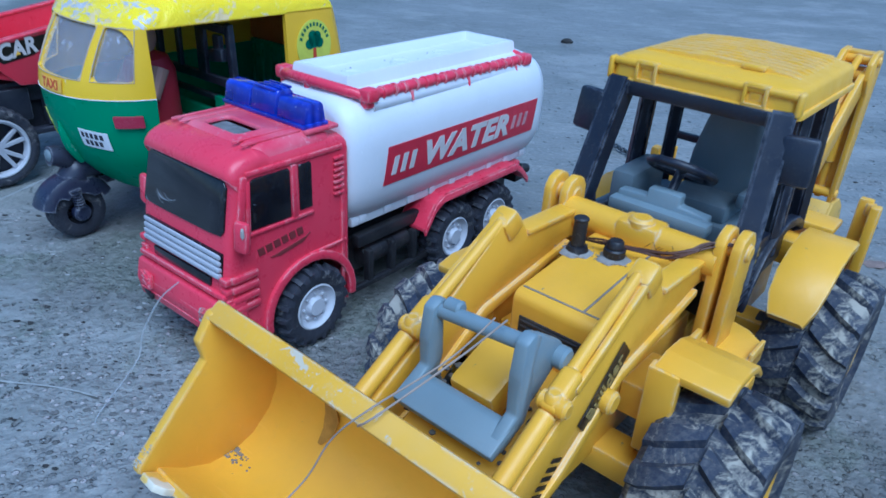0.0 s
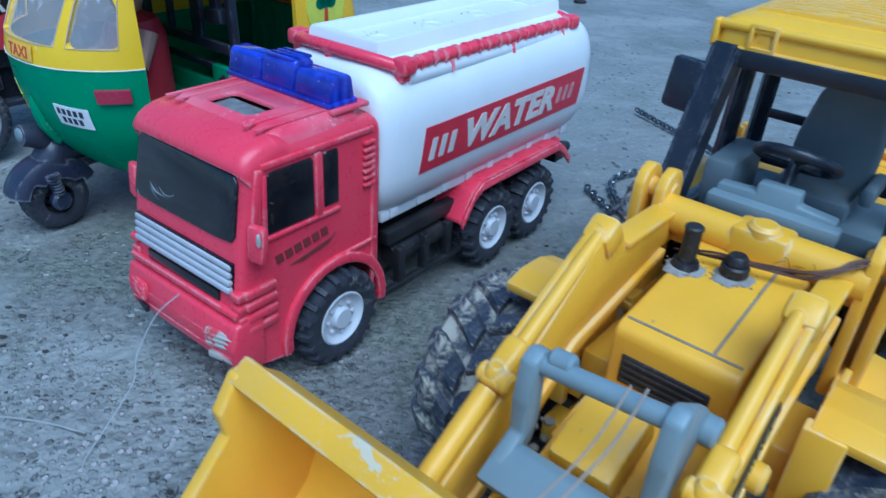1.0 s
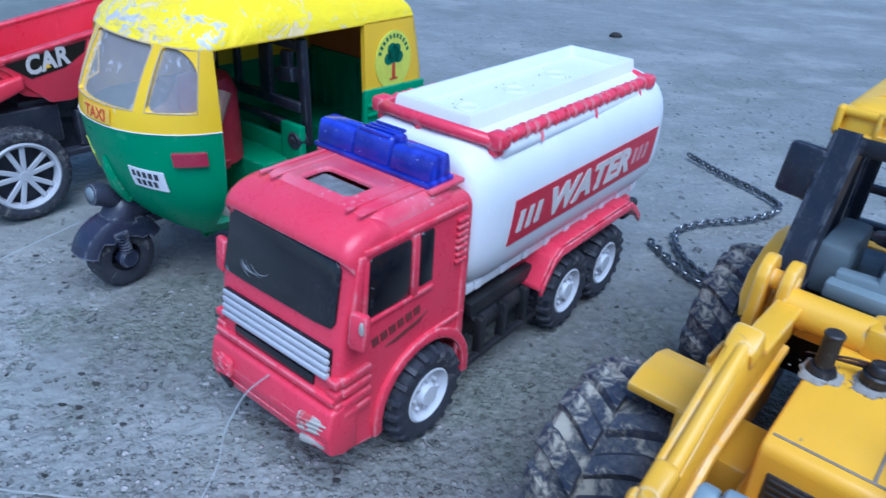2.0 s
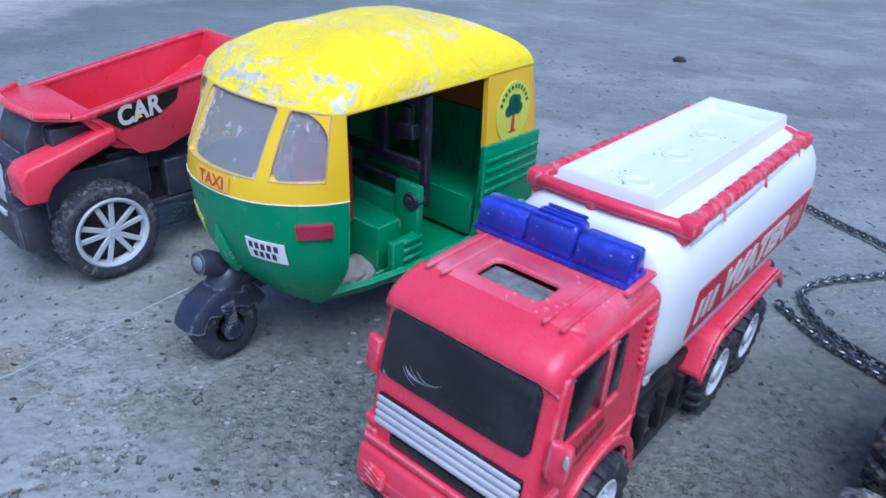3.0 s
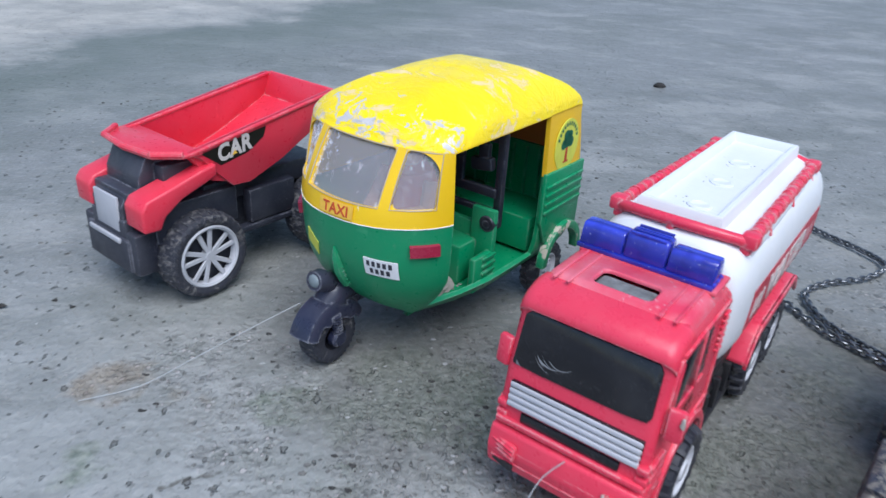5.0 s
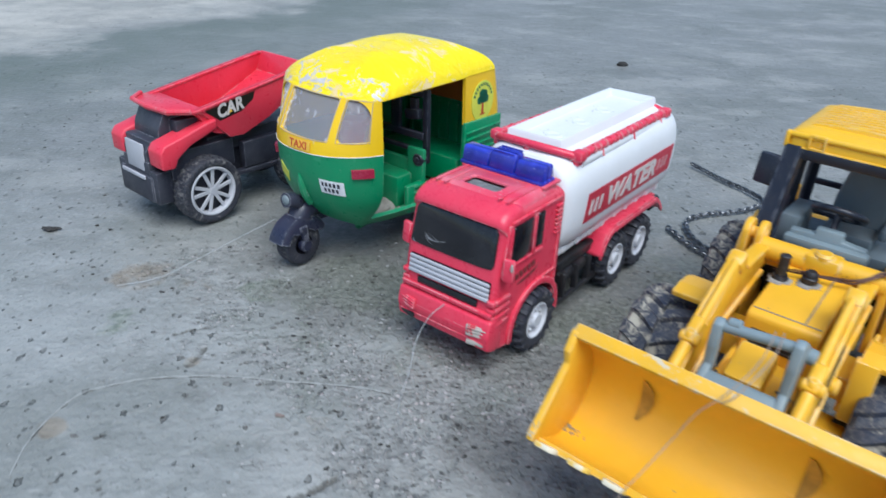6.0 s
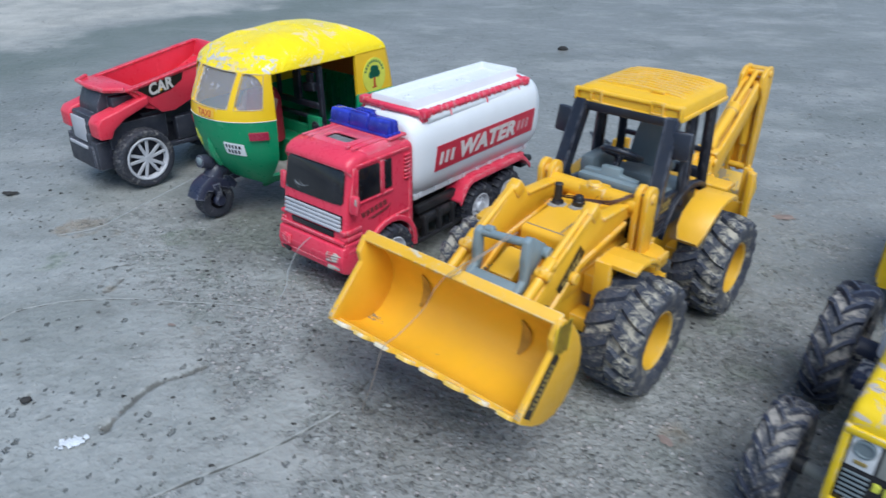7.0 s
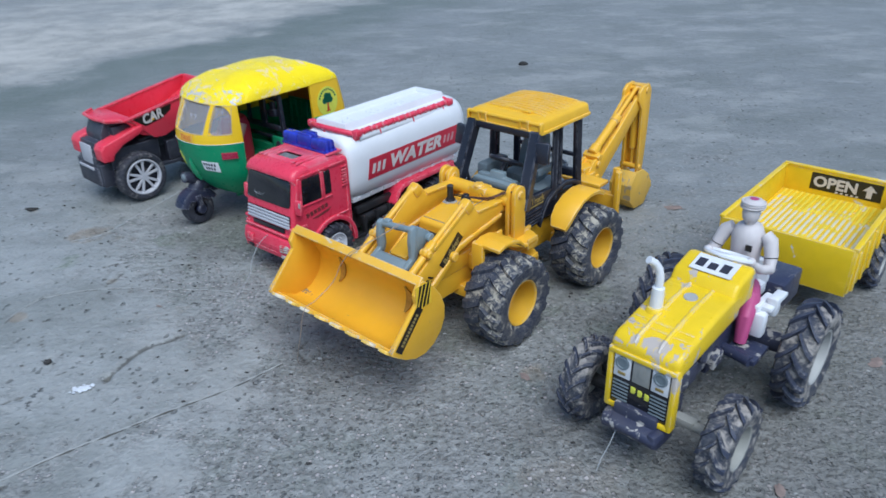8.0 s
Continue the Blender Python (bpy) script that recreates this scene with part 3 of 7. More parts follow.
def bent(g, fn):
    """Lays a flat Geo on a surface: fn takes along, up, out."""
    g.v = [tuple(fn(*v)) for v in g.v]
    return g


def sheet(g, u0, u1, v0, v1, t, fn, nu=8, nv=3):
    """A thin sticker of thickness t over a surface given by fn(u, v, out)."""
    top = [[fn(u0 + (u1 - u0) * i / nu, v0 + (v1 - v0) * j / nv, t) for j in range(nv + 1)] for i in range(nu + 1)]
    low = [[fn(u0 + (u1 - u0) * i / nu, v0 + (v1 - v0) * j / nv, 0.0) for j in range(nv + 1)] for i in range(nu + 1)]
    w = nv + 1
    verts = [p for row in top for p in row] + [p for row in low for p in row]
    o = (nu + 1) * w
    faces = []
    for i in range(nu):
        for j in range(nv):
            a = i * w + j
            faces.append((a, a + 1, a + w + 1, a + w))
            faces.append((o + a, o + a + w, o + a + w + 1, o + a + 1))
    rim = [i * w for i in range(nu + 1)] + [nu * w + j for j in range(1, w)] + [i * w + nv for i in range(nu - 1, -1, -1)] + [j for j in range(nv - 1, 0, -1)]
    for a, b in zip(rim, rim[1:] + rim[:1]):
        faces.append((a, b, b + o, a + o))
    return g.add(verts, faces)


def spline(pts, n=8):
    """A smooth line through points."""
    out = []
    for i in range(len(pts) - 1):
        p0, p1, p2, p3 = (Vector(pts[max(0, min(len(pts) - 1, i + k))]) for k in (-1, 0, 1, 2))
        for j in range(n):
            u = j / n
            out.append(0.5 * ((2 * p1) + (p2 - p0) * u + (2 * p0 - 5 * p1 + 4 * p2 - p3) * u * u + (3 * p1 - p0 - 3 * p2 + p3) * u ** 3))
    out.append(Vector(pts[-1]))
    return out


# ---------- wheels ----------
TURN_Y = Matrix.Rotation(radians(-90), 4, 'X')


def tyre_geo(r, w, rim, lugs=0, style='ag', depth=0.12):
    """A tyre round the y axis; outer side towards +y."""
    h = w / 2
    base = r - depth
    prof = [(-h * 0.86, rim), (-h, rim + (r - rim) * 0.35), (-h * 0.98, base * 0.90), (-h * 0.84, base * 0.975), (-h * 0.4, base), (h * 0.4, base),
            (h * 0.84, base * 0.975), (h * 0.98, base * 0.90), (h, rim + (r - rim) * 0.35), (h * 0.86, rim)]
    g = Geo().lathe(prof, 40, TURN_Y, closed=True)

    return g


def lug_geo(r, w, lugs, style, depth, s):
    """One tread lug at the top of a tyre, on the side s."""
    h, base = w / 2, r - depth
    if style == 'ag':
        k = 0.62 * w / r
        ys, angles, half = [s * h * f for f in (-0.06, 0.3, 0.65, 0.97)], [k * f for f in (0.0, 0.42, 0.78, 1.0)], 0.13 * math.pi * 2 * r / lugs
    elif style == 'wide':
        ys, angles, half = [s * h * f for f in (0.04, 0.4, 0.72, 0.97)], [0.24 * f for f in (0.0, 0.5, 0.85, 1.0)], 0.255 * math.pi * 2 * r / lugs
    else:
        ys, angles, half = [s * h * f for f in (0.12, 0.6, 1.0)], [0.0] * 3, 0.17 * math.pi * 2 * r / lugs
    ring = []
    for a, y in zip(angles, ys):
        edge = abs(y) / h
        rr = base * (1 - 0.03 * edge ** 2 - (0.06 if edge > 0.9 else 0.0))
        quad = []
        for rad, k in ((rr - 0.08, 1.25), (rr + depth, 0.8)):
            for t in (-1, 1):
                b = a + t * half * k / rad
                quad.append((rad * math.sin(b), y, rad * math.cos(b)))
        ring.append([quad[0], quad[1], quad[3], quad[2]])
    return Geo().loft(ring)


def wheel_kind(name, r, w, rim, tyre_mat, rim_mat, lugs, style, depth, rim_fn):
    """Meshes of one kind of wheel, to be shared by its copies."""
    return {"tyre": mesh_of("tyre", tyre_geo(r, w, rim, lugs, style, depth), tyre_mat),
            "rim": mesh_of("rim", rim_fn(rim, w), rim_mat),
            "hub": mesh_of("wheel", Geo().cyl((0, -w * 0.7, 0), (0, 0, 0), rim * 0.3, n=14), "black"),
            "lugs": [(mesh_of("tread_lug", lug_geo(r, w, lugs, style, depth, side), tyre_mat.replace("_tyre", "_lug")), 2 * math.pi * (i + 0.5 * (side > 0)) / lugs)
                                                 for side in (-1, 1) for i in range(1)],
            "count": lugs}


def put_wheel(kind, parent, x, y, z, spin=0.0, label=""):
    at = Matrix.Translation((0.01 * x, 0.01 * y, 0.01 * z)) @ pose(0, 0, 0, 0, spin, 0 if y > 0 else 180)
    hub = part("wheel", kind["hub"], None, parent, label, at=at)
    part("tyre", kind["tyre"], None, hub)
    part("rim", kind["rim"], None, hub)
    for mesh, a in kind["lugs"]:
        for i in range(kind["count"]):
            part("tread_lug", mesh, None, hub, at=Matrix.Rotation(a + 2 * math.pi * i / kind["count"], 4, 'Y'))
    return hub


def rim_dish(rim, w):
    h = w / 2
    g = Geo().lathe([(-h * 0.8, rim * 1.02), (h * 0.80, rim * 1.02), (h * 0.86, rim * 0.97), (h * 0.80, rim * 0.91), (h * -0.10, rim * 0.84), (h * -0.22, rim * 0.6), (h * -0.22, rim * 0.28),
                     (h * 0.02, rim * 0.25), (h * 0.05, rim * 0.12), (h * 0.05, 0)], 32, TURN_Y)
    return g


def rim_truck(rim, w):
    h = w / 2
    g = Geo().lathe([(-h * 0.8, rim * 1.02), (h * 0.86, rim * 1.02), (h * 0.92, rim * 0.95), (h * 0.7, rim * 0.82), (h * 0.55, rim * 0.72), (h * 0.62, rim * 0.45), (h * 0.95, rim * 0.36), (h * 0.95, 0)], 28, TURN_Y)
    for i in range(8):
        a = 2 * math.pi * i / 8
        g.cyl((rim * 0.58 * math.cos(a), h * 0.5, rim * 0.58 * math.sin(a)), (rim * 0.58 * math.cos(a), h * 0.78, rim * 0.58 * math.sin(a)), rim * 0.07, n=6)
    return g


def rim_spoked(rim, w):
    h = w / 2
    g = Geo().lathe([(-h * 0.8, rim * 1.02), (h * 0.90, rim * 1.02), (h * 0.97, rim * 0.97), (h * 0.9, rim * 0.90), (h * 0.5, rim * 0.86)], 36, TURN_Y)
    g.cyl((0, h * 0.3, 0), (0, h * 0.82, 0), rim * 0.17, n=14, bev=0.04)
    for i in range(10):
        a = 2 * math.pi * (i // 2) / 5 + (0.24 if i % 2 else -0.24)
        d = Vector((math.sin(a), 0, math.cos(a)))
        g.add_bm(_spoke(rim * 0.10, rim * 0.92, rim * 0.072), Matrix.Translation((0, h * 0.72, 0)) @ Matrix.Rotation(a, 4, 'Y'))
    return g


def _spoke(r0, r1, half):
    bm = bmesh.new()
    bmesh.ops.create_cube(bm, size=1.0)
    bmesh.ops.scale(bm, vec=(half * 2, 0.12, r1 - r0), verts=bm.verts)
    bmesh.ops.translate(bm, vec=(0, 0, (r0 + r1) / 2), verts=bm.verts)
    bmesh.ops.bevel(bm, geom=bm.edges[:], offset=0.025, segments=1, affect='EDGES')
    return bm


# ---------- ground ----------
# patches of the floor, in cm: x, y, reach, strength
GRIT = [(3, 3, 11, 1), (13, 5, 13, 1), (-2.2, 8.8, 4, .9), (-5, 17.5, 6, 1), (-10, 19.5, 5, .75), (2, 16, 9, .8), (-14, 22.5, 6, .6), (-17.5, 25, 5, .6), (23, 4, 15, .9), (12, 15, 12, .6),
        (-9, 24, 4, .7), (-8, 13, 5, .45), (-17, 6, 4, .35), (-14.6, 1, 4, .55), (20, 25, 16, .45), (-2, 28, 8, .5)]
# mossy spots; some paint in the shade between tanker and loader
MOSS_SHADE = [(1.5, 20.5, 5.5, .8), (7, 25.5, 5, .7), (4, 12, 4, .5), (12, 14, 5, .55), (-10.2, 24.4, 2.9, 1), (-11.6, 26.4, 2.2, .9), (-14, 23.6, 2.2, .7), (-21.2, 21, 1.5, .75), (-15.6, 23.9, 1.6, .65), (-9.5, 17.4, 2.5, .4), (-12.5, 20.3, 1.8, .5), (-17.8, 29, 3, .4), (-5, 21, 3, .6), (24, 2, 6, .5)]
STAIN = [(-21.8, 24.6, 1.9, .65), (-19, 23.2, 2.4, .55), (-20.9, 13.9, 0.55, 1), (8.5, 8.0, 0.9, .75), (-17.2, 18.0, 0.5, .8), (-13.6, 15.0, 0.7, .5), (-11.6, 14.6, 0.8, .5), (21, 28, 1.2, .5), (-12.7, 29, 1.2, .5)]
PALE = [(-16, 8, 15, 1), (-13, 15, 10, .9), (-22, 20, 12, .8), (-9, 3, 8, .7), (-30, 14, 16, .9), (-22, -4, 16, .9)]
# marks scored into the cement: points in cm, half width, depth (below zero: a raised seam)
# dark patches: shade between and beneath the toys painted in, besides dirty floor
SHADE_GRIME = [(19, 0, 9, .9), (26, 8, 10, .9), (14, -6, 9, .7), (1.5, 13.5, 5, .8), (9, 5, 5, .5), (31, -4, 12, .9), (16, 15, 6, .6), (-1, 8.5, 3.5, .6), (-3.5, 13, 3.5, .8), (3.5, 18.5, 5, .8), (7, 23, 4, .7), (-11.5, 24, 4, .8), (-11, 27.5, 4, .85), (-15, 28, 3, .6), (4, 24.5, 4, 1), (6.8, 28, 3.5, .8), (0.5, 21, 4, .9), (-2.5, 19.5, 3.5, .8)]
GOUGES = [([(-13.1, 8.0), (-12.9, 8.7), (-12.6, 9.8), (-12.0, 10.8), (-11.2, 11.3), (-10.5, 11.9)], 0.17, 0.10), ([(-18.5, 12.1), (-18.1, 11.2), (-17.5, 10.3)], 0.06, 0.05), ([(-16.95, 9.7), (-16.85, 9.4)], 0.16, 0.14),
          ([(-13.2, 8.2), (-13.05, 7.9)], 0.2, 0.15), ([(-17.3, 17.7), (-17.05, 18.6), (-17.0, 19.0)], 0.13, 0.09), ([(-18.6, 19.9), (-17.9, 20.3), (-17.0, 20.6)], 0.10, 0.06), ([(-3.5, 11.1), (-3.8, 10.3), (-3.5, 9.7), (-3.1, 9.2)], 0.10, 0.08),
          ([(-17.4, 6.1), (-16.6, 6.6)], 0.10, 0.06), ([(-16.9, 15.6), (-16.6, 16.6)], 0.05, 0.04), ([(-15.0, 0.4), (-14.2, 0.7)], 0.22, 0.08), ([(-19.2, 13.4), (-18.8, 13.7)], 0.09, 0.07), ([(-15.9, 8.3), (-15.4, 8.7)], 0.05, 0.04)]
SEAMS = [([(-15.2, 0.5), (-12.9, 2.6), (-11.0, 4.0), (-8.9, 5.6), (-6.7, 7.1), (-4.4, 9.2)], 0.075), ([(-21.2, 11.6), (-21.4, 13.5), (-20.9, 15.6), (-20.0, 16.3), (-18.4, 16.9), (-15.7, 17.2), (-13.3, 17.0), (-10.6, 16.8), (-9.0, 16.4)], 0.055)]


def floor_height(x, y, g=0.0):
    """The uneven cement surface, in cm."""
    near = max(0.0, 1.0 - max(abs(x), abs(y - 40)) / 120)
    h = 0.07 * noise.noise(Vector((x * 0.09, y * 0.09, 0))) + 0.04 * noise.noise(Vector((x * 0.38, y * 0.38, 3)))
    if near > 0.6:
        h += 0.018 * noise.noise(Vector((x * 1.3, y * 1.3, 5))) + (0.008 + 0.008 * g) * noise.noise(Vector((x * 3.6, y * 3.6, 9)))
    return h * near - 0.05


def ground():
    def steps(lo, hi, d, far):
        fine = [lo + d * i for i in range(int((hi - lo) / d) + 1)]
        return [-v + lo for v in far[::-1]] + fine + [v + fine[-1] for v in far]
    far = [0.4, 0.9, 1.6, 2.6, 4, 6, 9, 13, 18, 25, 34, 46, 62, 85, 115, 160, 230, 340, 600, 1500, 6000, 40000]
    xs, ys = steps(-24.0, 29.0, 0.18, far), steps(-4.0, 34.0, 0.18, far)
    marks = []
    for pts, w, depth in GOUGES:
        marks.append((spline([(x, y, 0) for x, y in pts], 24), w, depth))

    def patch(spots, x, y):
        return max(k * max(0.0, min(1.0, 1.6 - 1.1 * math.hypot(x - cx, y - cy) / r)) for cx, cy, r, k in spots)
    nx = len(xs)
    z = np.zeros((len(ys), nx))
    lay = {k: np.zeros((len(ys), nx)) for k in ("grit", "moss_shade", "stain", "pale", "shade_grime", "dirt")}
    for j, y in enumerate(ys):
        for i, x in enumerate(xs):
            g = patch(GRIT, x, y)
            z[j, i] = floor_height(x, y, g)
            lay["grit"][j, i], lay["moss_shade"][j, i], lay["stain"][j, i], lay["pale"][j, i], lay["shade_grime"][j, i] = g, patch(MOSS_SHADE, x, y), patch(STAIN, x, y), patch(PALE, x, y), patch(SHADE_GRIME, x, y)
    ax, ay = np.array(xs), np.array(ys)
    for line, w, depth in marks:
        px, py = np.array([p.x for p in line]), np.array([p.y for p in line])
        reach = w * 3 + 0.2
        i0, i1 = np.searchsorted(ax, [px.min() - reach, px.max() + reach])
        j0, j1 = np.searchsorted(ay, [py.min() - reach, py.max() + reach])
        gx, gy = np.meshgrid(ax[i0:i1], ay[j0:j1])
        d = np.full(gx.shape, 1e9)
        for a, b in zip(px, py):
            d = np.minimum(d, (gx - a) ** 2 + (gy - b) ** 2)
        d = np.sqrt(d)
        wob = np.array([[1 + 0.75 * noise.noise(Vector((x * 2.6, y * 2.6, 4))) for x in ax[i0:i1]] for y in ay[j0:j1]])
        body = np.exp(-(d / (w * wob.clip(0.35))) ** 2)
        z[j0:j1, i0:i1] -= depth * body - 0.3 * depth * np.exp(-((d - 1.9 * w) / (0.6 * w)) ** 2)
        lay["dirt"][j0:j1, i0:i1] = np.maximum(lay["dirt"][j0:j1, i0:i1], 0.95 * body)
    verts = [(0.01 * x, 0.01 * y, 0.01 * z[j, i]) for j, y in enumerate(ys) for i, x in enumerate(xs)]
    faces = [(j * nx + i, j * nx + i + 1, (j + 1) * nx + i + 1, (j + 1) * nx + i) for j in range(len(ys) - 1) for i in range(nx - 1)]
    me = bpy.data.meshes.new("ground")
    me.from_pydata(verts, [], faces)
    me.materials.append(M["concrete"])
    for key, values in lay.items():
        me.attributes.new(key, 'FLOAT', 'POINT').data.foreach_set("value", values.ravel().astype(np.float32))
    me.shade_smooth()
    return tagged(new("ground", me), "rough weathered grey concrete floor with stains and grit", "ground", kind="structure")


ground()


def seams():
    """Thin raised lines left in the cement, with a darker line along one side."""
    for pts, w in SEAMS:
        line = spline([(x, y, 0) for x, y in pts], 30)
        g = Geo().tube([(p.x, p.y, floor_height(p.x, p.y) - 0.012 + 0.012 * noise.noise(p * 1.7)) for p in line], [w * (0.75 + 0.4 * noise.noise(p * 2.3)) for p in line], 8)
        seam = single("cement_seam", g, "seam", "thin pale raised line in the concrete", "seam", kind="structure")
        g = Geo().tube([(p.x + 0.05 + 0.02 * noise.noise(p * 3), p.y - 0.07, floor_height(p.x, p.y) - 0.028) for p in line], [max(0.006, w * (0.6 + 0.8 * noise.noise(p * 1.9))) for p in line], 6)
        part("dark_line", g, "seam_dirt", seam)


seams()


# ---------- toy backhoe loader ----------
def backhoe_loader():
    t = thing("toy_backhoe_loader", "yellow plastic toy backhoe loader with black cab and muddy tyres", "toy loader", stand(-17.4, -5.6))
    Y = "loader_yellow"

    # frame and engine hood
    g = Geo().box((2.6, 0, 3.1), (8.6, 2.5, 1.5), 0.12)
    g.prism([(0.4, 3.6), (6.5, 3.6), (6.7, 4.3), (5.4, 4.5), (0.4, 4.5)], -1.35, 1.35, 0.08)
    chassis = part("chassis", g, Y, t)
    part("rear_frame", Geo().box((-4.0, 0, 3.0), (5.2, 3.0, 1.6), 0.12), Y, chassis)
    for x in (4.3, -4.1):
        part("axle", Geo().box((x, 0, 2.3), (1.0, 5.0, 0.7), 0.1), Y, chassis)
    for s in (1, -1):
        part("side_box", Geo().box((3.4, s * 1.75, 3.9), (1.6, 0.8, 0.9), 0.08), Y, chassis)
        part("step", Geo().box((3.3, s * 2.2, 3.3), (2.0, 0.5, 0.35), 0.06), Y, chassis)
    g = Geo().prism([(0.2, 4.2), (5.2, 4.2), (5.22, 5.86), (5.16, 6.0), (5.02, 6.07), (2.8, 6.3), (0.2, 6.42)], -1.18, 1.10, 0.14, seg=3)
    hood = part("engine_hood", g, Y, t)
    g = Geo().box((5.2, -0.1, 5.2), (0.1, 1.65, 0.62), 0.03)
    for i in range(4):
        g.box((5.26, -0.1, 4.99 + 0.14 * i), (0.06, 1.5, 0.05), 0.015)
    part("grille", g, "black", hood)
    g = Geo().box((4.92, -0.04, 6.083), (0.06, 2.1, 0.03), 0.01, (0, 5.5, 0)).box((3.86, 0.5, 6.19), (2.1, 0.06, 0.03), 0.01, (0, 5.6, 0)).box((1.9, 0.5, 6.35), (1.8, 0.06, 0.03), 0.01, (0, 2.6, 0))
    part("dust_seam", g, "dried_mud", hood, "brown dust in the hood joints")
    g = Geo().cyl((2.85, -0.97, 6.3), (2.85, -0.97, 6.46), 0.30, 0.24, n=18).cyl((2.85, -0.97, 6.42), (2.85, -0.97, 7.2), 0.17, n=18, bev=0.04).cyl((2.85, -0.97, 7.12), (2.85, -0.97, 7.22), 0.19, n=18, bev=0.03)
    part("exhaust_pipe", g, "black", hood, "black exhaust stub")
    g = Geo().cyl((2.55, -0.12, 6.35), (2.55, -0.12, 6.60), 0.27, n=18, bev=0.04).cyl((2.55, -0.12, 6.58), (2.55, -0.12, 6.80), 0.22, 0.20, n=10, bev=0.04)
    part("filler_cap", g, "black", hood, "black round filler cap")
    g = Geo()
    for k in range(150):
        a, d = random.uniform(0, 6.28), 0.2 + abs(random.gauss(0, 0.14))
        c = ((2.85, -0.97), (2.55, -0.12))[k % 2]
        g.lump((c[0] + d * math.cos(a), c[1] + d * math.sin(a), 6.325), random.uniform(0.01, 0.03), k, sub=1)
    for x, y, z in ((2.85, -0.97, 6.29), (2.55, -0.12, 6.315)):
        rim = [[(x + r * (1 + 0.12 * math.sin(3 * a + x) + 0.08 * math.sin(7 * a)) * math.cos(a), y + r * (1 + 0.12 * math.sin(3 * a + x) + 0.08 * math.sin(7 * a)) * math.sin(a), z + h) for a in [2 * math.pi * i / 28 for i in range(28)]] for r, h in ((0.40, -0.03), (0.37, 0.02), (0.32, 0.045), (0.2, 0.06))]
        g.loft(rim)
    part("dust_ring", g, "floor_dust", hood, "loose grey dust round the stubs")

    # loader arms with cylinders
    arm_prof = [(0.9, 6.62), (3.75, 6.75), (4.15, 7.35), (4.5, 7.5), (4.95, 7.3), (7.2, 5.65), (9.55, 4.2), (9.75, 3.6), (9.3, 3.25), (7.6, 3.9), (5.5, 5.3), (1.9, 5.95), (0.9, 5.9)]
    for s in (1, -1):
        ya = 1.52 if s > 0 else -2.05
        g = Geo().prism([(x, z - (0.12 if s > 0 and z > 6.5 else 0)) for x, z in arm_prof], ya - 0.2, ya + 0.2, 0.07)
        g.prism([(1.8, 5.95), (5.4, 5.42), (7.5, 4.0), (9.2, 3.3), (9.1, 3.12), (7.3, 3.7), (5.3, 5.1), (1.8, 5.75)], ya - 0.30, ya + 0.30, 0.05)
        dz = 0.12 if s > 0 else 0
        g.prism([(0.9, 6.75 - dz), (3.8, 6.88 - dz), (3.8, 6.74 - dz), (0.9, 6.6 - dz)], ya - 0.27, ya + 0.27, 0.04)
        arm = part("loader_arm", g, Y, t)
        g = Geo().cyl((4.72, ya - s * 0.05, 7.36), (7.0, ya - s * 0.05, 6.08), 0.125, 0.15, n=16, bev=0.05)
        g.box((4.5, ya, 7.2), (0.62, 0.58, 0.66), 0.14, (0, 33, 0))
        g.box((5.9, ya + s * 0.17, 6.56), (2.9, 0.16, 0.24), 0.06, (0, 29, 0))
        g.box((7.35, ya, 5.86), (1.0, 0.44, 0.46), 0.13, (0, 30, 0), 3)
        g.cyl((7.62, ya - 0.30, 5.76), (7.62, ya + 0.36, 5.76), 0.20, n=14, bev=0.06)
        g.cyl((7.62, ya, 5.80), (7.62, ya, 6.02), 0.20, 0.17, n=14, bev=0.06)
        g.cyl((7.8, ya, 5.60), (9.6, ya, 4.5), 0.20, n=14)
        part("cylinder", g, Y, arm)
        part("pin", Geo().cyl((5.9, ya + s * 0.1, 5.0), (5.9, ya + s * 0.5, 5.0), 0.26, n=14, bev=0.06), Y, arm)
        part("pin", Geo().cyl((9.2, ya - 0.4, 3.7), (9.2, ya + 0.4, 3.7), 0.28, n=14, bev=0.06), Y, arm)
        if s > 0:
            # slanting sticker with unreadable lettering
            d = Vector((-1.42, 0, 1.28)).normalized()
            n2 = Vector((d.z, 0, -d.x))
            o = Vector((6.85, 1.742, 4.85))
            fn = lambda u, v, w: tuple(o + d * u + n2 * v * -1 + Vector((0, w, 0)))
            part("sticker", sheet(Geo(), 0, 1.95, -0.05, 0.52, 0.02, fn), "sticker_black", arm, "black sticker")
            g = words("Builder", 0.34, 0.008, 0.0, 1.0, 0.03)
            k = 1.5 / width_of(g)
            bent(g, lambda x, y, z: fn(0.22 + x * k, 0.37 - y, 0.035 + z))
            part("lettering", g, "ink_gold", arm, "gold word Builder")
            o2 = Vector((8.5, 1.742, 3.85))
            fn2 = lambda u, v, w: tuple(o2 + d * u + n2 * v * -1 + Vector((0, w, 0)))
            g = Geo()
            for i in range(6):
                sheet(g, 0.0 + 0.2 * i, 0.1 + 0.2 * i, 0.0, 0.36, 0.02, lambda u, v, w: fn2(u + v * 0.35, v, w), 1, 1)
            part("stripe_marks", g, "sticker_black", arm, "black slanting stripes")

    # pivot towers, cross tube
    for s in (1, -1):
        g = Geo()
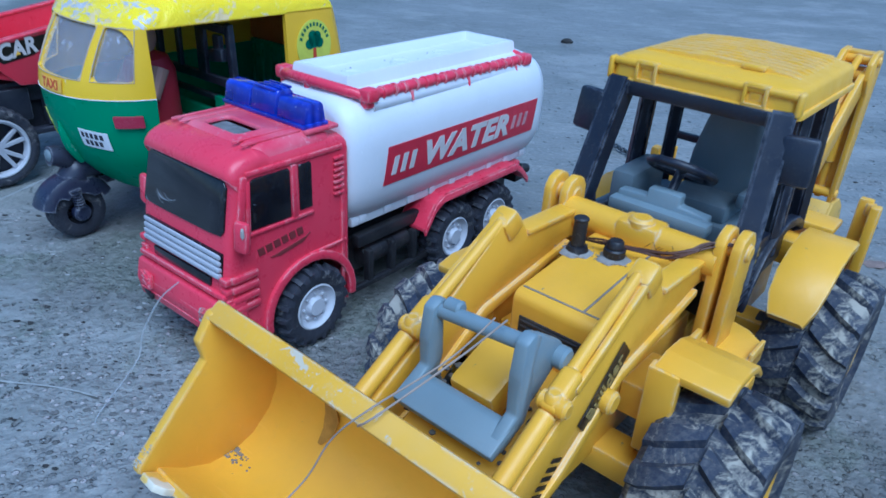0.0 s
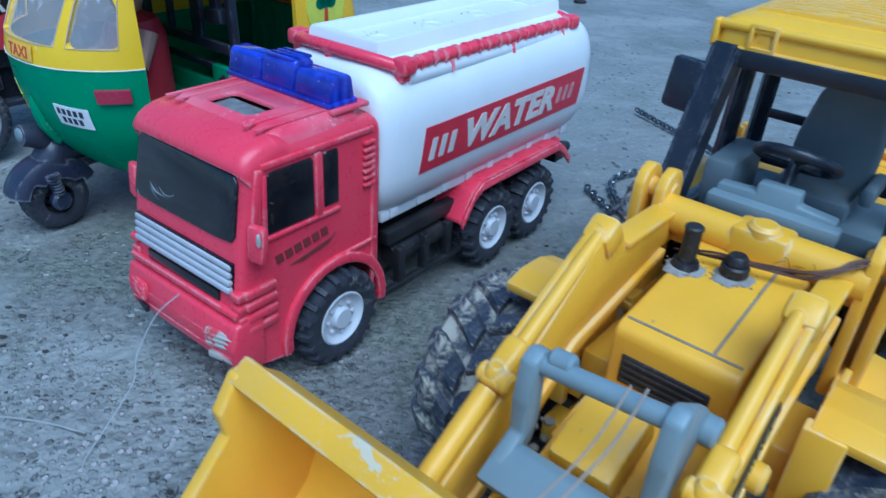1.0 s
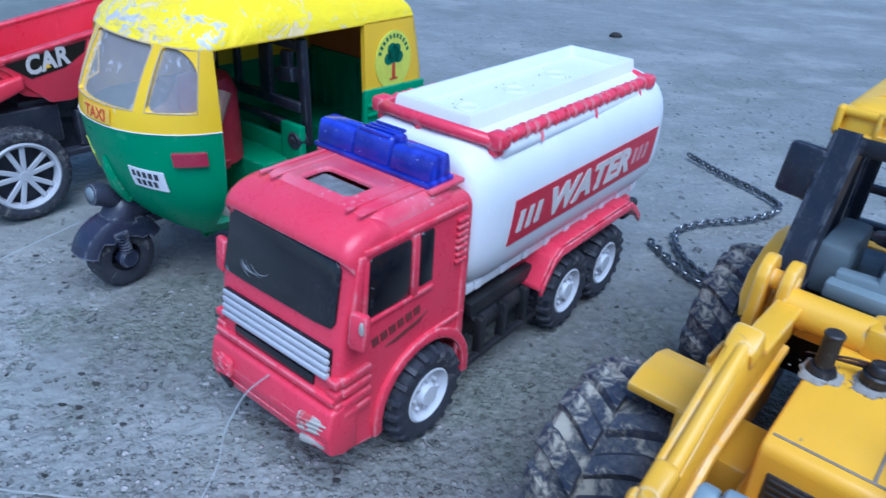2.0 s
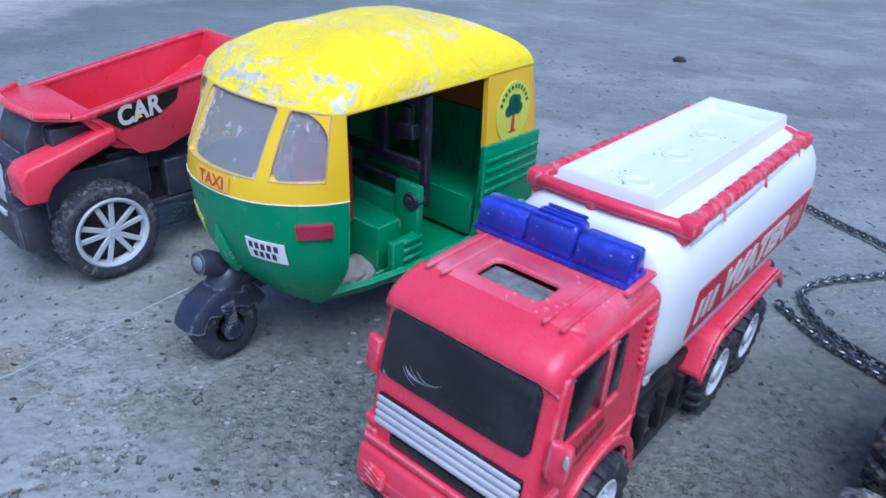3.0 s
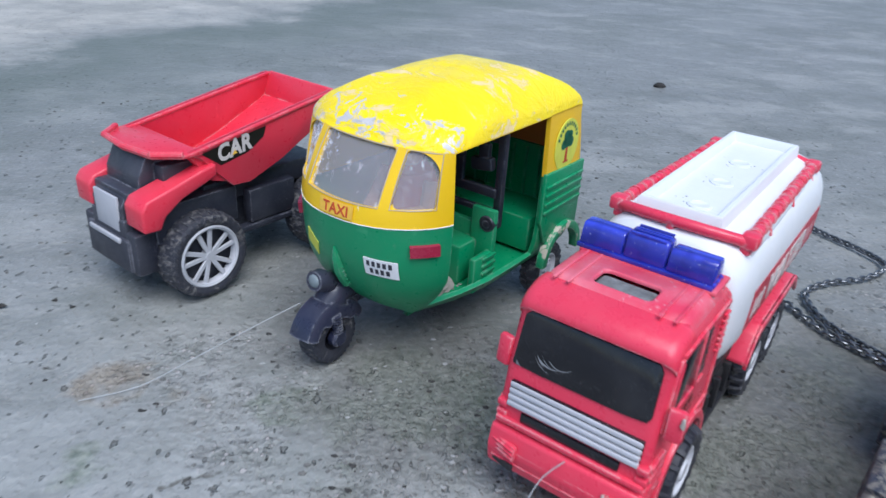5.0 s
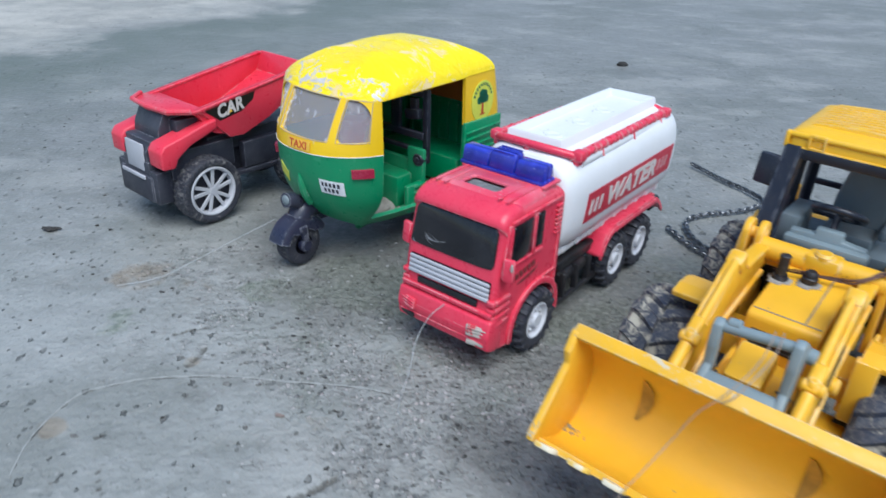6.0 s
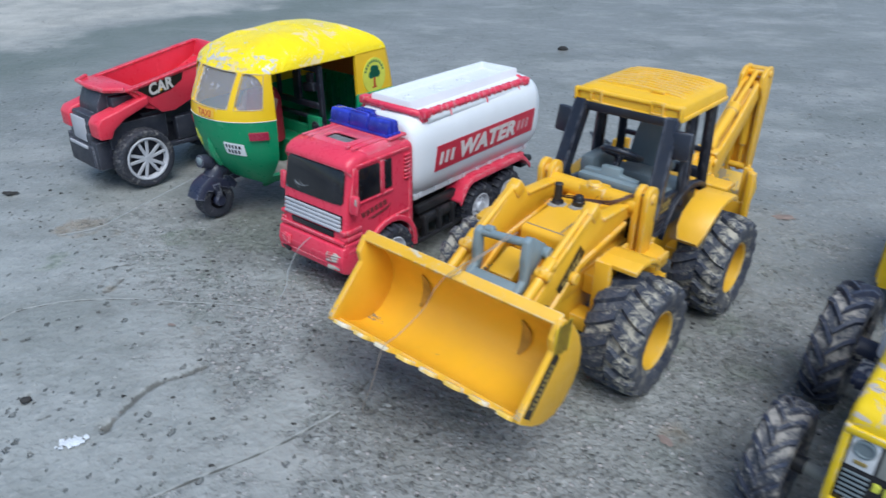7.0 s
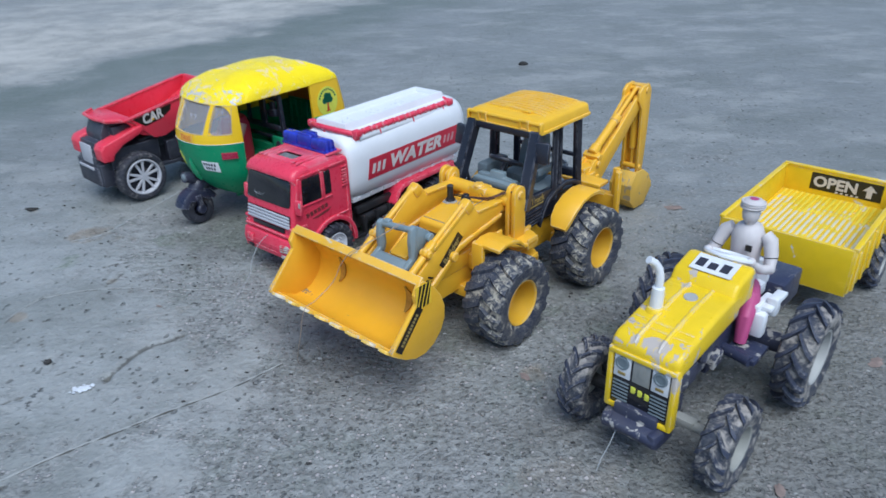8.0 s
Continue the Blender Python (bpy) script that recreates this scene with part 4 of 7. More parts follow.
        for y0 in ((1.98, 2.38) if s > 0 else (2.25, 2.75)):
            prof = [(0.65, 4.0), (1.65, 4.0), (1.65, 6.9)] + [(1.15 + 0.5 * math.cos(a), 6.98 + 0.5 * math.sin(a)) for a in (0.3, 0.9, 1.57, 2.2, 2.8)] + [(0.65, 6.9)]
            g.prism(prof, s * y0 - 0.13, s * y0 + 0.13, 0.06)
        mid = 2.18 if s > 0 else -2.5
        g.box((0.75, mid, 5.2), (0.35, 0.6, 2.6), 0.05)
        g.cyl((1.15, mid - 0.42, 6.95), (1.15, mid + 0.42, 6.95), 0.22, n=14, bev=0.05)
        part("pivot_tower", g, Y, t)
    g = Geo().cyl((1.35, -2.2, 6.58), (1.35, 2.0, 6.58), 0.40, n=22)
    g.box((1.35, -0.05, 6.62), (0.85, 1.15, 0.72), 0.14, (0, 0, 0)).cyl((1.45, -0.05, 6.8), (1.45, -0.05, 7.1), 0.33, n=18, bev=0.08)
    g.box((1.2, 0, 6.2), (0.4, 4.0, 0.5), 0.08)
    part("cross_tube", g, Y, t)
    # grey quick hitch
    g = Geo()
    g.cyl((7.85, -1.32, 6.70), (7.85, 1.05, 6.94), 0.165, n=18, bev=0.05)
    g.cyl((7.78, -1.02, 6.86), (7.78, -0.62, 6.9), 0.17, n=16, bev=0.05)
    for y, dz in ((-1.22, 0.27), (0.98, 0.03)):
        g.prism([(7.6, 7.12 - dz), (7.85, 7.24 - dz), (8.1, 7.12 - dz), (8.2, 6.4 - dz), (8.15, 5.5), (8.75, 5.15), (8.55, 4.85), (7.85, 5.2), (7.7, 5.6), (7.75, 6.5)], y - 0.15, y + 0.15, 0.07)
    g.prism([(8.1, 6.9), (7.6, 7.1), (6.8, 6.55), (6.75, 6.2), (7.0, 6.05), (7.6, 5.6), (8.1, 5.5)], 0.86, 1.12, 0.08)
    g.cyl((6.95, 0.8, 6.3), (6.95, 1.35, 6.3), 0.24, n=14, bev=0.05)
    g.prism([(8.1, 5.32), (8.35, 5.36), (8.95, 5.06), (8.85, 4.85), (8.1, 5.12)], -1.36, 1.14, 0.06)
    part("quick_hitch", g, "grey_blue", t, "blue-grey plastic linkage frame")
    g = Geo().box((7.05, -0.25, 5.15), (1.5, 1.15, 0.75), 0.14, (0, 22, 0)).box((6.9, 0, 4.4), (1.4, 2.3, 0.5), 0.1, (0, 15, 0)).box((8.3, 0, 4.3), (1.4, 2.6, 0.3), 0.06, (0, 25, 0))
    part("front_frame", g, Y, t)
    g = Geo()
    for k in range(70):
        g.lump((random.uniform(6.6, 8.9), random.uniform(-1.5, 1.7), 4.78 - 0.03 * k % 0.3), random.uniform(0.04, 0.13), k, sub=1)
    part("dirt_crumbs", g, "dirt", t, "crumbs of grey dirt")

    # bucket
    outer = [(10.85, 6.72), (10.25, 6.2), (9.8, 5.58), (9.55, 4.9), (9.58, 4.25), (9.85, 3.68), (10.35, 3.22), (10.95, 3.0), (11.6, 3.05), (12.2, 3.34), (12.72, 3.72)]
    c = [Vector((x, z)) for x, z in outer]
    inner = []
    for i, p in enumerate(c):
        a, b = c[max(0, i - 1)], c[min(len(c) - 1, i + 1)]
        d = (b - a).normalized()
        inner.append(tuple(p + Vector((-d.y, d.x)) * 0.2))
    g = Geo()
    ring = outer + inner[::-1]
    rows = [[(x, y, z) for x, z in ring] for y in (-4.12, 4.27)]
    g.loft(rows)
    bucket = part("bucket", g, Y, t, sharp=30)
    part("top_lip", Geo().box((10.95, 0.075, 6.66), (0.46, 8.6, 0.22), 0.07, (0, 35, 0)), "bucket_lip", bucket, "scuffed beige-worn top lip")
    side = outer + [(13.0, 3.95), (12.95, 4.12), (11.35, 5.75), (11.45, 6.2), (11.1, 6.72)]
    for s in (1, -1):
        part("side_plate", Geo().prism(side, (4.2 if s > 0 else -4.27), (4.44 if s > 0 else -4.03), 0.05), Y, bucket)
    for i in range(8):
        y = -3.68 + i * 1.075
        w = 0.35
        g = Geo().prism([(y - w, 0), (y + w, 0), (y + w - 0.03, 0.36), (y + w * 0.5, 0.52), (y - w * 0.8, 0.50), (y - w + 0.03, 0.34)], -0.08, 0.08, 0.03, axis='z')
        g.v = [(12.52 + 0.92 * b - 0.6 * h, a, 3.62 + 0.73 * b + 0.78 * h) for a, b, h in g.v]
        part("tooth", g, "tooth_worn", bucket, "yellow tooth worn pale")
    # slot recesses: their shade is painted on as darker crescents
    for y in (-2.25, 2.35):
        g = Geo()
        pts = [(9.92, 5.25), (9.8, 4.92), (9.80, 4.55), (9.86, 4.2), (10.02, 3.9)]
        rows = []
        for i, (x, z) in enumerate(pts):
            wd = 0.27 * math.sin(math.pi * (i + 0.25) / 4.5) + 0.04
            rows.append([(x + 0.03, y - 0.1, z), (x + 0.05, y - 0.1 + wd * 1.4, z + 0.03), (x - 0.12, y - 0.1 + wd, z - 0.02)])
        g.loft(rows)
        part("slot", g, "slot_dirt", bucket, "curved slot with its shade painted dark orange")
    g = Geo()
    for k in range(110):
        u = random.random()
        g.lump((10.3 + 0.9 * u, -4.05 + abs(random.gauss(0, 0.3)), 3.24 - 0.03 * u), random.uniform(0.015, 0.05), k, sub=1)
    part("dirt_crumbs", g, "dried_mud", bucket, "brown dirt crumbs in the corner")
    for yy in (-4.15, 4.32):
        g = Geo()
        for k in range(60):
            u = abs(random.gauss(0, 0.22))
            g.lump((12.99 - 0.7 * u, yy + random.uniform(-0.1, 0.1), 4.09 + 0.7 * u), random.uniform(0.008, 0.026), k, (1.0, 1.3, 0.6), 0.7, 1)
        part("worn_spot", g, "scuff_grey", bucket, "beige scuffs at the bucket corner")
    # hazard stripes and lettering strip on the outer cheek
    e0, e1 = Vector((11.38, 4.455, 5.72)), Vector((12.85, 4.455, 4.1))
    d = (e1 - e0).normalized()
    n2 = Vector((-d.z, 0, d.x))
    if n2.x > 0:
        n2 = -n2
    fn = lambda u, v, w: tuple(e0 + d * u + n2 * v + Vector((0, w, 0)))
    g = sheet(Geo(), 0.0, 2.15, 0.04, 0.5, 0.015, fn)
    part("sticker", g, "sticker_black", bucket, "black sticker strip on the cheek")
    g = Geo()
    for i in range(10):
        sheet(g, 0.3 + 0.16 * i, 0.41 + 0.16 * i, 0.2, 0.36, 0.03, fn, 1, 1)
    part("lettering", g, "ink_gold", bucket)
    e2 = Vector((11.40, 4.455, 6.65))
    fn3 = lambda u, v, w: (e2.x - v, e2.y + w, e2.z - u)
    part("sticker", sheet(Geo(), 0.05, 1.15, -0.02, 0.95, 0.012, fn3), "sticker_yellow", bucket, "yellow and black hazard sticker")
    g = Geo()
    for i in range(4):
        sheet(g, 0.06, 1.14, 0.06 + 0.24 * i, 0.20 + 0.24 * i, 0.026, lambda u, v, w: fn3(u, max(-0.02, min(0.95, v - 0.32 * (u - 0.6))), w), 1, 1)
    part("hazard_stripes", g, "sticker_black", bucket)

    # front fenders and steps
    for s in (1, -1):
        arc = [(2.55, 5.02), (2.95, 5.38), (3.5, 5.58), (4.2, 5.62), (4.75, 5.48)]
        ring = arc + [(x - 0.02, z - 0.22) for x, z in arc[::-1]]
        g = Geo().prism(ring, s * 2.2 if s > 0 else -3.85, 3.85 if s > 0 else -2.2, 0.05)
        g.prism([(4.55, 3.2), (4.8, 3.2), (4.8, 5.45), (4.5, 5.5)], s * 2.45 - 0.35, s * 2.45 + 0.35, 0.05)
        g.box((3.6, s * 2.3, 4.6), (2.2, 0.14, 1.6), 0.04)
        part("front_fender", g, Y, t)
        g = Geo()
        for zz, x0 in ((4.35, 1.0), (3.25, 0.9)):
            g.prism([(x0 - 1.1, s * 2.1), (x0 + 1.2, s * 2.1), (x0 + 1.0, s * 2.7), (x0 + 0.55, s * 3.35), (x0 - 0.45, s * 3.35), (x0 - 0.9, s * 2.8)], zz - 0.12, zz + 0.12, 0.05, axis='z')
            g.prism([(x0 - 0.4, s * 3.35), (x0 + 0.5, s * 3.35), (x0 + 0.5, s * 3.25), (x0 - 0.4, s * 3.25)], zz - 0.3, zz + 0.3, 0.03, axis='z')
        g.box((0.9, s * 2.2, 3.8), (2.4, 0.2, 1.6), 0.05)
        part("step", g, Y, t)
        arc = [(-1.6, 4.2), (-1.85, 4.7), (-2.35, 5.2), (-3.1, 5.6), (-4.0, 5.76), (-4.9, 5.66), (-5.75, 5.25)]
        rings = []
        for i, (x, z) in enumerate(arc):
            sh, ox = (0.24, 0.06, 0, 0, 0, 0, 0.12)[i], (0.20, 0.16, 0.12, 0.06, 0, -0.06, -0.12)[i]
            ys = (2.5 + sh, 3.92 - sh)
            rings.append([(x, s * ys[0], z - 0.02), (x, s * (ys[0] + 0.06), z), (x, s * (ys[1] - 0.08), z), (x, s * ys[1], z - 0.06), (x - ox, s * ys[1], z - 0.22), (x - ox, s * ys[0], z - 0.22)])
        g = Geo().loft(rings)
        part("rear_fender", g, Y, t)

    # cab, set a little to the right on its base
    CAB = pose(0, -0.0030, 0)
    g = Geo()
    K = "cab_black"
    for s in (1, -1):
        def bar(a, b, w=0.42, d=0.36):
            a, b = Vector(a), Vector(b)
            m = (a + b) / 2
            q = (b - a).to_track_quat('Z', 'Y').to_matrix().to_4x4()
            bm = bmesh.new()
            bmesh.ops.create_cube(bm, size=1.0)
            bmesh.ops.scale(bm, vec=(d, w, (b - a).length), verts=bm.verts)
            bmesh.ops.bevel(bm, geom=bm.edges[:], offset=0.06, segments=2, affect='EDGES')
            g.add_bm(bm, Matrix.Translation(m) @ q)
        bar((0.55, 2.55 if s > 0 else -2.25, 5.75), (-1.15, s * 2.16, 9.7), 0.66, 0.62)
        bar((-2.9, s * 2.3, 5.2), (-3.0, s * 2.2, 9.8), 0.34, 0.34)
        bar((-3.45, s * 2.3, 5.6), (-3.45, s * 2.2, 9.8), 0.26, 0.26)
        bar((-5.55, s * 2.25, 5.2), (-5.35, s * 2.15, 9.85), 0.42, 0.42)
        bar((-1.0, s * 2.15, 9.65), (-5.5, s * 2.15, 9.65), 0.36, 0.4)
        bar((-0.5, s * 2.28, 6.7), (-0.9, s * 2.28, 5.5), 0.2, 0.2)
    g.box((-1.06, 0, 9.54), (0.36, 4.4, 0.42), 0.06).box((-5.4, 0, 9.62), (0.36, 4.3, 0.5), 0.06).box((-5.55, 0, 6.0), (0.34, 4.4, 0.5), 0.06)
    g.box((0.25, 0, 5.98), (1.1, 4.4, 0.5), 0.08)
    g.box((-5.45, 0.0, 7.2), (0.2, 4.3, 0.25), 0.05)
    part("cab_frame", g, K, t, "black plastic cab frame", at=CAB)
    g = Geo()
    for s in (1, -1):
        g.prism([(0.1, 4.2), (0.1, 6.0), (-0.5, 6.1), (-2.7, 6.0), (-3.0, 5.9), (-2.1, 5.4), (-1.6, 4.2)], s * 2.15 - 0.16, s * 2.15 + 0.16, 0.05)
        for i in range(5):
            g.box((-0.72 - 0.02 * i, s * 2.36, 4.40 + 0.20 * i), (1.6 + 0.06 * i, 0.14, 0.09), 0.03)
        arc = [(-1.45, 4.25), (-1.7, 4.9), (-2.2, 5.5), (-3.0, 5.93), (-3.9, 6.08), (-4.9, 5.9), (-5.7, 5.5)]
        g.prism(arc + [(x, z - 0.3) for x, z in arc[::-1]], s * 2.35 - 0.15, s * 2.35 + 0.15, 0.04)
    g.box((-2.8, 0, 4.7), (5.4, 4.2, 1.2), 0.1)
    part("cab_base", g, K, t, at=CAB)
    g = words("Truck", 0.36, 0.01, 0.0, 1.0, 0.03)
    k = 1.35 / width_of(g)
    bent(g, lambda x, y, z: (-0.55 - x * k, 2.045 + z, 5.62 + y))
    part("lettering", g, "ink_gold", t, "gold word Truck")
    g = Geo()
    for i in range(8):
        g.box((-0.45 - 0.18 * i, 2.04, 5.47), (0.13, 0.04, 0.10), 0.01)
    part("lettering", g, "ink_gold", t)
    for s in (1, -1):
        h = Geo().box((-0.75, s * 2.82, 8.75), (0.34, 0.86, 1.2), 0.12, (0, -10, s * 12)).cyl((-0.7, s * 2.2, 7.9), (-0.75, s * 2.7, 8.35), 0.13, n=10)
        part("mirror", h, K, t, "black square mirror", at=CAB)

    # inside of the cab
    step = [(-1.45, 6.1), (1.2, 6.1), (1.2, 6.72), (0.36, 6.8), (0.36, 7.08), (-0.6, 7.08), (-0.6, 6.84), (-1.45, 6.8)]
    g = Geo().prism(step, -0.2, 0.2, 0.07, axis='x')
    g.v = [(-0.62 + x - 0.16 * (z - 6.1), y, z) for x, y, z in g.v]
    g.box((-0.42, -0.1, 6.45), (0.5, 2.9, 0.4), 0.1)
    part("dashboard", g, "grey_blue", t, "blue-grey dashboard", at=CAB)
    g = Geo()
    ring = [(-1.55 + 0.92 * math.cos(a) * 0.90, -0.15 + 0.88 * math.sin(a), 7.46 + 0.86 * math.cos(a) * 0.50) for a in [2 * math.pi * i / 28 for i in range(28)]]
    g.tube(ring, 0.13, 10, closed=True)
    for a in (0.5, 2.6, 4.7):
        g.tube([(-1.55, -0.15, 7.42), (-1.55 + 0.86 * math.cos(a) * 0.90, -0.15 + 0.84 * math.sin(a), 7.46 + 0.82 * math.cos(a) * 0.50)], 0.11, 8)
    g.cyl((-1.55, -0.15, 7.45), (-1.0, -0.15, 6.8), 0.14, n=10)
    part("steering_wheel", g, K, t, "black steering wheel", at=CAB)
    seat = part("driver_seat", Geo().box((-3.1, 0.15, 6.2), (1.7, 1.9, 0.55), 0.15), "seat_grey", t, "dark blue-grey seat with backrest", at=CAB)
    g = Geo().prism([(-1.0, 6.1), (1.0, 6.1), (0.98, 7.4), (0.78, 8.5), (0.6, 8.75), (-0.6, 8.75), (-0.78, 8.5), (-0.98, 7.4)], -0.26, 0.26, 0.14, axis='x', seg=3)
    g.v = [(-3.75 + x - 0.17 * (z - 6.1), y + 0.2, z) for x, y, z in g.v]
    part("backrest", g, "seat_grey", seat)
    part("armrest", Geo().box((-3.2, 1.35, 6.7), (1.5, 0.3, 0.45), 0.1), "seat_grey", seat)
    part("side_console", Geo().box((-2.3, -1.7, 6.4), (2.2, 0.75, 1.3), 0.15), "seat_grey", t, "dark grey side console", at=CAB)
    part("cab_floor", Geo().box((-3.3, 0.1, 5.6), (2.5, 3.8, 0.7), 0.1), "seat_grey", t, at=CAB)

    # roof
    def slab(f, r, z):
        hx, hy = 2.66 * f + (f - 1) * 0.2, 2.60 * f
        return [(-3.56 + sx * (hx - r) + r * math.cos(a), sy * (hy - r) + r * math.sin(a), z) for sx, sy, k in ((1, 1, 0), (-1, 1, 1), (-1, -1, 2), (1, -1, 3)) for a in [math.pi / 2 * (k + i / 5) for i in range(6)]]
    g = Geo().loft([slab(0.97, 0.3, 9.6), slab(0.975, 0.3, 9.75), slab(0.955, 0.3, 10.16), slab(0.94, 0.3, 10.26), slab(0.90, 0.3, 10.33), slab(0.78, 0.3, 10.40), slab(0.5, 0.2, 10.47), slab(0.2, 0.1, 10.50)])
    part_roof = part("cab_roof", g, "loader_roof", t, "yellow ribbed cab roof", sharp=50, at=CAB)
    g = Geo().loft([slab(0.985, 0.35, 9.58), slab(1.0, 0.35, 9.61), slab(1.005, 0.35, 9.70), slab(0.995, 0.35, 9.77), slab(0.96, 0.35, 9.79)])
    part("roof_lip", g, "loader_roof", part_roof)
    part("roof_brow", Geo().box((-1.14, 0, 10.17), (0.42, 4.96, 0.2), 0.085, seg=3), "loader_roof", part_roof)
    for y in (-2.5, 2.5):
        part("roof_brow", Geo().box((-1.06, y, 9.98), (0.34, 0.16, 0.60), 0.07, seg=3), "loader_roof", part_roof)
    for i in range(10):
        x = -2.0 - 0.39 * i
        g = Geo().loft([[(x - 0.13, y, z - 0.08), (x - 0.09, y, z + 0.085), (x + 0.09, y, z + 0.085), (x + 0.13, y, z - 0.08)] for y, z in ((-2.12, 10.30), (-1.9, 10.385), (-1.2, 10.44), (0, 10.49), (1.2, 10.44), (1.9, 10.385), (2.12, 10.30))])
        part("roof_rib", g, "loader_roof", part_roof)
    for y in (-1.45, 1.45):
        g = Geo()
        for c, d in (((0, 0.27), (0.62, 0.10)), ((0, -0.21), (0.62, 0.10)), ((0.26, 0.03), (0.10, 0.5)), ((-0.26, 0.03), (0.10, 0.5))):
            g.box((-0.99, y + c[0], 9.98 + c[1]), (0.20, d[0], d[1]), 0.03)
        g.box((-1.04, y, 9.99), (0.12, 0.3, 0.26), 0.04)
        part("roof_lamp", g, "loader_roof", part_roof)
    for x, y in ((-2.3, -0.5), (-1.9, 1.0)):
        part("roof_bracket", Geo().box((x, y, 10.49), (0.34, 0.62, 0.14), 0.05), "loader_roof", part_roof)

    # rear frame, stabilisers and digging arm
    g = Geo().box((-7.0, 0, 4.3), (2.2, 4.2, 0.6), 0.08).box((-7.9, 0, 3.6), (0.6, 7.0, 1.3), 0.1).box((-7.2, 0, 5.0), (1.2, 5.8, 0.25), 0.06).box((-8.6, 0.4, 4.0), (1.2, 1.6, 1.7), 0.12)
    part("rear_frame", g, Y, t)
    for s in (1, -1):
        g = Geo().box((-7.85, s * 3.35, 4.25), (0.30, 0.42, 3.5), 0.06).box((-7.45, s * 3.72, 4.25), (0.42, 0.30, 3.4), 0.06).box((-7.7, s * 3.55, 5.72), (0.28, 0.26, 0.4), 0.05).box((-7.8, s * 3.5, 2.45), (0.8, 0.8, 0.2), 0.05)
        part("stabiliser", g, Y, t)

    def squeeze(geo, up=0.92):
        geo.v = [(-8.2 + (x + 8.2) * 0.92, y, z * up) for x, y, z in geo.v]
        return geo
    y0 = 0.5
    boom = [(-8.3, 3.4), (-8.6, 4.9), (-9.2, 5.5), (-10.1, 5.6), (-12.2, 6.9), (-14.3, 8.5), (-15.2, 8.65), (-15.5, 8.1), (-13.4, 6.4), (-11.4, 4.9), (-10.2, 3.9), (-9.6, 3.2)]
    for s in (1, -1):
        g = Geo().prism(boom, y0 + s * 0.42 - 0.11, y0 + s * 0.42 + 0.11, 0.05)
        arm = part("digging_boom", g, Y, t)
    g = Geo().box((-9.0, y0, 4.5), (1.8, 0.9, 1.5), 0.1).tube([(-9.8, y0, 4.6), (-12.0, y0, 6.1), (-14.6, y0, 8.0)], 0.24, 8)
    for x, z in ((-9.6, 4.3), (-15.0, 8.3), (-9.6, 5.2)):
        g.cyl((x, y0 - 0.68, z), (x, y0 + 0.68, z), 0.22, n=14, bev=0.05)
    part("boom_core", g, Y, arm)
    g = Geo().cyl((-10.0, y0, 5.95), (-12.6, y0, 7.45), 0.28, n=18, bev=0.06).cyl((-9.7, y0, 5.78), (-10.3, y0, 6.12), 0.36, n=16, bev=0.06).cyl((-12.3, y0, 7.27), (-12.8, y0, 7.56), 0.34, n=16, bev=0.06)
    g.cyl((-12.6, y0, 7.45), (-15.2, y0, 9.0), 0.15, n=12).box((-9.8, y0, 5.62), (0.5, 1.25, 0.42), 0.1, (0, 28, 0))
    part("cylinder", g, Y, arm)
    for s in (1, -1):
        g = Geo().prism([(-14.45, 8.9), (-14.9, 9.25), (-15.75, 9.3), (-16.15, 8.8), (-16.1, 5.5), (-15.95, 2.9), (-15.2, 2.8), (-15.15, 5.6), (-14.95, 7.6), (-14.4, 8.3)], y0 + s * 0.58 - 0.11, y0 + s * 0.58 + 0.11, 0.05)
        part("dipper_arm", g, Y, t)
    g = Geo().box((-15.75, y0, 5.9), (0.3, 1.05, 5.4), 0.06, (0, 1, 0)).box((-15.6, y0, 9.1), (0.6, 1.1, 0.22), 0.06).cyl((-15.35, y0, 8.2), (-15.5, y0, 4.6), 0.26, n=14, bev=0.05).cyl((-15.5, y0, 4.7), (-15.6, y0, 3.0), 0.15, n=12)
    for z in (8.9, 3.3):
        g.cyl((-15.4, y0 - 0.78, z), (-15.4, y0 + 0.78, z), 0.2, n=14, bev=0.05)
    part("dipper_core", g, Y, t)
    prof = [(-15.4, 3.1), (-14.6, 2.2), (-14.7, 1.0), (-15.6, 0.2), (-17.2, 0.15), (-18.3, 1.3), (-17.9, 1.5), (-17.0, 0.55), (-15.8, 0.6), (-15.1, 1.2), (-15.1, 2.1), (-15.7, 2.8)]
    g = Geo().prism(prof, y0 - 0.78, y0 + 0.78, 0.05)
    for s in (1, -1):
        g.prism([(-15.4, 3.1), (-14.6, 2.2), (-14.7, 1.0), (-15.6, 0.2), (-17.2, 0.15), (-18.3, 1.3), (-17.6, 2.4), (-16.6, 3.0)], y0 + s * 0.78 - 0.08, y0 + s * 0.78 + 0.08, 0.04)
    hb = part("digging_bucket", squeeze(g, 1.0), "loader_dirty", t, "dirt-stained yellow digging bucket")
    for i in range(4):
        part("tooth", squeeze(Geo().box((-18.35, y0 - 0.6 + 0.4 * i, 1.35), (0.5, 0.22, 0.16), 0.04, (0, 42, 0)), 1.0), Y, hb)

    kind = wheel_kind("loader", 2.46, 2.45, 1.28, "loader_tyre", "rim_yellow", 15, 'wide', 0.19, rim_dish)
    for x, sp in ((3.9, 10), (-4.1, 47)):
        for s in (1, -1):
            put_wheel(kind, t, x, s * 3.82 - 0.08, 2.42, sp + 13 * s, "mud-caked black tyre on yellow rim")
    return t


backhoe_loader()


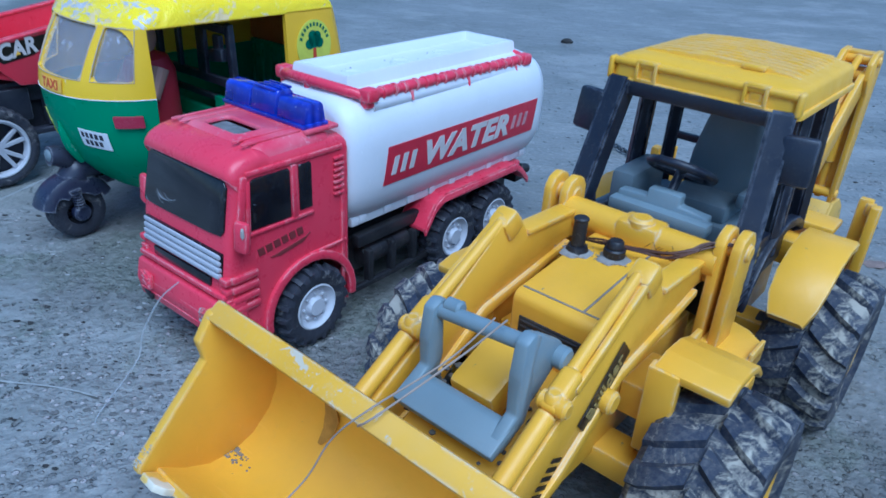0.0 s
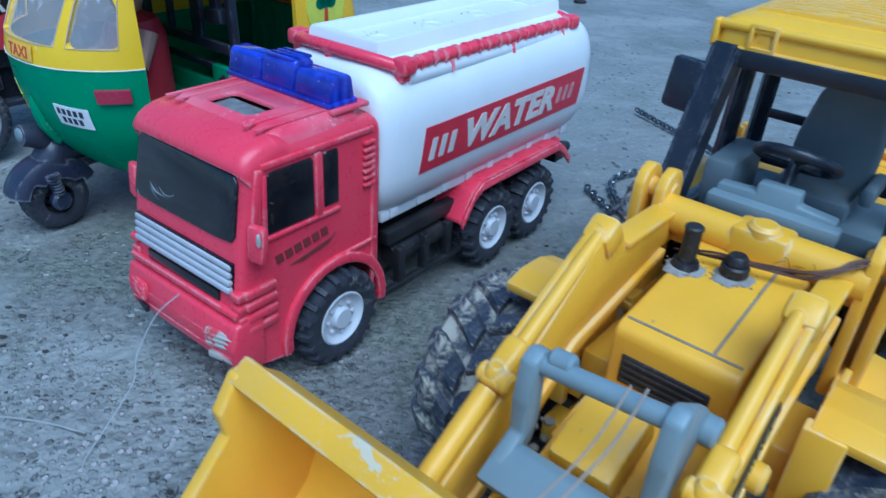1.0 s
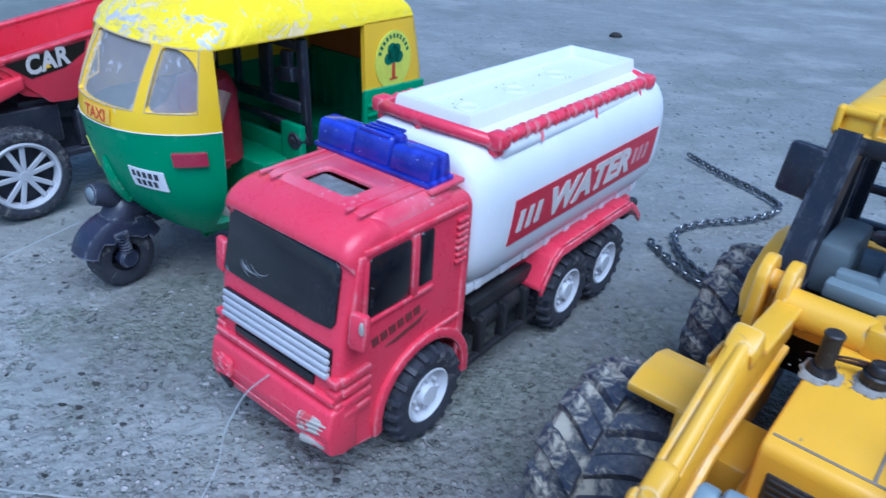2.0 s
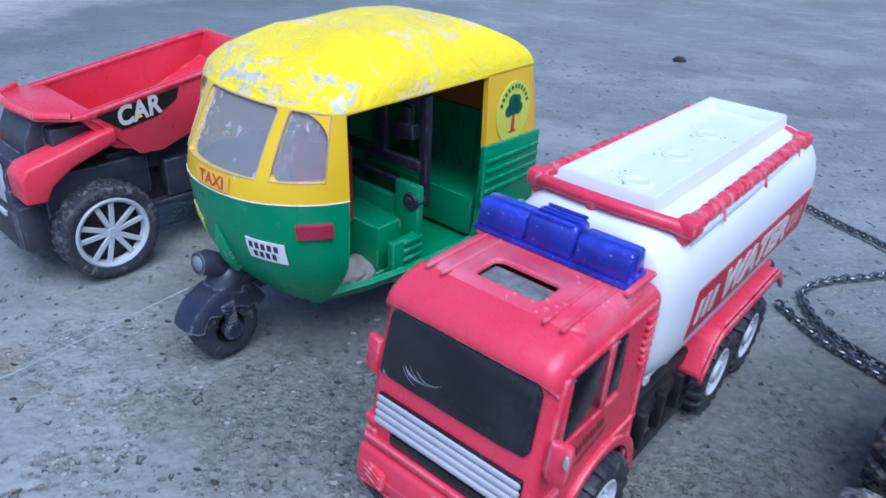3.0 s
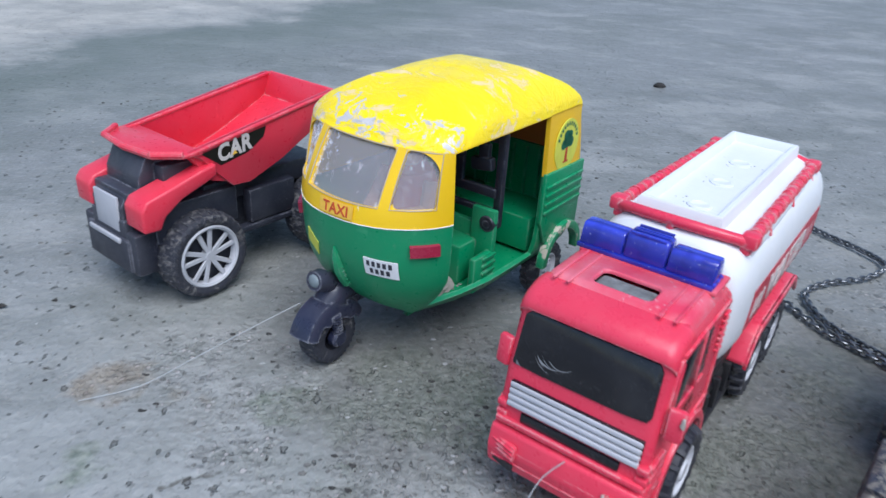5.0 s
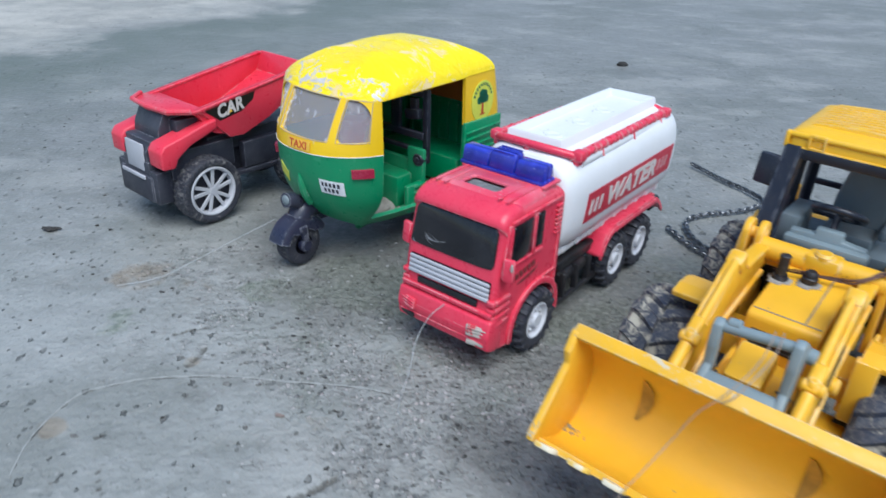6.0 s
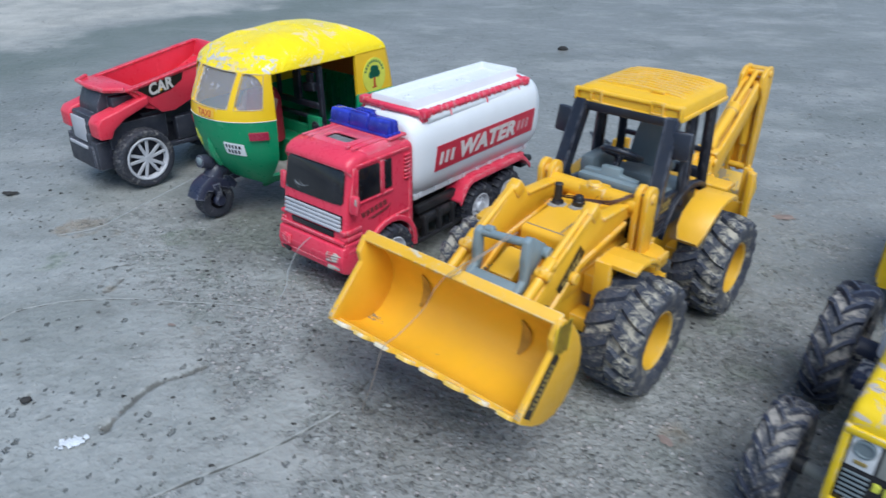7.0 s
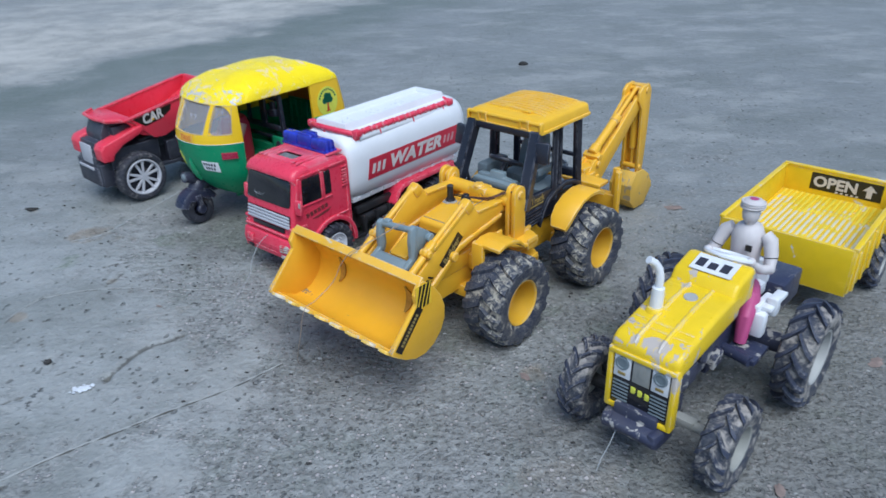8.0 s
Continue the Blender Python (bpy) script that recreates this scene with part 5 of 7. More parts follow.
# ---------- toy water tanker ----------
def water_tanker():
    t = thing("toy_water_tanker", "red toy tanker truck with white water tank and blue light bar", "toy truck", stand(-17.5, -17.6, 2.0))
    R = "truck_red"
    # cab
    side = [(7.55, 1.35), (7.65, 3.2), (7.45, 4.6), (7.08, 6.45), (7.09, 6.53), (7.19, 6.57), (7.21, 6.68), (7.13, 6.84), (7.0, 6.97), (6.8, 7.08), (6.55, 7.16), (6.2, 7.21), (5.95, 7.20), (5.7, 7.02), (2.95, 7.05), (2.75, 6.9), (2.75, 1.0)]
    arch = [(4.45 + 1.72 * math.cos(a), 1.42 + 1.72 * math.sin(a)) for a in [radians(d) for d in range(195, -16, -15)]]
    prof = side + arch + [(6.35, 1.1)]
    tuck = lambda d: [(x - (0.7 * d if x > 6.3 and z > 2 else 0), z - (d if z > 6.4 else 0)) for x, z in prof]
    g = Geo().loft([[(x, y, z) for x, z in tuck(d)] for y, d in ((-2.3, 0.34), (-2.26, 0.17), (-2.14, 0.05), (-1.95, 0.0), (1.85, 0.0), (2.04, 0.05), (2.16, 0.17), (2.2, 0.34))])
    cab = part("cab", g, R, t)
    # lower front fascia and bumper
    g = Geo().prism([(7.3, 2.95), (7.85, 2.85), (8.0, 2.2), (7.9, 1.55), (7.5, 1.35), (7.0, 1.35), (7.0, 2.95)], -2.32, 2.32, 0.1, seg=3)
    g.box((7.55, 0, 3.08), (0.5, 4.5, 0.2), 0.07)
    bump = part("bumper", g, R, cab)
    for i in range(2):
        part("bumper_rib", Geo().box((7.93, 0, 2.3 - 0.42 * i), (0.1, 4.3, 0.07), 0.03), R, bump)
    g = Geo()
    for s in (1, -1):
        for i in range(4):
            g.box((7.0, s * 2.26, 2.55 + 0.34 * i), (0.95, 0.16, 0.22), 0.06)
            g.box((7.55, s * 2.12, 2.55 + 0.34 * i), (0.3, 0.35, 0.22), 0.06)
        rim = [(4.45 + r * math.cos(radians(d)), 1.42 + r * math.sin(radians(d))) for r, rng in ((1.98, range(-8, 189, 14)), (1.68, range(188, -9, -14))) for d in rng]
        g.prism(rim, s * 2.2 - 0.14, s * 2.2 + 0.14, 0.05)
        g.box((4.85, s * 2.22, 6.68), (3.7, 0.1, 0.16), 0.04)
        g.box((6.92, s * 2.2, 5.6), (0.25, 0.12, 2.1), 0.05, (0, -10, 0))
        g.box((3.65, s * 2.22, 3.35), (1.6, 0.1, 0.12), 0.04)
        for i in range(7):
            g.box((3.18, s * 2.25, 5.15 + 0.2 * i), (0.42, 0.12, 0.10), 0.03)
        g.box((3.0, s * 2.2, 3.5), (0.14, 0.14, 5.0), 0.05)
    part("cab_trim", g, R, cab)
    g = Geo()
    for y in (-1.72, -1.3, 1.3, 1.72):
        g.box((5.0, y, 7.33), (2.8, 0.10, 0.07), 0.03)
    g.box((3.6, 0, 7.3), (1.3, 4.1, 0.14), 0.05)
    part("roof_ribs", g, "truck_roof", cab)
    # roof plate with a sunk rounded hatch
    def rounded(cx, cy, hx, hy, r, z):
        return [(cx + sx * (hx - r) + r * math.cos(a), cy + sy * (hy - r) + r * math.sin(a), z) for sx, sy, k in ((1, 1, 0), (-1, 1, 1), (-1, -1, 2), (1, -1, 3)) for a in [math.pi / 2 * (k + i / 4) for i in range(5)]]
    cx = 5.42
    inner = lambda g0, z: rounded(cx, 0, 0.45 + g0, 0.84 + g0, 0.20, z)
    outer = lambda g0, z: rounded(4.72, -0.05, 1.42 + g0, 1.98 + g0, 0.4, z)
    g = Geo().loft([outer(0.16, 6.82), outer(0.13, 7.02), outer(0.03, 7.20), outer(-0.12, 7.30), inner(0.12, 7.33), inner(0.09, 7.35), inner(0.03, 7.35), inner(0, 7.31), inner(0.0, 7.24)], cap=False)
    hatch = part("roof_hatch", g, "truck_roof", cab, "dusty red roof plate with an open hatch", sharp=50)
    part("hatch_well", Geo().box((cx, 0, 7.03), (1.0, 1.96, 0.05), 0.02), "black", hatch)
    g = Geo()
    rows = [rounded(cx + 0.06, 0.0, hx, hx + 0.40, 0.05, z) for hx, z in ((0.47, 7.04), (0.46, 7.15), (0.34, 7.23), (0.1, 7.24))]
    g.loft([[(x, y, z + 0.03 * noise.noise(Vector((x * 7, y * 7, 1)))) for x, y, z in ring] for ring in rows])
    part("dust_layer", g, "dust_grey", hatch, "grey dirt lying in the hatch", sharp=180)
    # windows
    def face_x(z):
        return 7.45 + (7.08 - 7.45) * (z - 4.6) / (6.45 - 4.6)
    ws = [(-2.0, 4.86), (-1.2, 4.83), (1.3, 4.85), (1.88, 4.9), (1.97, 5.05), (1.93, 6.3), (1.78, 6.5), (-1.84, 6.52), (-2.02, 6.36), (-2.1, 4.9)]
    g = Geo().prism(ws, 0, 0.1, 0.04, axis='z')
    g.v = [(face_x(b) - 0.04 + h, a, b) for a, b, h in g.v]
    screen = part("windscreen", g, "window_black", cab, "black scuffed windscreen")
    g = Geo()
    rnd = random.Random(12)
    for k in range(8):
        y0, z0 = rnd.gauss(-0.9, 0.10), rnd.gauss(5.30, 0.05)
        a0, r0, ln = rnd.uniform(3.5, 4.3), rnd.uniform(0.45, 0.66), rnd.uniform(0.5, 1.6)
        pts = [(y0 + r0 * math.cos(a0 + ln * i / 5), z0 + 0.35 + r0 * math.sin(a0 + ln * i / 5)) for i in range(6)]
        w = rnd.uniform(0.003, 0.010)
        g.tube([(face_x(z) + 0.058, y, z) for y, z in pts], [w * (0.3 + math.sin(math.pi * (i + 0.5) / 6)) for i in range(6)], 5)
    part("scratch_mark", g, "scuff_pale", screen, "pale curved scuffs")
    for s in (1, -1):
        for prof2, nm in (([(6.62, 4.92), (6.55, 6.42), (6.45, 6.5), (5.18, 6.5), (5.12, 6.4), (5.12, 4.9)], "side_window"), ([(4.78, 5.0), (4.78, 6.5), (4.32, 6.5), (4.28, 6.4), (4.28, 5.0)], "rear_window")):
            part(nm, Geo().prism(prof2, s * 2.19 - 0.05, s * 2.19 + 0.05, 0.03), "window_black", cab)
        fr = Geo()
        fr.box((6.68, s * 2.22, 5.6), (0.14, 0.10, 1.75), 0.04, (0, -3, 0)).box((4.98, s * 2.22, 5.7), (0.22, 0.10, 1.75), 0.04).box((5.5, s * 2.22, 4.82), (2.5, 0.12, 0.12), 0.04)
        part("window_frame", fr, R, cab)
    # grille
    g = Geo()
    for i in range(4):
        g.box((7.64 - 0.03 * i, 0, 3.70 + 0.20 * i), (0.18, 3.95, 0.165), 0.05)
    part("grille", g, "silver", cab, "four silver grille bars")
    g = Geo().box((7.52, 0, 4.0), (0.16, 3.96, 0.80), 0.04).box((7.63, 0.0, 3.36), (0.14, 3.0, 0.3), 0.04)
    part("grille_slot", g, "window_black", cab)
    for s in (1, -1):
        g = Geo().box((7.93, s * 1.78, 2.32), (0.16, 0.95, 0.5), 0.08, (0, -6, s * 14))
        for i in range(3):
            g.box((8.01, s * 1.78, 2.18 + 0.14 * i), (0.08, 0.85, 0.05), 0.02, (0, -6, s * 14))
        part("headlamp", g, "beige_worn" if s > 0 else R, cab, "scuffed headlamp with worn paint" if s > 0 else "red moulded headlamp")
        part("fog_lamp", Geo().box((7.95, s * 1.75, 1.78), (0.14, 0.8, 0.22), 0.06, (0, 0, s * 14)), "black" if s < 0 else "beige_worn", cab)
        g = Geo().box((7.15, s * 2.5, 5.0), (0.26, 0.5, 0.95), 0.12, (0, -6, s * 12)).box((7.05, s * 2.3, 4.65), (0.2, 0.3, 0.2), 0.06)
        part("mirror", g, R if s < 0 else "truck_red", cab)
    part("worn_spot", Geo().lump((7.27, 2.69, 5.22), 0.09, 4, (0.6, 0.8, 1.9), 0.5), "beige_worn", cab)
    # lettering on the door that cannot be read
    g = Geo()
    for i in range(6):
        g.prism([(6.4 - 0.3 * i, 4.0 + 0.035 * i), (6.4 - 0.3 * i - 0.22, 4.03 + 0.035 * i), (6.4 - 0.3 * i - 0.16, 4.28 + 0.035 * i), (6.4 - 0.3 * i + 0.06, 4.25 + 0.035 * i)], 2.2, 2.225, 0)
    g.prism([(6.0, 3.82), (4.6, 4.05), (4.4, 4.15), (4.7, 3.9), (5.6, 3.75)], 2.2, 2.225, 0)
    part("lettering", g, "door_ink", cab)

    # light bar
    g = Geo().box((3.75, -0.12, 7.42), (1.0, 4.08, 0.16), 0.05)
    bar_base = part("light_bar", g, "light_blue_bar", t, "translucent dark blue light bar")
    for y, wd, hh in ((-1.45, 1.32, 0.62), (1.21, 1.32, 0.62), (-0.12, 1.22, 0.74)):
        g = Geo()
        prof = [(3.3, 7.48), (4.2, 7.48), (4.08, 7.5 + hh * 0.85), (3.98, 7.5 + hh), (3.5, 7.5 + hh), (3.4, 7.5 + hh * 0.85)]
        g.prism(prof, y - wd / 2, y + wd / 2, 0.07)
        if wd < 1.3:
            for i in range(4):
                g.box((3.42 + 0.2 * i, y, 7.5 + hh), (0.09, wd * 0.85, 0.08), 0.02)
        part("lens", g, "light_blue_bar", bar_base)

    # tank
    def tank_ring(x, s, n=40):
        ring = []
        for i in range(n):
            a = 2 * math.pi * i / n
            ca, sa = math.cos(a), math.sin(a)
            e = 2 / (3.4 if sa > 0 else 2.7)
            ring.append((x, 2.50 * s * math.copysign(abs(ca) ** e, ca), 5.5 + (2.60 if sa > 0 else 2.24) * s * math.copysign(abs(sa) ** e, sa)))
        return ring

    def tank_y(z):
        up = z > 5.5
        k, e = min(1.0, abs((z - 5.5) / (2.60 if up else 2.24))), 3.4 if up else 2.7
        return 2.50 * (1 - k ** e) ** (1 / e)
    g = Geo().loft([tank_ring(*p) for p in ((2.72, 0.80), (2.66, 0.87), (2.5, 0.925), (2.2, 0.965), (1.8, 0.99), (1.4, 1.0), (-3, 1.0), (-7.9, 1.0), (-8.5, 0.985), (-9.0, 0.92), (-9.3, 0.78), (-9.42, 0.5), (-9.45, 0.2))])
    tank = part("tank", g, "white", t, "white plastic water tank", sharp=45)
    g = Geo()
    tray_in = lambda g0, z: [(-3.1 + sx * (4.78 + g0), -0.14 + sy * (1.24 + g0), z) for sx, sy in ((1, 1), (-1, 1), (-1, -1), (1, -1))]
    g.loft([tray_in(0.22, 7.3), tray_in(0.07, 8.42), tray_in(0.02, 8.48), tray_in(-0.11, 8.48), tray_in(-0.16, 8.42), tray_in(-0.22, 8.16), tray_in(-1.1, 8.16)])
    tray = part("top_tray", g, "white", tank, "raised white tray on the tank")
    for i in range(3):
        g = Geo().lathe([(0.0, 0.42), (0.06, 0.40), (0.08, 0.30), (0.05, 0.26), (0.05, 0.0)], 18, Matrix.Translation((0.4 - 2.6 * i, 0.1 - 0.12 * i, 8.14)))
        part("filler_lid", g, "white", tray)
    g = Geo()
    for k in range(46):
        c = random.choice((0.4, -2.2, -4.8, 1.2))
        g.lump((c + random.gauss(0, 0.35), max(-1.0, min(0.9, random.gauss(-0.2, 0.4))), 8.17), random.uniform(0.012, 0.035), k, sub=1)
    part("dust_crumbs", g, "floor_dust", tank)
    # red rail with collars, lying along the shoulders of the tank and drawn in a little towards the rear
    def rail_at(x, s):
        k = (1.62 - x) / 9.37
        return (x, s * (2.05 - 0.18 * k), 8.02 - 0.16 * k)
    g = Geo()
    for s in (1, -1):
        g.tube([rail_at(1.5 - 9.2 * i / 16, s) for i in range(17)], 0.17, 10)
        ledge = [rail_at(1.5 - 9.2 * i / 8, s) for i in range(9)]
        part("rail_ledge", Geo().tube([(x, y - s * 0.12, z - 0.36) for x, y, z in ledge], 0.30, 12), "white", tank)
        for i in range(8):
            x, y, z = rail_at(0.72 - 1.10 * i, s)
            g.sphere((x, y, z + 0.01), 0.205, 12, (1.9, 1, 1.0))
            for dx in (0.30, -0.30):
                g.lathe([(-0.05, 0.17), (-0.04, 0.225), (0.04, 0.225), (0.05, 0.17)], 12, pose(x + dx, y, z, 0, 90, 0))
            if i % 3 == 1:
                g.cyl((x, y + s * 0.08, z - 0.1), (x, y + s * 0.22, z - 0.45), 0.09, 0.04, n=8)
        for x in (1.62, -7.75):
            x, y, z = rail_at(x, s)
            g.box((x, y, z), (0.58, 0.54, 0.46), 0.12)
            g.box((x, y - s * 0.06, z - 0.3), (0.4, 0.34, 0.3), 0.08)
    for x, bow, lift in ((1.66, 0.62, 0.24), (-7.85, -0.2, 0.2)):
        _, wide, z = rail_at(x, 1)
        arch_at = lambda y: 1 - abs(y / wide) ** 2.6
        g.tube([(x + bow * arch_at(y), y, z - 0.06 + lift * arch_at(y)) for y in [wide * (i / 12 - 1) for i in range(25)]], 0.175, 10)
    g.cyl((2.30, -0.12, 8.2), (2.2, -0.12, 7.60), 0.15, n=10)
    part("rail", g, R, tank, "red moulded guard rail")
    # water label
    for s in (1, -1):
        fn = lambda u, v, w: (u, s * (tank_y(v) + w), v)
        band = part("label", sheet(Geo(), 1.35, -7.95, 4.9, 6.25, 0.02, lambda u, v, w: fn(u - 0.18 * (v - 4.9), v, w), 12, 5), "label_red", tank, "red label band on the tank side")
        g = words("WATER", 0.82, 0.012, 0.30, 1.08, 0.065)
        wd = width_of(g)
        k = 5.2 / wd
        if s > 0:
            bent(g, lambda x, y, z: fn(-0.62 - x * k, 5.18 + y, 0.03 + z))
        else:
            bent(g, lambda x, y, z: fn(-5.6 + x * k, 5.18 + y, 0.03 + z))
        part("lettering", g, "label_white", band, "white word WATER")
        for i in range(3):
            part("slash_mark", sheet(Geo(), 0.98 - 0.46 * i, 0.74 - 0.46 * i, 5.22, 5.86, 0.035, lambda u, v, w: fn(u - 0.3 * (v - 5.25), v, w), 1, 2), "label_white", band)
            part("slash_mark", sheet(Geo(), -6.25 - 0.43 * i, -6.47 - 0.43 * i, 5.3, 5.84, 0.035, lambda u, v, w: fn(u - 0.3 * (v - 5.3), v, w), 1, 2), "label_faded", band, "rubbed pale slash")
    g = Geo()
    for s in (1, -1):
        g.box((-3.2, s * 1.72, 3.6), (11.0, 0.4, 0.36), 0.08)
        for i in range(9):
            g.box((1.8 - 1.25 * i, s * 1.94, 3.66), (0.34, 0.14, 0.3), 0.05)
    part("tank_skirt", g, "white", tank)

    # chassis
    g = Geo().box((-2.8, 0, 2.2), (11.4, 2.2, 1.2), 0.1).box((0.6, 0, 1.9), (3.2, 2.6, 1.4), 0.1).box((4.4, 0, 1.45), (2.0, 3.4, 1.2), 0.1)
    base = part("chassis", g, "black", t)
    for s in (1, -1):
        part("side_rail", Geo().box((0.4, s * 2.05, 1.05), (4.2, 0.22, 0.22), 0.05), "black", base)
        part("side_rail", Geo().box((0.2, s * 1.75, 2.75), (3.6, 0.4, 0.5), 0.1), "black", base)
        part("air_tank", Geo().cyl((-0.9, s * 1.55, 1.95), (1.6, s * 1.55, 1.95), 0.42, n=16, bev=0.1), "black", base)
        for x in (-0.9, 0.3, 1.5):
            part("bracket", Geo().box((x, s * 1.98, 1.7), (0.28, 0.3, 1.3), 0.06), "black", base)
        part("axle_stub", Geo().cyl((-4.45, s * 0.8, 1.45), (-4.45, s * 1.6, 1.45), 0.5, n=14), "black", base)
        part("tail_buffer", Geo().cyl((-8.6, s * 1.7, 2.75), (-9.2, s * 1.75, 2.6), 0.22, n=10, bev=0.05), "black", base)
    part("tail_beam", Geo().box((-8.3, 0, 2.55), (0.8, 4.0, 0.55), 0.1), "black", base)
    g = Geo().box((-4.9, 0, 3.18), (6.4, 4.1, 0.34), 0.08)
    part("bed_frame", g, R, t)
    for s in (1, -1):
        arc = [(-0.95, 2.5), (-1.55, 3.35), (-2.0, 3.6), (-7.0, 3.6), (-7.45, 3.3), (-8.0, 2.75)]
        g = Geo().prism(arc + [(x, z - 0.16) for x, z in arc[::-1]], s * 1.2 if s > 0 else -2.6, 2.6 if s > 0 else -1.2, 0.05)
        g.prism(arc + [(x, z - 0.3) for x, z in arc[::-1]], s * 2.55 - 0.07, s * 2.55 + 0.07, 0.03)
        part("rear_fender", g, R, t)
    kind = wheel_kind("truck", 1.46, 1.0, 0.82, "truck_tyre", "rim_white", 18, 'block', 0.13, rim_truck)
    for x, sp in ((4.45, 0), (-3.0, 9), (-5.75, 4)):
        for s in (1, -1):
            put_wheel(kind, t, x, s * 2.05, 1.46, sp, "black knobbly tyre on white rim")
    return t


water_tanker()


# ---------- toy auto rickshaw ----------
def auto_rickshaw():
    t = thing("toy_auto_rickshaw", "green and yellow toy auto rickshaw with worn peeling roof", "toy rickshaw", stand(-17.18, -27.85, 2.0))
    W = 3.42

    def xf(z):
        table = [(1.95, 3.3), (2.1, 4.0), (2.35, 4.55), (2.75, 5.0), (3.4, 5.55), (4.1, 5.9), (4.8, 6.12), (6.1, 6.35), (6.9, 6.25), (8.0, 5.65), (8.95, 4.95), (9.4, 4.6)]
        for (a, b), (c, d) in zip(table, table[1:]):
            if z <= c:
                return b + (d - b) * max(0.0, (z - a) / (c - a))
        return table[-1][1]

    def half(z):
        table = [(1.95, 0.66), (2.1, 0.78), (2.35, 0.875), (2.75, 0.935), (3.4, 0.975), (4.1, 0.99), (6.2, 1.0), (9.0, 0.965), (9.4, 0.94)]
        for (a, b), (c, d) in zip(table, table[1:]):
            if z <= c:
                return W * (b + (d - b) * max(0.0, (z - a) / (c - a)))
        return W * table[-1][1]

    def tuck(z, x):
        return 1.0 - (0.40 * max(0.0, (4.4 - z) / 2.45) ** 1.5) * max(0.0, (x + 0.4) / 4.35) ** 2

    def xr(z):
        return -6.05 + 0.5 * max(0.0, (z - 6.0) / 3.0) ** 1.5 + 0.4 * max(0.0, (3.0 - z))

    def front(y, z):
        f = min(1.0, abs(y) / (half(z) * tuck(z, 3.95)))
        return 3.95 + (xf(z) - 3.95) * (1 - f ** 2.3) ** 0.72

    fronts = [0.985, 0.92, 0.84, 0.74, 0.585, 0.48, 0.32, 0.16]
    fr = fronts + [0.0] + [-f for f in fronts[::-1]]
    sides = [-5.1, -4.2, -3.4, -2.45, -0.8, 0.8, 2.4, 3.95]

    def outline(z):
        w, x0 = half(z), xr(z)
        pts = [(x0, 0), (x0, 0.5 * w), (x0 + 0.03, 0.82 * w), (x0 + 0.2, 0.94 * w), (x0 + 0.5, 0.99 * w)]
        pts += [(x, w * tuck(z, x)) for x in sides]
        pts += [(front(f * w * tuck(z, 3.95), z), f * w * tuck(z, 3.95)) for f in fr]
        pts += [(x, -w * tuck(z, x)) for x in sides[::-1]]
        pts += [(x0 + 0.5, -0.99 * w), (x0 + 0.2, -0.94 * w), (x0 + 0.03, -0.82 * w), (x0, -0.5 * w)]
        return pts
    n_rear, n_side, n_front = 5, len(sides), len(fr)
    near_door = set(range(n_rear + 3, n_rear + 7))
    far_door = set(range(n_rear + n_side + n_front, n_rear + n_side + n_front + 4))
    f0 = n_rear + n_side
    side_pane = set(range(f0 + 1, f0 + 4))
    mid_pane = set(range(f0 + 5, f0 + 11))
    far_pane = set(range(f0 + 12, f0 + 15))

    def shell(rows, skip):
        rings = [[(x, y, z) for x, y in outline(z)] for z in rows]
        n = len(rings[0])
        g = Geo()
        faces = []
        for a in range(len(rows) - 1):
            for i in range(n):
                if skip(i, (rows[a] + rows[a + 1]) / 2):
                    continue
                j = (i + 1) % n
                faces.append((a * n + i, a * n + j, (a + 1) * n + j, (a + 1) * n + i))
        used = sorted({i for f in faces for i in f})
        at = {o: k for k, o in enumerate(used)}
        verts = [p for ring in rings for p in ring]
        return g.add([verts[i] for i in used], [tuple(at[i] for i in f) for f in faces])

    low_rows = [1.95, 2.02, 2.1, 2.22, 2.35, 2.55, 2.75, 3.05, 3.4, 3.75, 4.1, 4.8, 5.5, 6.36]
    g = shell(low_rows, lambda i, z: i in near_door and z > 2.75)
    lower = solid(part("lower_body", g, "rick_green", t, "green lower body", sharp=40), 0.2)
    top_rows = [6.36, 6.6, 7.02, 7.6, 8.25, 8.88, 8.92]

    def top_skip(i, z):
        if i in near_door:
            return z < 8.9
        if i in side_pane or i in far_pane or i in mid_pane:
            return 7.02 < z < 8.88
        return False
    panel = set(range(0, n_rear + 3)) | set(range(n_rear + n_side + n_front + 4, 200))
    g = shell(top_rows, lambda i, z: top_skip(i, z) or (i in panel and z < 8.9))
    upper = solid(part("upper_body", g, "rick_yellow", t, "yellow upper body"), 0.2)
    g = shell([6.36, 7.0, 8.0, 8.95], lambda i, z: i not in panel)
    part_panel = solid(part("rear_panel", g, "rick_panel", t, "orange-yellow rear side panel"), 0.2)
    # belt line between the two colours
    ring = [(x * 1.002, y * 1.003, 6.37) for x, y in outline(6.37)]
    keep = ring[n_rear + n_side - 1:n_rear + n_side + n_front + 1]
    part("belt_line", Geo().tube(keep, 0.018, 6), "white", upper, "thin white trim line")
    # panes
    for cols, nm in ((side_pane, "side_pane"), (mid_pane, "windscreen"), (far_pane, "side_pane")):
        g = shell([7.02, 7.6, 8.25, 8.88], lambda i, z: i not in cols)
        g.v = [(x - 0.09, y * 0.985, z) for x, y, z in g.v]
        p = solid(part(nm, g, "pane", upper, "scuffed clear plastic pane"), 0.05)
        p.visible_shadow = False
        # moulded rim round the pane
        idx = sorted(cols) + [max(cols) + 1]
        low = [outline(7.02)[i] for i in idx]
        high = [outline(8.88)[i] for i in idx]
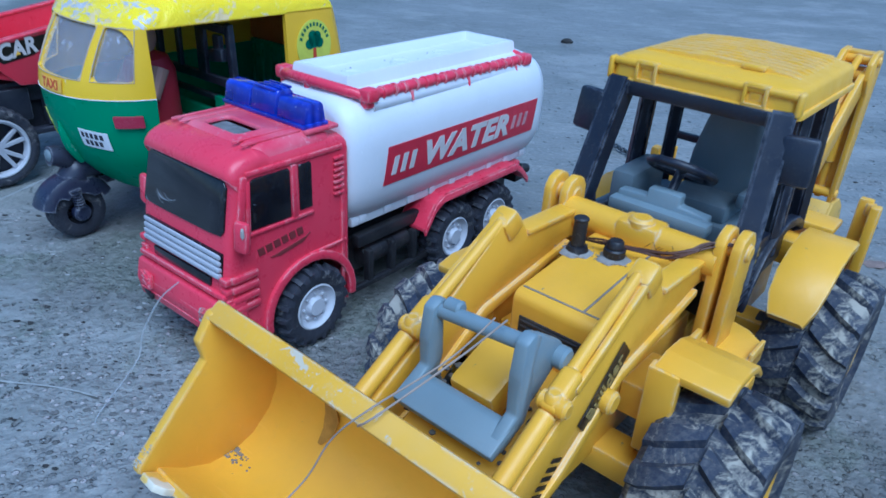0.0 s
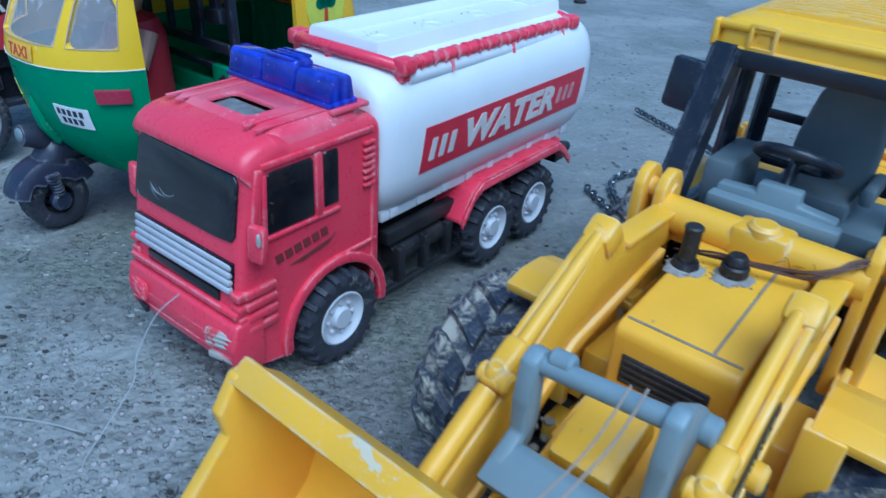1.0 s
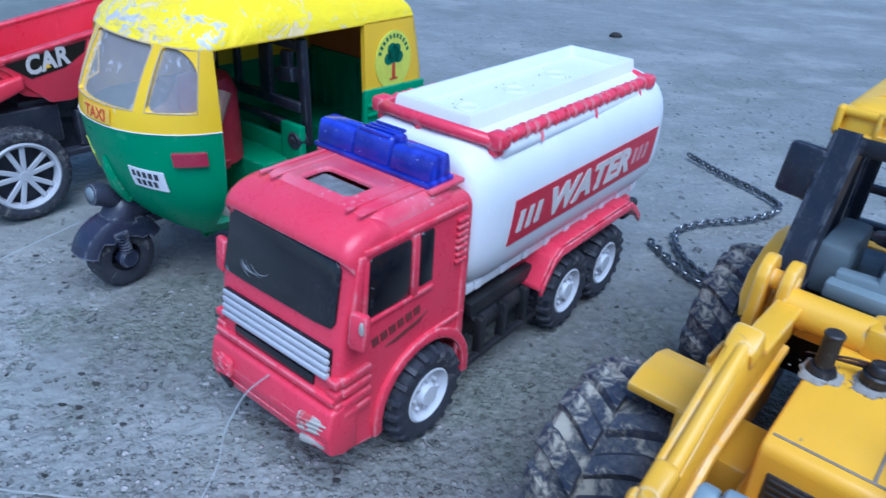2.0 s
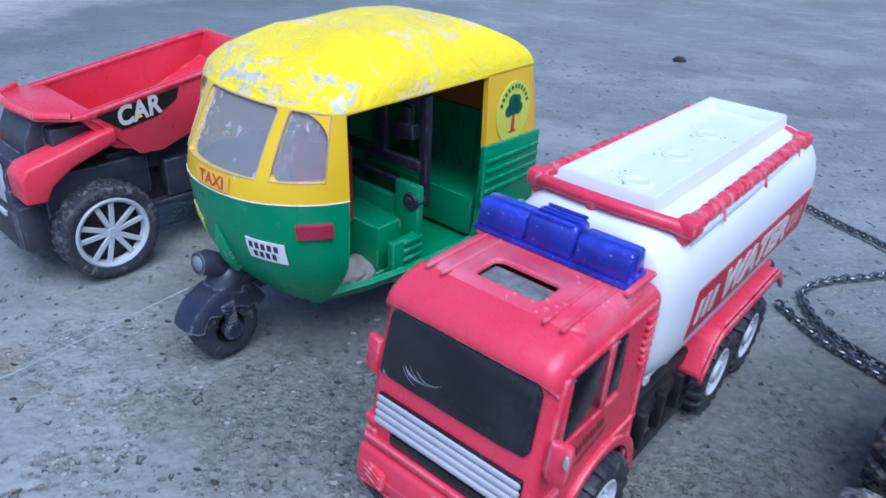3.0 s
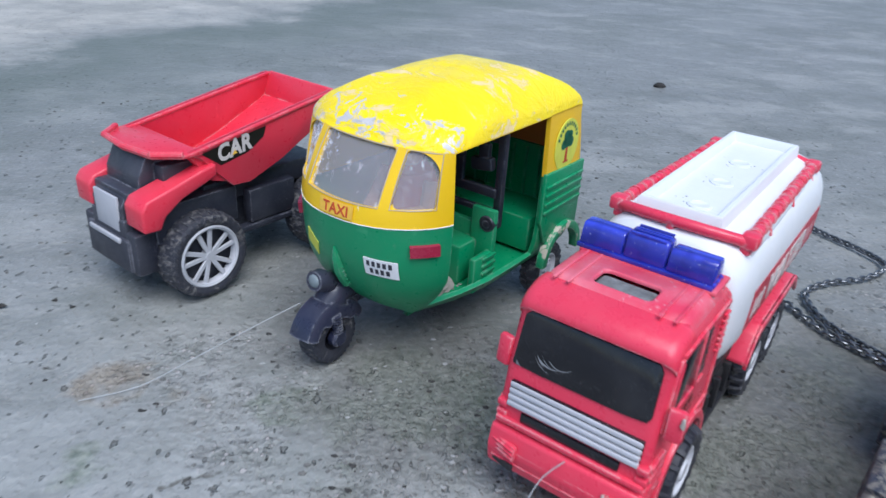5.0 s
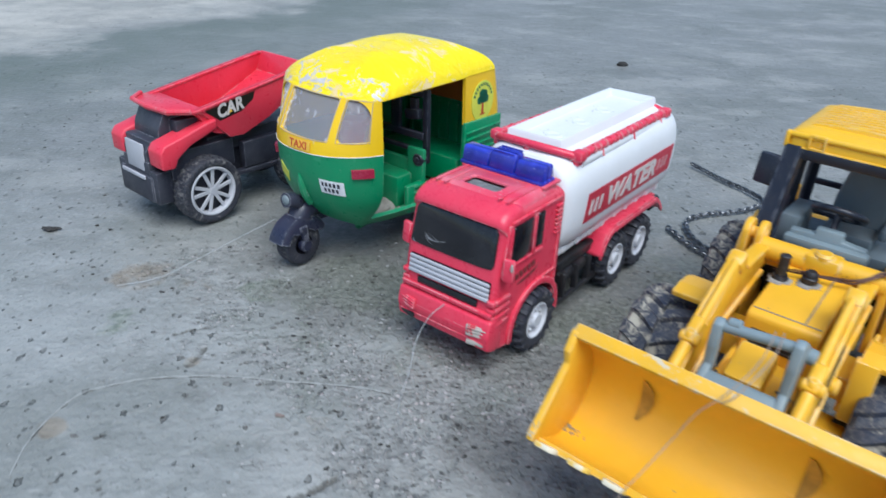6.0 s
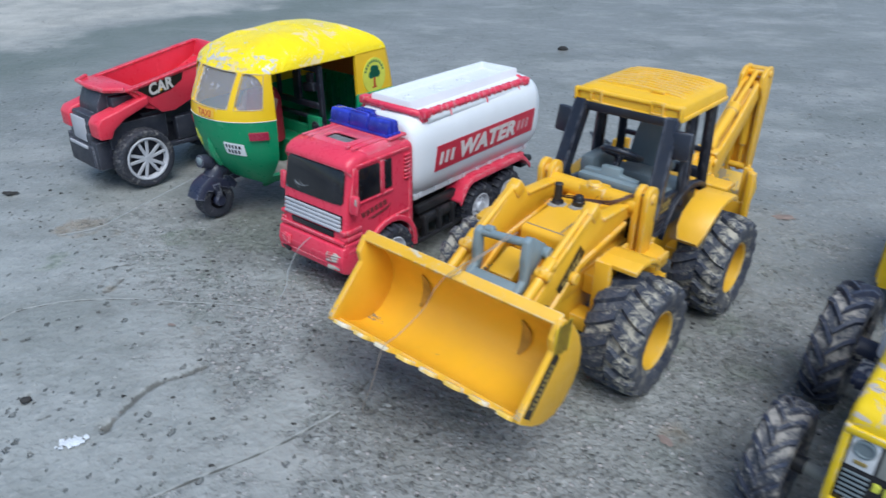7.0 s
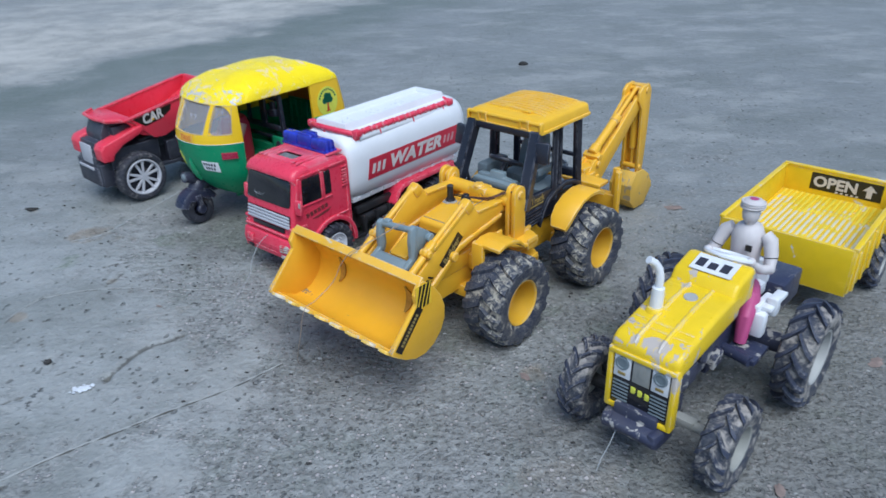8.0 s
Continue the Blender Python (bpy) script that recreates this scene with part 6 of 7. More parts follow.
        rows = [outline(z) for z in (7.02, 7.6, 8.25, 8.88)]
        loop = [(x, y, 7.02) for x, y in low] + [(*rows[k][idx[-1]], (7.6, 8.25)[k - 1]) for k in (1, 2)] + [(x, y, 8.88) for x, y in high[::-1]] + [(*rows[k][idx[0]], (7.6, 8.25)[k - 1]) for k in (2, 1)]
        part("pane_rim", Geo().tube(loop, 0.022, 6, closed=True), "pane_edge", p)
        # rounded corners of the opening
        ya, yb = (low[0][1] / half(7.02), low[-1][1] / half(7.02))
        for fy, dy in ((ya, -1), (yb, 1)):
            for z0, dz in ((7.02, 1), (8.88, -1)):
                rr = 0.75 if z0 > 8 and abs(fy) > 0.9 else 0.16
                cn = [(0.0, 0.0)] + [(rr * (1 - math.sin(a)), rr * (1 - math.cos(a))) for a in [radians(15 * i) for i in range(7)]]
                g = Geo()
                rings = [[(front(fy * half(z0 + dz * b) + dy * a, z0 + dz * b) - o, fy * half(z0 + dz * b) + dy * a, z0 + dz * b) for a, b in cn] for o in (-0.012, 0.16)]
                part("pane_corner", g.loft(rings), "rick_yellow", p)
    # roof
    base = outline(9.1)
    cx = -0.6
    rings = [[(x, y, z) for x, y in outline(z)] for z in (8.90, 8.96)]
    for s in (1.0, 0.994, 0.982, 0.962, 0.93, 0.88, 0.81, 0.72, 0.6, 0.46, 0.3, 0.14, 0.02):
        ring = []
        for x, y in base:
            px, py = cx + (x - cx) * s, y * s
            rise = (1 - s ** 2.6) ** 0.62
            d = (px - cx)
            fall = 1 - (0.30 * (d / 5.6) ** 2 if d > 0 else 0.22 * (d / 5.5) ** 2)
            dent = (0.13 * noise.noise(Vector((px * 0.55, py * 0.6, 2.0))) + 0.07 * noise.noise(Vector((px * 1.5, py * 1.2, 7.0)))) * rise
            ring.append((px, py, 9.02 + 1.62 * rise * fall + dent))
        rings.append(ring)
    g = Geo().loft(rings, cap=False)
    g.add(rings[-1], [tuple(range(len(base)))])
    roof = part("roof", g, "rick_roof", t, "yellow roof with peeled and faded patches", sharp=60)
    # floor and inside
    g = Geo()
    pts = [(x * 0.93, y * 0.92) for x, y in outline(2.4)]
    g.prism(pts, 2.2, 2.45, 0, axis='z')
    part("floor", g, "rick_green", t, "dusty green floor")
    g = Geo()
    g.lump((2.1, 1.45, 2.45), 0.85, 31, (1.1, 0.95, 0.5), 0.6, 3)
    for k in range(90):
        g.lump((2.1 + random.uniform(-0.9, 0.8), 1.4 + random.uniform(-1.0, 0.8), 2.47), random.uniform(0.03, 0.09), k, (1.3, 1.3, 0.5), sub=1)
    g.v = [(x, y, max(2.40, z)) for x, y, z in g.v]
    part("dust_layer", g, "floor_dust", t, "grey dust on the floor")
    g = Geo().box((0.85, 0.4, 3.3), (1.3, 3.4, 1.7), 0.12).box((0.25, 2.35, 4.0), (0.3, 1.1, 3.1), 0.08).box((0.1, -0.2, 3.6), (0.3, 5.4, 2.4), 0.08)
    for i in range(4):
        g.box((0.6, 2.92, 2.75 + 0.32 * i), (0.9, 0.14, 0.14), 0.04)
    g.box((0.9, 2.75, 3.1), (1.3, 0.3, 1.5), 0.08)
    part("driver_bench", g, "rick_green", t, "green driver bench and partition")
    g = Geo().box((-4.0, 0, 3.4), (2.6, 5.6, 1.6), 0.15).box((-5.3, 0, 5.15), (0.5, 5.6, 3.1), 0.15)
    bench = part("passenger_bench", g, "rick_green", t, "green ribbed passenger bench")
    for i in range(8):
        part("backrest_rib", Geo().box((-5.0, -2.4 + 0.68 * i, 5.15), (0.16, 0.12, 2.7), 0.04), "rick_green", bench)
    part("rear_lining", Geo().box((-5.2, 0, 7.72), (0.3, 5.4, 2.06), 0.1).box((-3.9, 0, 8.85), (2.6, 5.6, 0.2), 0.05), "rick_orange", t, "orange inner rear lining")
    bars = part("partition", Geo().box((-0.05, 2.72, 6.65), (0.30, 0.34, 4.0), 0.06, (-2, 4, 0)), "cab_black", t, "black bar partition behind the driver bench")
    part("post", Geo().box((0.05, -2.6, 6.8), (0.3, 0.34, 3.8), 0.06), "cab_black", bars)
    for z, h in ((8.35, 0.34), (6.15, 0.40), (5.35, 0.26)):
        part("crossbar", Geo().box((0.05, 0, z), (0.24, 5.3, h), 0.06), "cab_black", bars)
    for y, w in ((0.75, 0.62), (-1.0, 0.3)):
        part("upright", Geo().box((0.05, y, 7.2), (0.22, w, 2.2), 0.05), "cab_black", bars)
    part("bracket", Geo().box((0.1, 1.95, 7.25), (0.4, 1.0, 0.55), 0.12, (8, 0, 0)).box((0.1, 2.0, 7.75), (0.26, 0.5, 0.7), 0.08), "cab_black", bars)
    part("knob", Geo().cyl((0.0, 2.55, 4.95), (0.45, 2.55, 4.95), 0.36, n=14, bev=0.06).cyl((0.4, 2.55, 4.95), (0.5, 2.55, 4.95), 0.14, n=10), "cab_black", bars)
    # ribbed rear quarter with wheel arch
    for s in (1, -1):
        g = Geo()
        w = half(4.5)
        g.prism([(-2.35, 4.3), (-2.35, 6.5), (-5.75, 6.4), (-5.75, 3.3), (-2.9, 3.2)], s * (w + 0.02) - 0.1, s * (w + 0.02) + 0.1, 0.06)
        quarter = part("rear_quarter", g, "rick_green", t)
        for i in range(4):
            part("rib", Geo().box((-4.05, s * (w + 0.14), 4.75 + 0.38 * i), (3.2, 0.12, 0.16), 0.05), "rick_green", quarter)
        arc = [(-4.4 + r * math.cos(radians(d)), 2.1 + r * math.sin(radians(d))) for r, rng in ((1.75, range(0, 181, 15)), (1.35, range(180, -1, -15))) for d in rng]
        part("wheel_arch", Geo().prism(arc, s * (w + 0.15) - 0.2, s * (w + 0.15) + 0.2, 0.05), "rick_arch", quarter, "green wheel arch rubbed beige")
    # tree sticker
    y0 = half(7.4) + 0.012
    fn = lambda u, v, w2: (u, y0 + 0.02 + w2 - 0.012 * (v - 7.4), v)
    g = Geo()
    rim = [(-3.95 + 1.0 * math.cos(2 * math.pi * i / 28), 7.42 + 1.12 * math.sin(2 * math.pi * i / 28)) for i in range(28)]
    g.add([fn(u, v, 0.02) for u, v in rim] + [fn(u, v, -0.02) for u, v in rim], [tuple(range(28))] + [(i, (i + 1) % 28, 28 + (i + 1) % 28, 28 + i) for i in range(28)])
    st = part("tree_sticker", g, "sticker_lime", part_panel, "round yellow sticker with a green tree")
    g = Geo()
    for cxx, cz, r in ((-3.95, 7.62, 0.36), (-3.68, 7.5, 0.26), (-4.22, 7.52, 0.26), (-3.85, 7.85, 0.26), (-4.1, 7.82, 0.24)):
        disc = [(cxx + r * math.cos(2 * math.pi * i / 14), cz + 0.9 * r * math.sin(2 * math.pi * i / 14)) for i in range(14)]
        g.add([fn(u, v, 0.032) for u, v in disc], [tuple(range(14))])
    part("tree_crown", g, "ink_green", st)
    g = Geo()
    for quad in ([(-3.87, 7.45), (-4.03, 7.45), (-4.06, 6.72), (-3.84, 6.72)], [(-3.7, 6.74), (-4.2, 6.74), (-4.15, 6.66), (-3.75, 6.66)]):
        g.add([fn(u, v, 0.03) for u, v in quad], [(0, 1, 2, 3)])
    part("tree_trunk", g, "ink_red", st)
    g = Geo()
    for i in range(11):
        a = math.pi * (0.12 + 0.76 * i / 10)
        c, s2 = math.cos(a), math.sin(a)
        quad = [(-3.95 + c * 0.74 - s2 * d + 0 * e, 7.42 + s2 * 0.84 + c * d) if e == 0 else (-3.95 + c * 0.90 - s2 * d, 7.42 + s2 * 1.0 + c * d) for d, e in ((-0.06, 0), (0.06, 0), (0.06, 1), (-0.06, 1))]
        g.add([fn(u, v, 0.03) for u, v in quad], [(0, 1, 2, 3)])
    part("lettering", g, "ink_green", st)

    # plate, lamp and signs laid on the nose
    def nose(y, z, out):
        e = 0.02
        dy = (front(y + e, z) - front(y - e, z)) / (2 * e)
        dz = (front(y, z + e) - front(y, z - e)) / (2 * e)
        n = Vector((1, -dy, -dz)).normalized()
        return tuple(Vector((front(y, z), y, z)) + n * out)
    pl = part("number_plate", sheet(Geo(), 1.20, 2.28, 4.50, 5.20, 0.03, lambda u, v, w: nose(u, v - 0.10 * (u - 1.0), 0.02 + w), 8, 4), "sticker_white", lower, "white number plate sticker")
    for r in range(2):
        for i in range(5 if r == 0 else 4):
            u0 = 1.30 + 0.175 * i + 0.09 * r
            g = sheet(Geo(), u0, u0 + 0.105, 4.90 - 0.29 * r, 5.10 - 0.29 * r, 0.02, lambda u, v, w: nose(u, v - 0.10 * (u - 1.0), 0.045 + w), 2, 2)
            part("plate_bar", g, "ink_dark", pl)
    lamp = part("side_lamp", sheet(Geo(), 0, 1, 0, 1, 0.16, lambda u, v, w: nose(2.60 + 0.62 * u, 5.36 + 0.42 * v, w), 8, 3), "lamp_red", lower, "dark red indicator lamp")
    part("side_lamp", sheet(Geo(), 0, 1, 0, 1, 0.16, lambda u, v, w: nose(-2.60 - 0.62 * u, 5.36 + 0.42 * v, w), 8, 3), "lamp_red", lower)
    tx = part("taxi_sign", sheet(Geo(), -0.62, 0.85, 6.46, 6.94, 0.03, lambda u, v, w: nose(u, v, 0.02 + w), 10, 3), "sticker_orange", upper, "orange strip sign with red word TAXI")
    g = words("TAXI", 0.36, 0.008)
    k = 1.1 / width_of(g)
    bent(g, lambda x, y, z: nose(-0.44 + x * k, 6.53 + y, 0.06 + z))
    part("lettering", g, "ink_red", tx)
    dm = [(-1.62, 5.35), (-0.95, 4.95), (-1.15, 4.35), (-1.75, 4.75)]
    st2 = part("sticker", Geo().add([nose(a, b, 0.03) for a, b in dm] + [nose(a, b, 0.0) for a, b in dm], [(0, 1, 2, 3), (0, 4, 5, 1), (1, 5, 6, 2), (2, 6, 7, 3), (3, 7, 4, 0)]), "sticker_lime", lower, "worn lime diamond sticker")
    g = Geo()
    for i in range(5):
        g.tube([nose(-0.3 + 0.5 * j / 4, 3.55 + 0.2 * i, 0.02) for j in range(5)], 0.05, 6)
    g.tube([nose(-0.05, 3.4 + 0.35 * j, 0.01) for j in range(6)], [0.16, 0.22, 0.24, 0.22, 0.16, 0.05], 8)
    part("nose_vents", g, "rick_green", lower)
    # front wheel with mudguard and lamp
    wx, wy = 5.95, -0.7
    kind = wheel_kind("front", 1.14, 0.98, 0.55, "truck_tyre", "navy", 26, 'block', 0.025, rim_truck)
    put_wheel(kind, t, wx, wy, 1.14, 0, "small black front wheel")
    g = Geo()
    rings = []
    for d in range(16, 166, 10):
        a = radians(d)
        r = 1.34
        c, sn = math.cos(a), math.sin(a)
        k = 0.64
        low = -0.52 if 50 < d < 140 else -0.22
        rings.append([(wx + (r + o) * c, wy + yy, 1.18 + (r + o) * sn) for yy, o in ((-k, low), (-k * 0.98, 0.0), (-k * 0.75, 0.2), (0, 0.3), (k * 0.75, 0.2), (k * 0.98, 0.0), (k, low), (k * 0.88, low), (k * 0.6, 0.08), (0, 0.16), (-k * 0.6, 0.08), (-k * 0.88, low))])
    g.loft(rings)
    g.tube([(wx + 0.15, wy, 2.35), (wx - 0.3, wy, 2.62), (5.6, wy, 2.85), (4.8, wy, 2.95)], [0.52, 0.66, 0.62, 0.55], 16)
    g.tube([(wx, wy + 0.5, 1.14), (wx + 0.1, wy + 0.6, 2.2)], 0.16, 8)
    g.cyl((wx, wy + 0.3, 1.14), (wx, wy + 0.72, 1.14), 0.36, n=18, bev=0.08)
    for i in range(7):
        g.cyl((wx + 0.03 + 0.02 * i, wy + 0.60, 1.45 + 0.12 * i), (wx + 0.035 + 0.02 * i, wy + 0.60, 1.51 + 0.12 * i), 0.22, n=12)
    g.box((4.4, wy, 2.2), (1.4, 0.6, 0.4), 0.1)
    guard = part("mudguard", g, "navy", t, "blue-black plastic mudguard")
    g = Geo().tube([(5.5, wy, 2.95), (5.9, wy, 3.35), (6.3, wy, 3.6), (6.6, wy, 3.65)], [0.3, 0.4, 0.42, 0.38], 14)
    part("headlamp_shell", g, "navy", guard)
    part("headlamp", Geo().sphere((6.58, wy, 3.65), 0.27, 14, (0.45, 1, 1)), "seat_grey", guard, "grey round headlamp")
    kind2 = wheel_kind("rear", 1.3, 0.85, 0.72, "truck_tyre", "rim_white", 20, 'block', 0.07, rim_truck)
    for s in (1, -1):
        put_wheel(kind2, t, -4.4, s * 2.75, 1.3)
    g = Geo().box((-1.7, 0, 1.85), (6.6, 3.4, 0.5), 0.1).cyl((-4.4, -2.6, 1.3), (-4.4, 2.6, 1.3), 0.2, n=10).box((-4.4, 0, 1.5), (1.0, 1.4, 0.8), 0.1)
    part("underframe", g, "black", t)
    # plain driver figure
    g = Geo()
    g.tube([(2.1, 0.2, 4.1), (2.2, 0.2, 5.4), (2.3, 0.2, 6.6), (2.35, 0.2, 7.2), (2.35, 0.2, 7.45)], [0.95, 1.0, 1.05, 0.85, 0.3], 14)
    for s in (1, -1):
        g.tube([(2.2, 0.2 + s * 0.5, 4.2), (3.3, 0.2 + s * 0.55, 4.2), (3.7, 0.2 + s * 0.55, 2.6)], [0.45, 0.4, 0.28], 10)
    g.slot = 1
    for s in (1, -1):
        g.tube([(2.4, 0.2 + s * 1.05, 6.9), (2.9, 0.2 + s * 1.2, 5.9), (3.9, 0.2 + s * 0.7, 5.9)], [0.34, 0.3, 0.24], 10)
    g.sphere((2.45, 0.2, 8.0), 0.62, 14, (0.95, 0.9, 1.15))
    single("toy_driver_figure", g, ["figure_red", "figure_tan"], "plain red plastic figure seated inside the rickshaw", "toy figure", stand(-17.18, -27.85, 2.0))
    return t


auto_rickshaw()


# ---------- toy dump truck ----------
def dump_truck():
    t = thing("toy_dump_truck", "red and black toy dump truck with silver spoked wheels", "toy truck", stand(-13.95, -38.2))
    R = "dump_red"
    chassis = part("chassis", Geo().box((0.6, 0, 2.9), (10.4, 2.6, 2.0), 0.12), "dusty_black", t)
    part("sub_frame", Geo().box((-1.0, 0, 4.1), (6.6, 3.4, 1.0), 0.1), "dusty_black", chassis)
    part("engine_cover", Geo().box((2.9, 0, 3.6), (4.0, 4.2, 1.6), 0.1), "dusty_black", chassis)
    for s in (1, -1):
        part("running_board", Geo().box((-0.6, s * 2.0, 2.2), (3.8, 0.5, 0.3), 0.08), "dusty_black", chassis)
        part("fuel_tank", Geo().box((-1.0, s * 1.9, 3.2), (2.6, 0.6, 1.6), 0.1), "dusty_black", chassis)
    # hopper
    g = Geo()
    top = [(3.3, 6.5), (0.0, 7.08), (-3.0, 7.6), (-4.6, 7.85)]
    low = [(2.6, 5.9), (1.2, 4.55), (-1.0, 5.2), (-4.6, 6.6)]
    for s in (1, -1):
        prof = top + [(-4.6, 7.7), (-4.3, 6.7), (-1.4, 5.2), (0.4, 4.55), (1.3, 4.6), (2.1, 5.4), (2.7, 6.1)]
        g.prism(prof, s * 2.35 - 0.12, s * 2.35 + 0.12, 0.06)
        rim = top + [(x, z - 0.16) for x, z in top[::-1]]
        g.prism(rim, s * 2.36 - 0.2, s * 2.36 + 0.2, 0.06)
    g.prism([(2.95, 6.4), (1.9, 5.2), (0.4, 4.75), (-1.4, 5.4), (-4.5, 6.85), (-4.6, 6.6), (-1.4, 5.15), (0.5, 4.5), (2.2, 5.0), (3.2, 6.3)], -2.3, 2.3, 0.05)
    g.prism([(-4.2, 6.7), (-4.6, 7.85), (-4.8, 7.85), (-4.6, 6.6)], -2.3, 2.3, 0.05)
    hop = part("hopper", g, R, t, "red tipping hopper, empty")
    shelf = [(2.7, -2.55), (3.6, -2.55), (4.55, -1.75), (4.75, 0.0), (4.55, 1.75), (3.6, 2.55), (2.7, 2.55)]
    g = Geo().prism(shelf, 6.34, 6.5, 0.05, axis='z')
    for a, b in zip(shelf[1:], shelf[2:-1]):
        g.tube([(a[0], a[1], 6.55), (b[0], b[1], 6.55)], 0.13, 8)
    part("canopy_lip", g, R, hop, "red canopy over the cab")
    # sign
    y = 2.475
    fn = lambda u, v, w: (u, y + w, v)
    prof = [(2.75, 6.36), (-0.55, 6.92), (-0.4, 6.48), (0.45, 5.96), (1.85, 5.68)]
    g = Geo().prism(prof, y - 0.01, y + 0.02, 0)
    sign = part("sign", g, "sticker_black", hop, "black sign with white word CAR")
    g = words("CAR", 0.72, 0.012, 0.0, 1.05, 0.05)
    k = 1.75 / width_of(g)
    bent(g, lambda x, yy, z: fn(1.98 - x * k, 5.83 + yy + 0.17 * x * k, 0.03 + z))
    part("lettering", g, "label_white", sign)
    part("mark", Geo().prism([(1.28, 6.0), (1.03, 6.05), (1.15, 6.22)], y + 0.03, y + 0.05, 0), "sticker_orange", sign)
    # cab and bonnet
    g = Geo().prism([(3.0, 4.6), (5.0, 4.6), (4.9, 5.5), (4.5, 6.3), (3.0, 6.35)], -1.25, 1.25, 0.1).box((4.3, 0, 4.4), (2.4, 2.7, 1.2), 0.15)
    g.box((4.75, -0.2, 5.3), (0.3, 1.9, 0.2), 0.05).box((3.4, 0, 5.6), (1.6, 3.8, 0.8), 0.1)
    part("cab", g, "dusty_black", t, "black plastic cab")
    g = Geo().prism([(4.4, 4.9), (5.45, 4.9), (5.75, 4.4), (5.7, 1.9), (5.2, 1.4), (4.4, 1.5)], -1.15, 1.15, 0.12)
    g.box((5.6, 0, 2.4), (0.7, 3.3, 1.5), 0.15)
    for s in (1, -1):
        g.box((5.3, s * 1.6, 2.5), (1.0, 0.8, 1.9), 0.15)
    part("bonnet", g, "dusty_black", t)
    part("grille", Geo().box((5.74, 0.05, 4.05), (0.14, 1.8, 1.55), 0.07), "silver", t, "plain silver grille plate")
    part("bumper_lamp", Geo().box((5.98, 0.0, 3.05), (0.12, 2.4, 0.22), 0.05), "silver", t)
    for s in (1, -1):
        arc = [(5.7, 3.75), (5.72, 4.7), (5.45, 5.05), (4.3, 5.35), (2.9, 5.75), (2.2, 5.9)]
        inn = [(2.2, 5.35), (2.9, 5.1), (3.9, 4.75), (4.7, 4.2), (4.95, 3.7)]
        g = Geo().prism(arc + inn, s * 1.35 if s > 0 else -2.55, 2.7 if s > 0 else -1.35, 0.12, seg=3)
        part("fender", g, R, t, "red front fender")
    kind = wheel_kind("dump", 1.95, 1.5, 1.40, "dump_tyre", "silver", 30, 'block', 0.05, rim_spoked)
    dark = mesh_of("rim_back", Geo().cyl((0, 0.1, 0), (0, 0.2, 0), 1.38, n=28), "dusty_black")
    for x, sp in ((3.05, 8), (-3.9, 20)):
        for s in (1, -1):
            hub = put_wheel(kind, t, x, s * 2.3, 1.95, sp, "black tyre on silver ten-spoke rim")
            part("rim_back", dark, None, hub)
    return t


dump_truck()


# ---------- toy tractor with trailer ----------
TRACTOR = stand(-13.5, 8.0, -2.0)


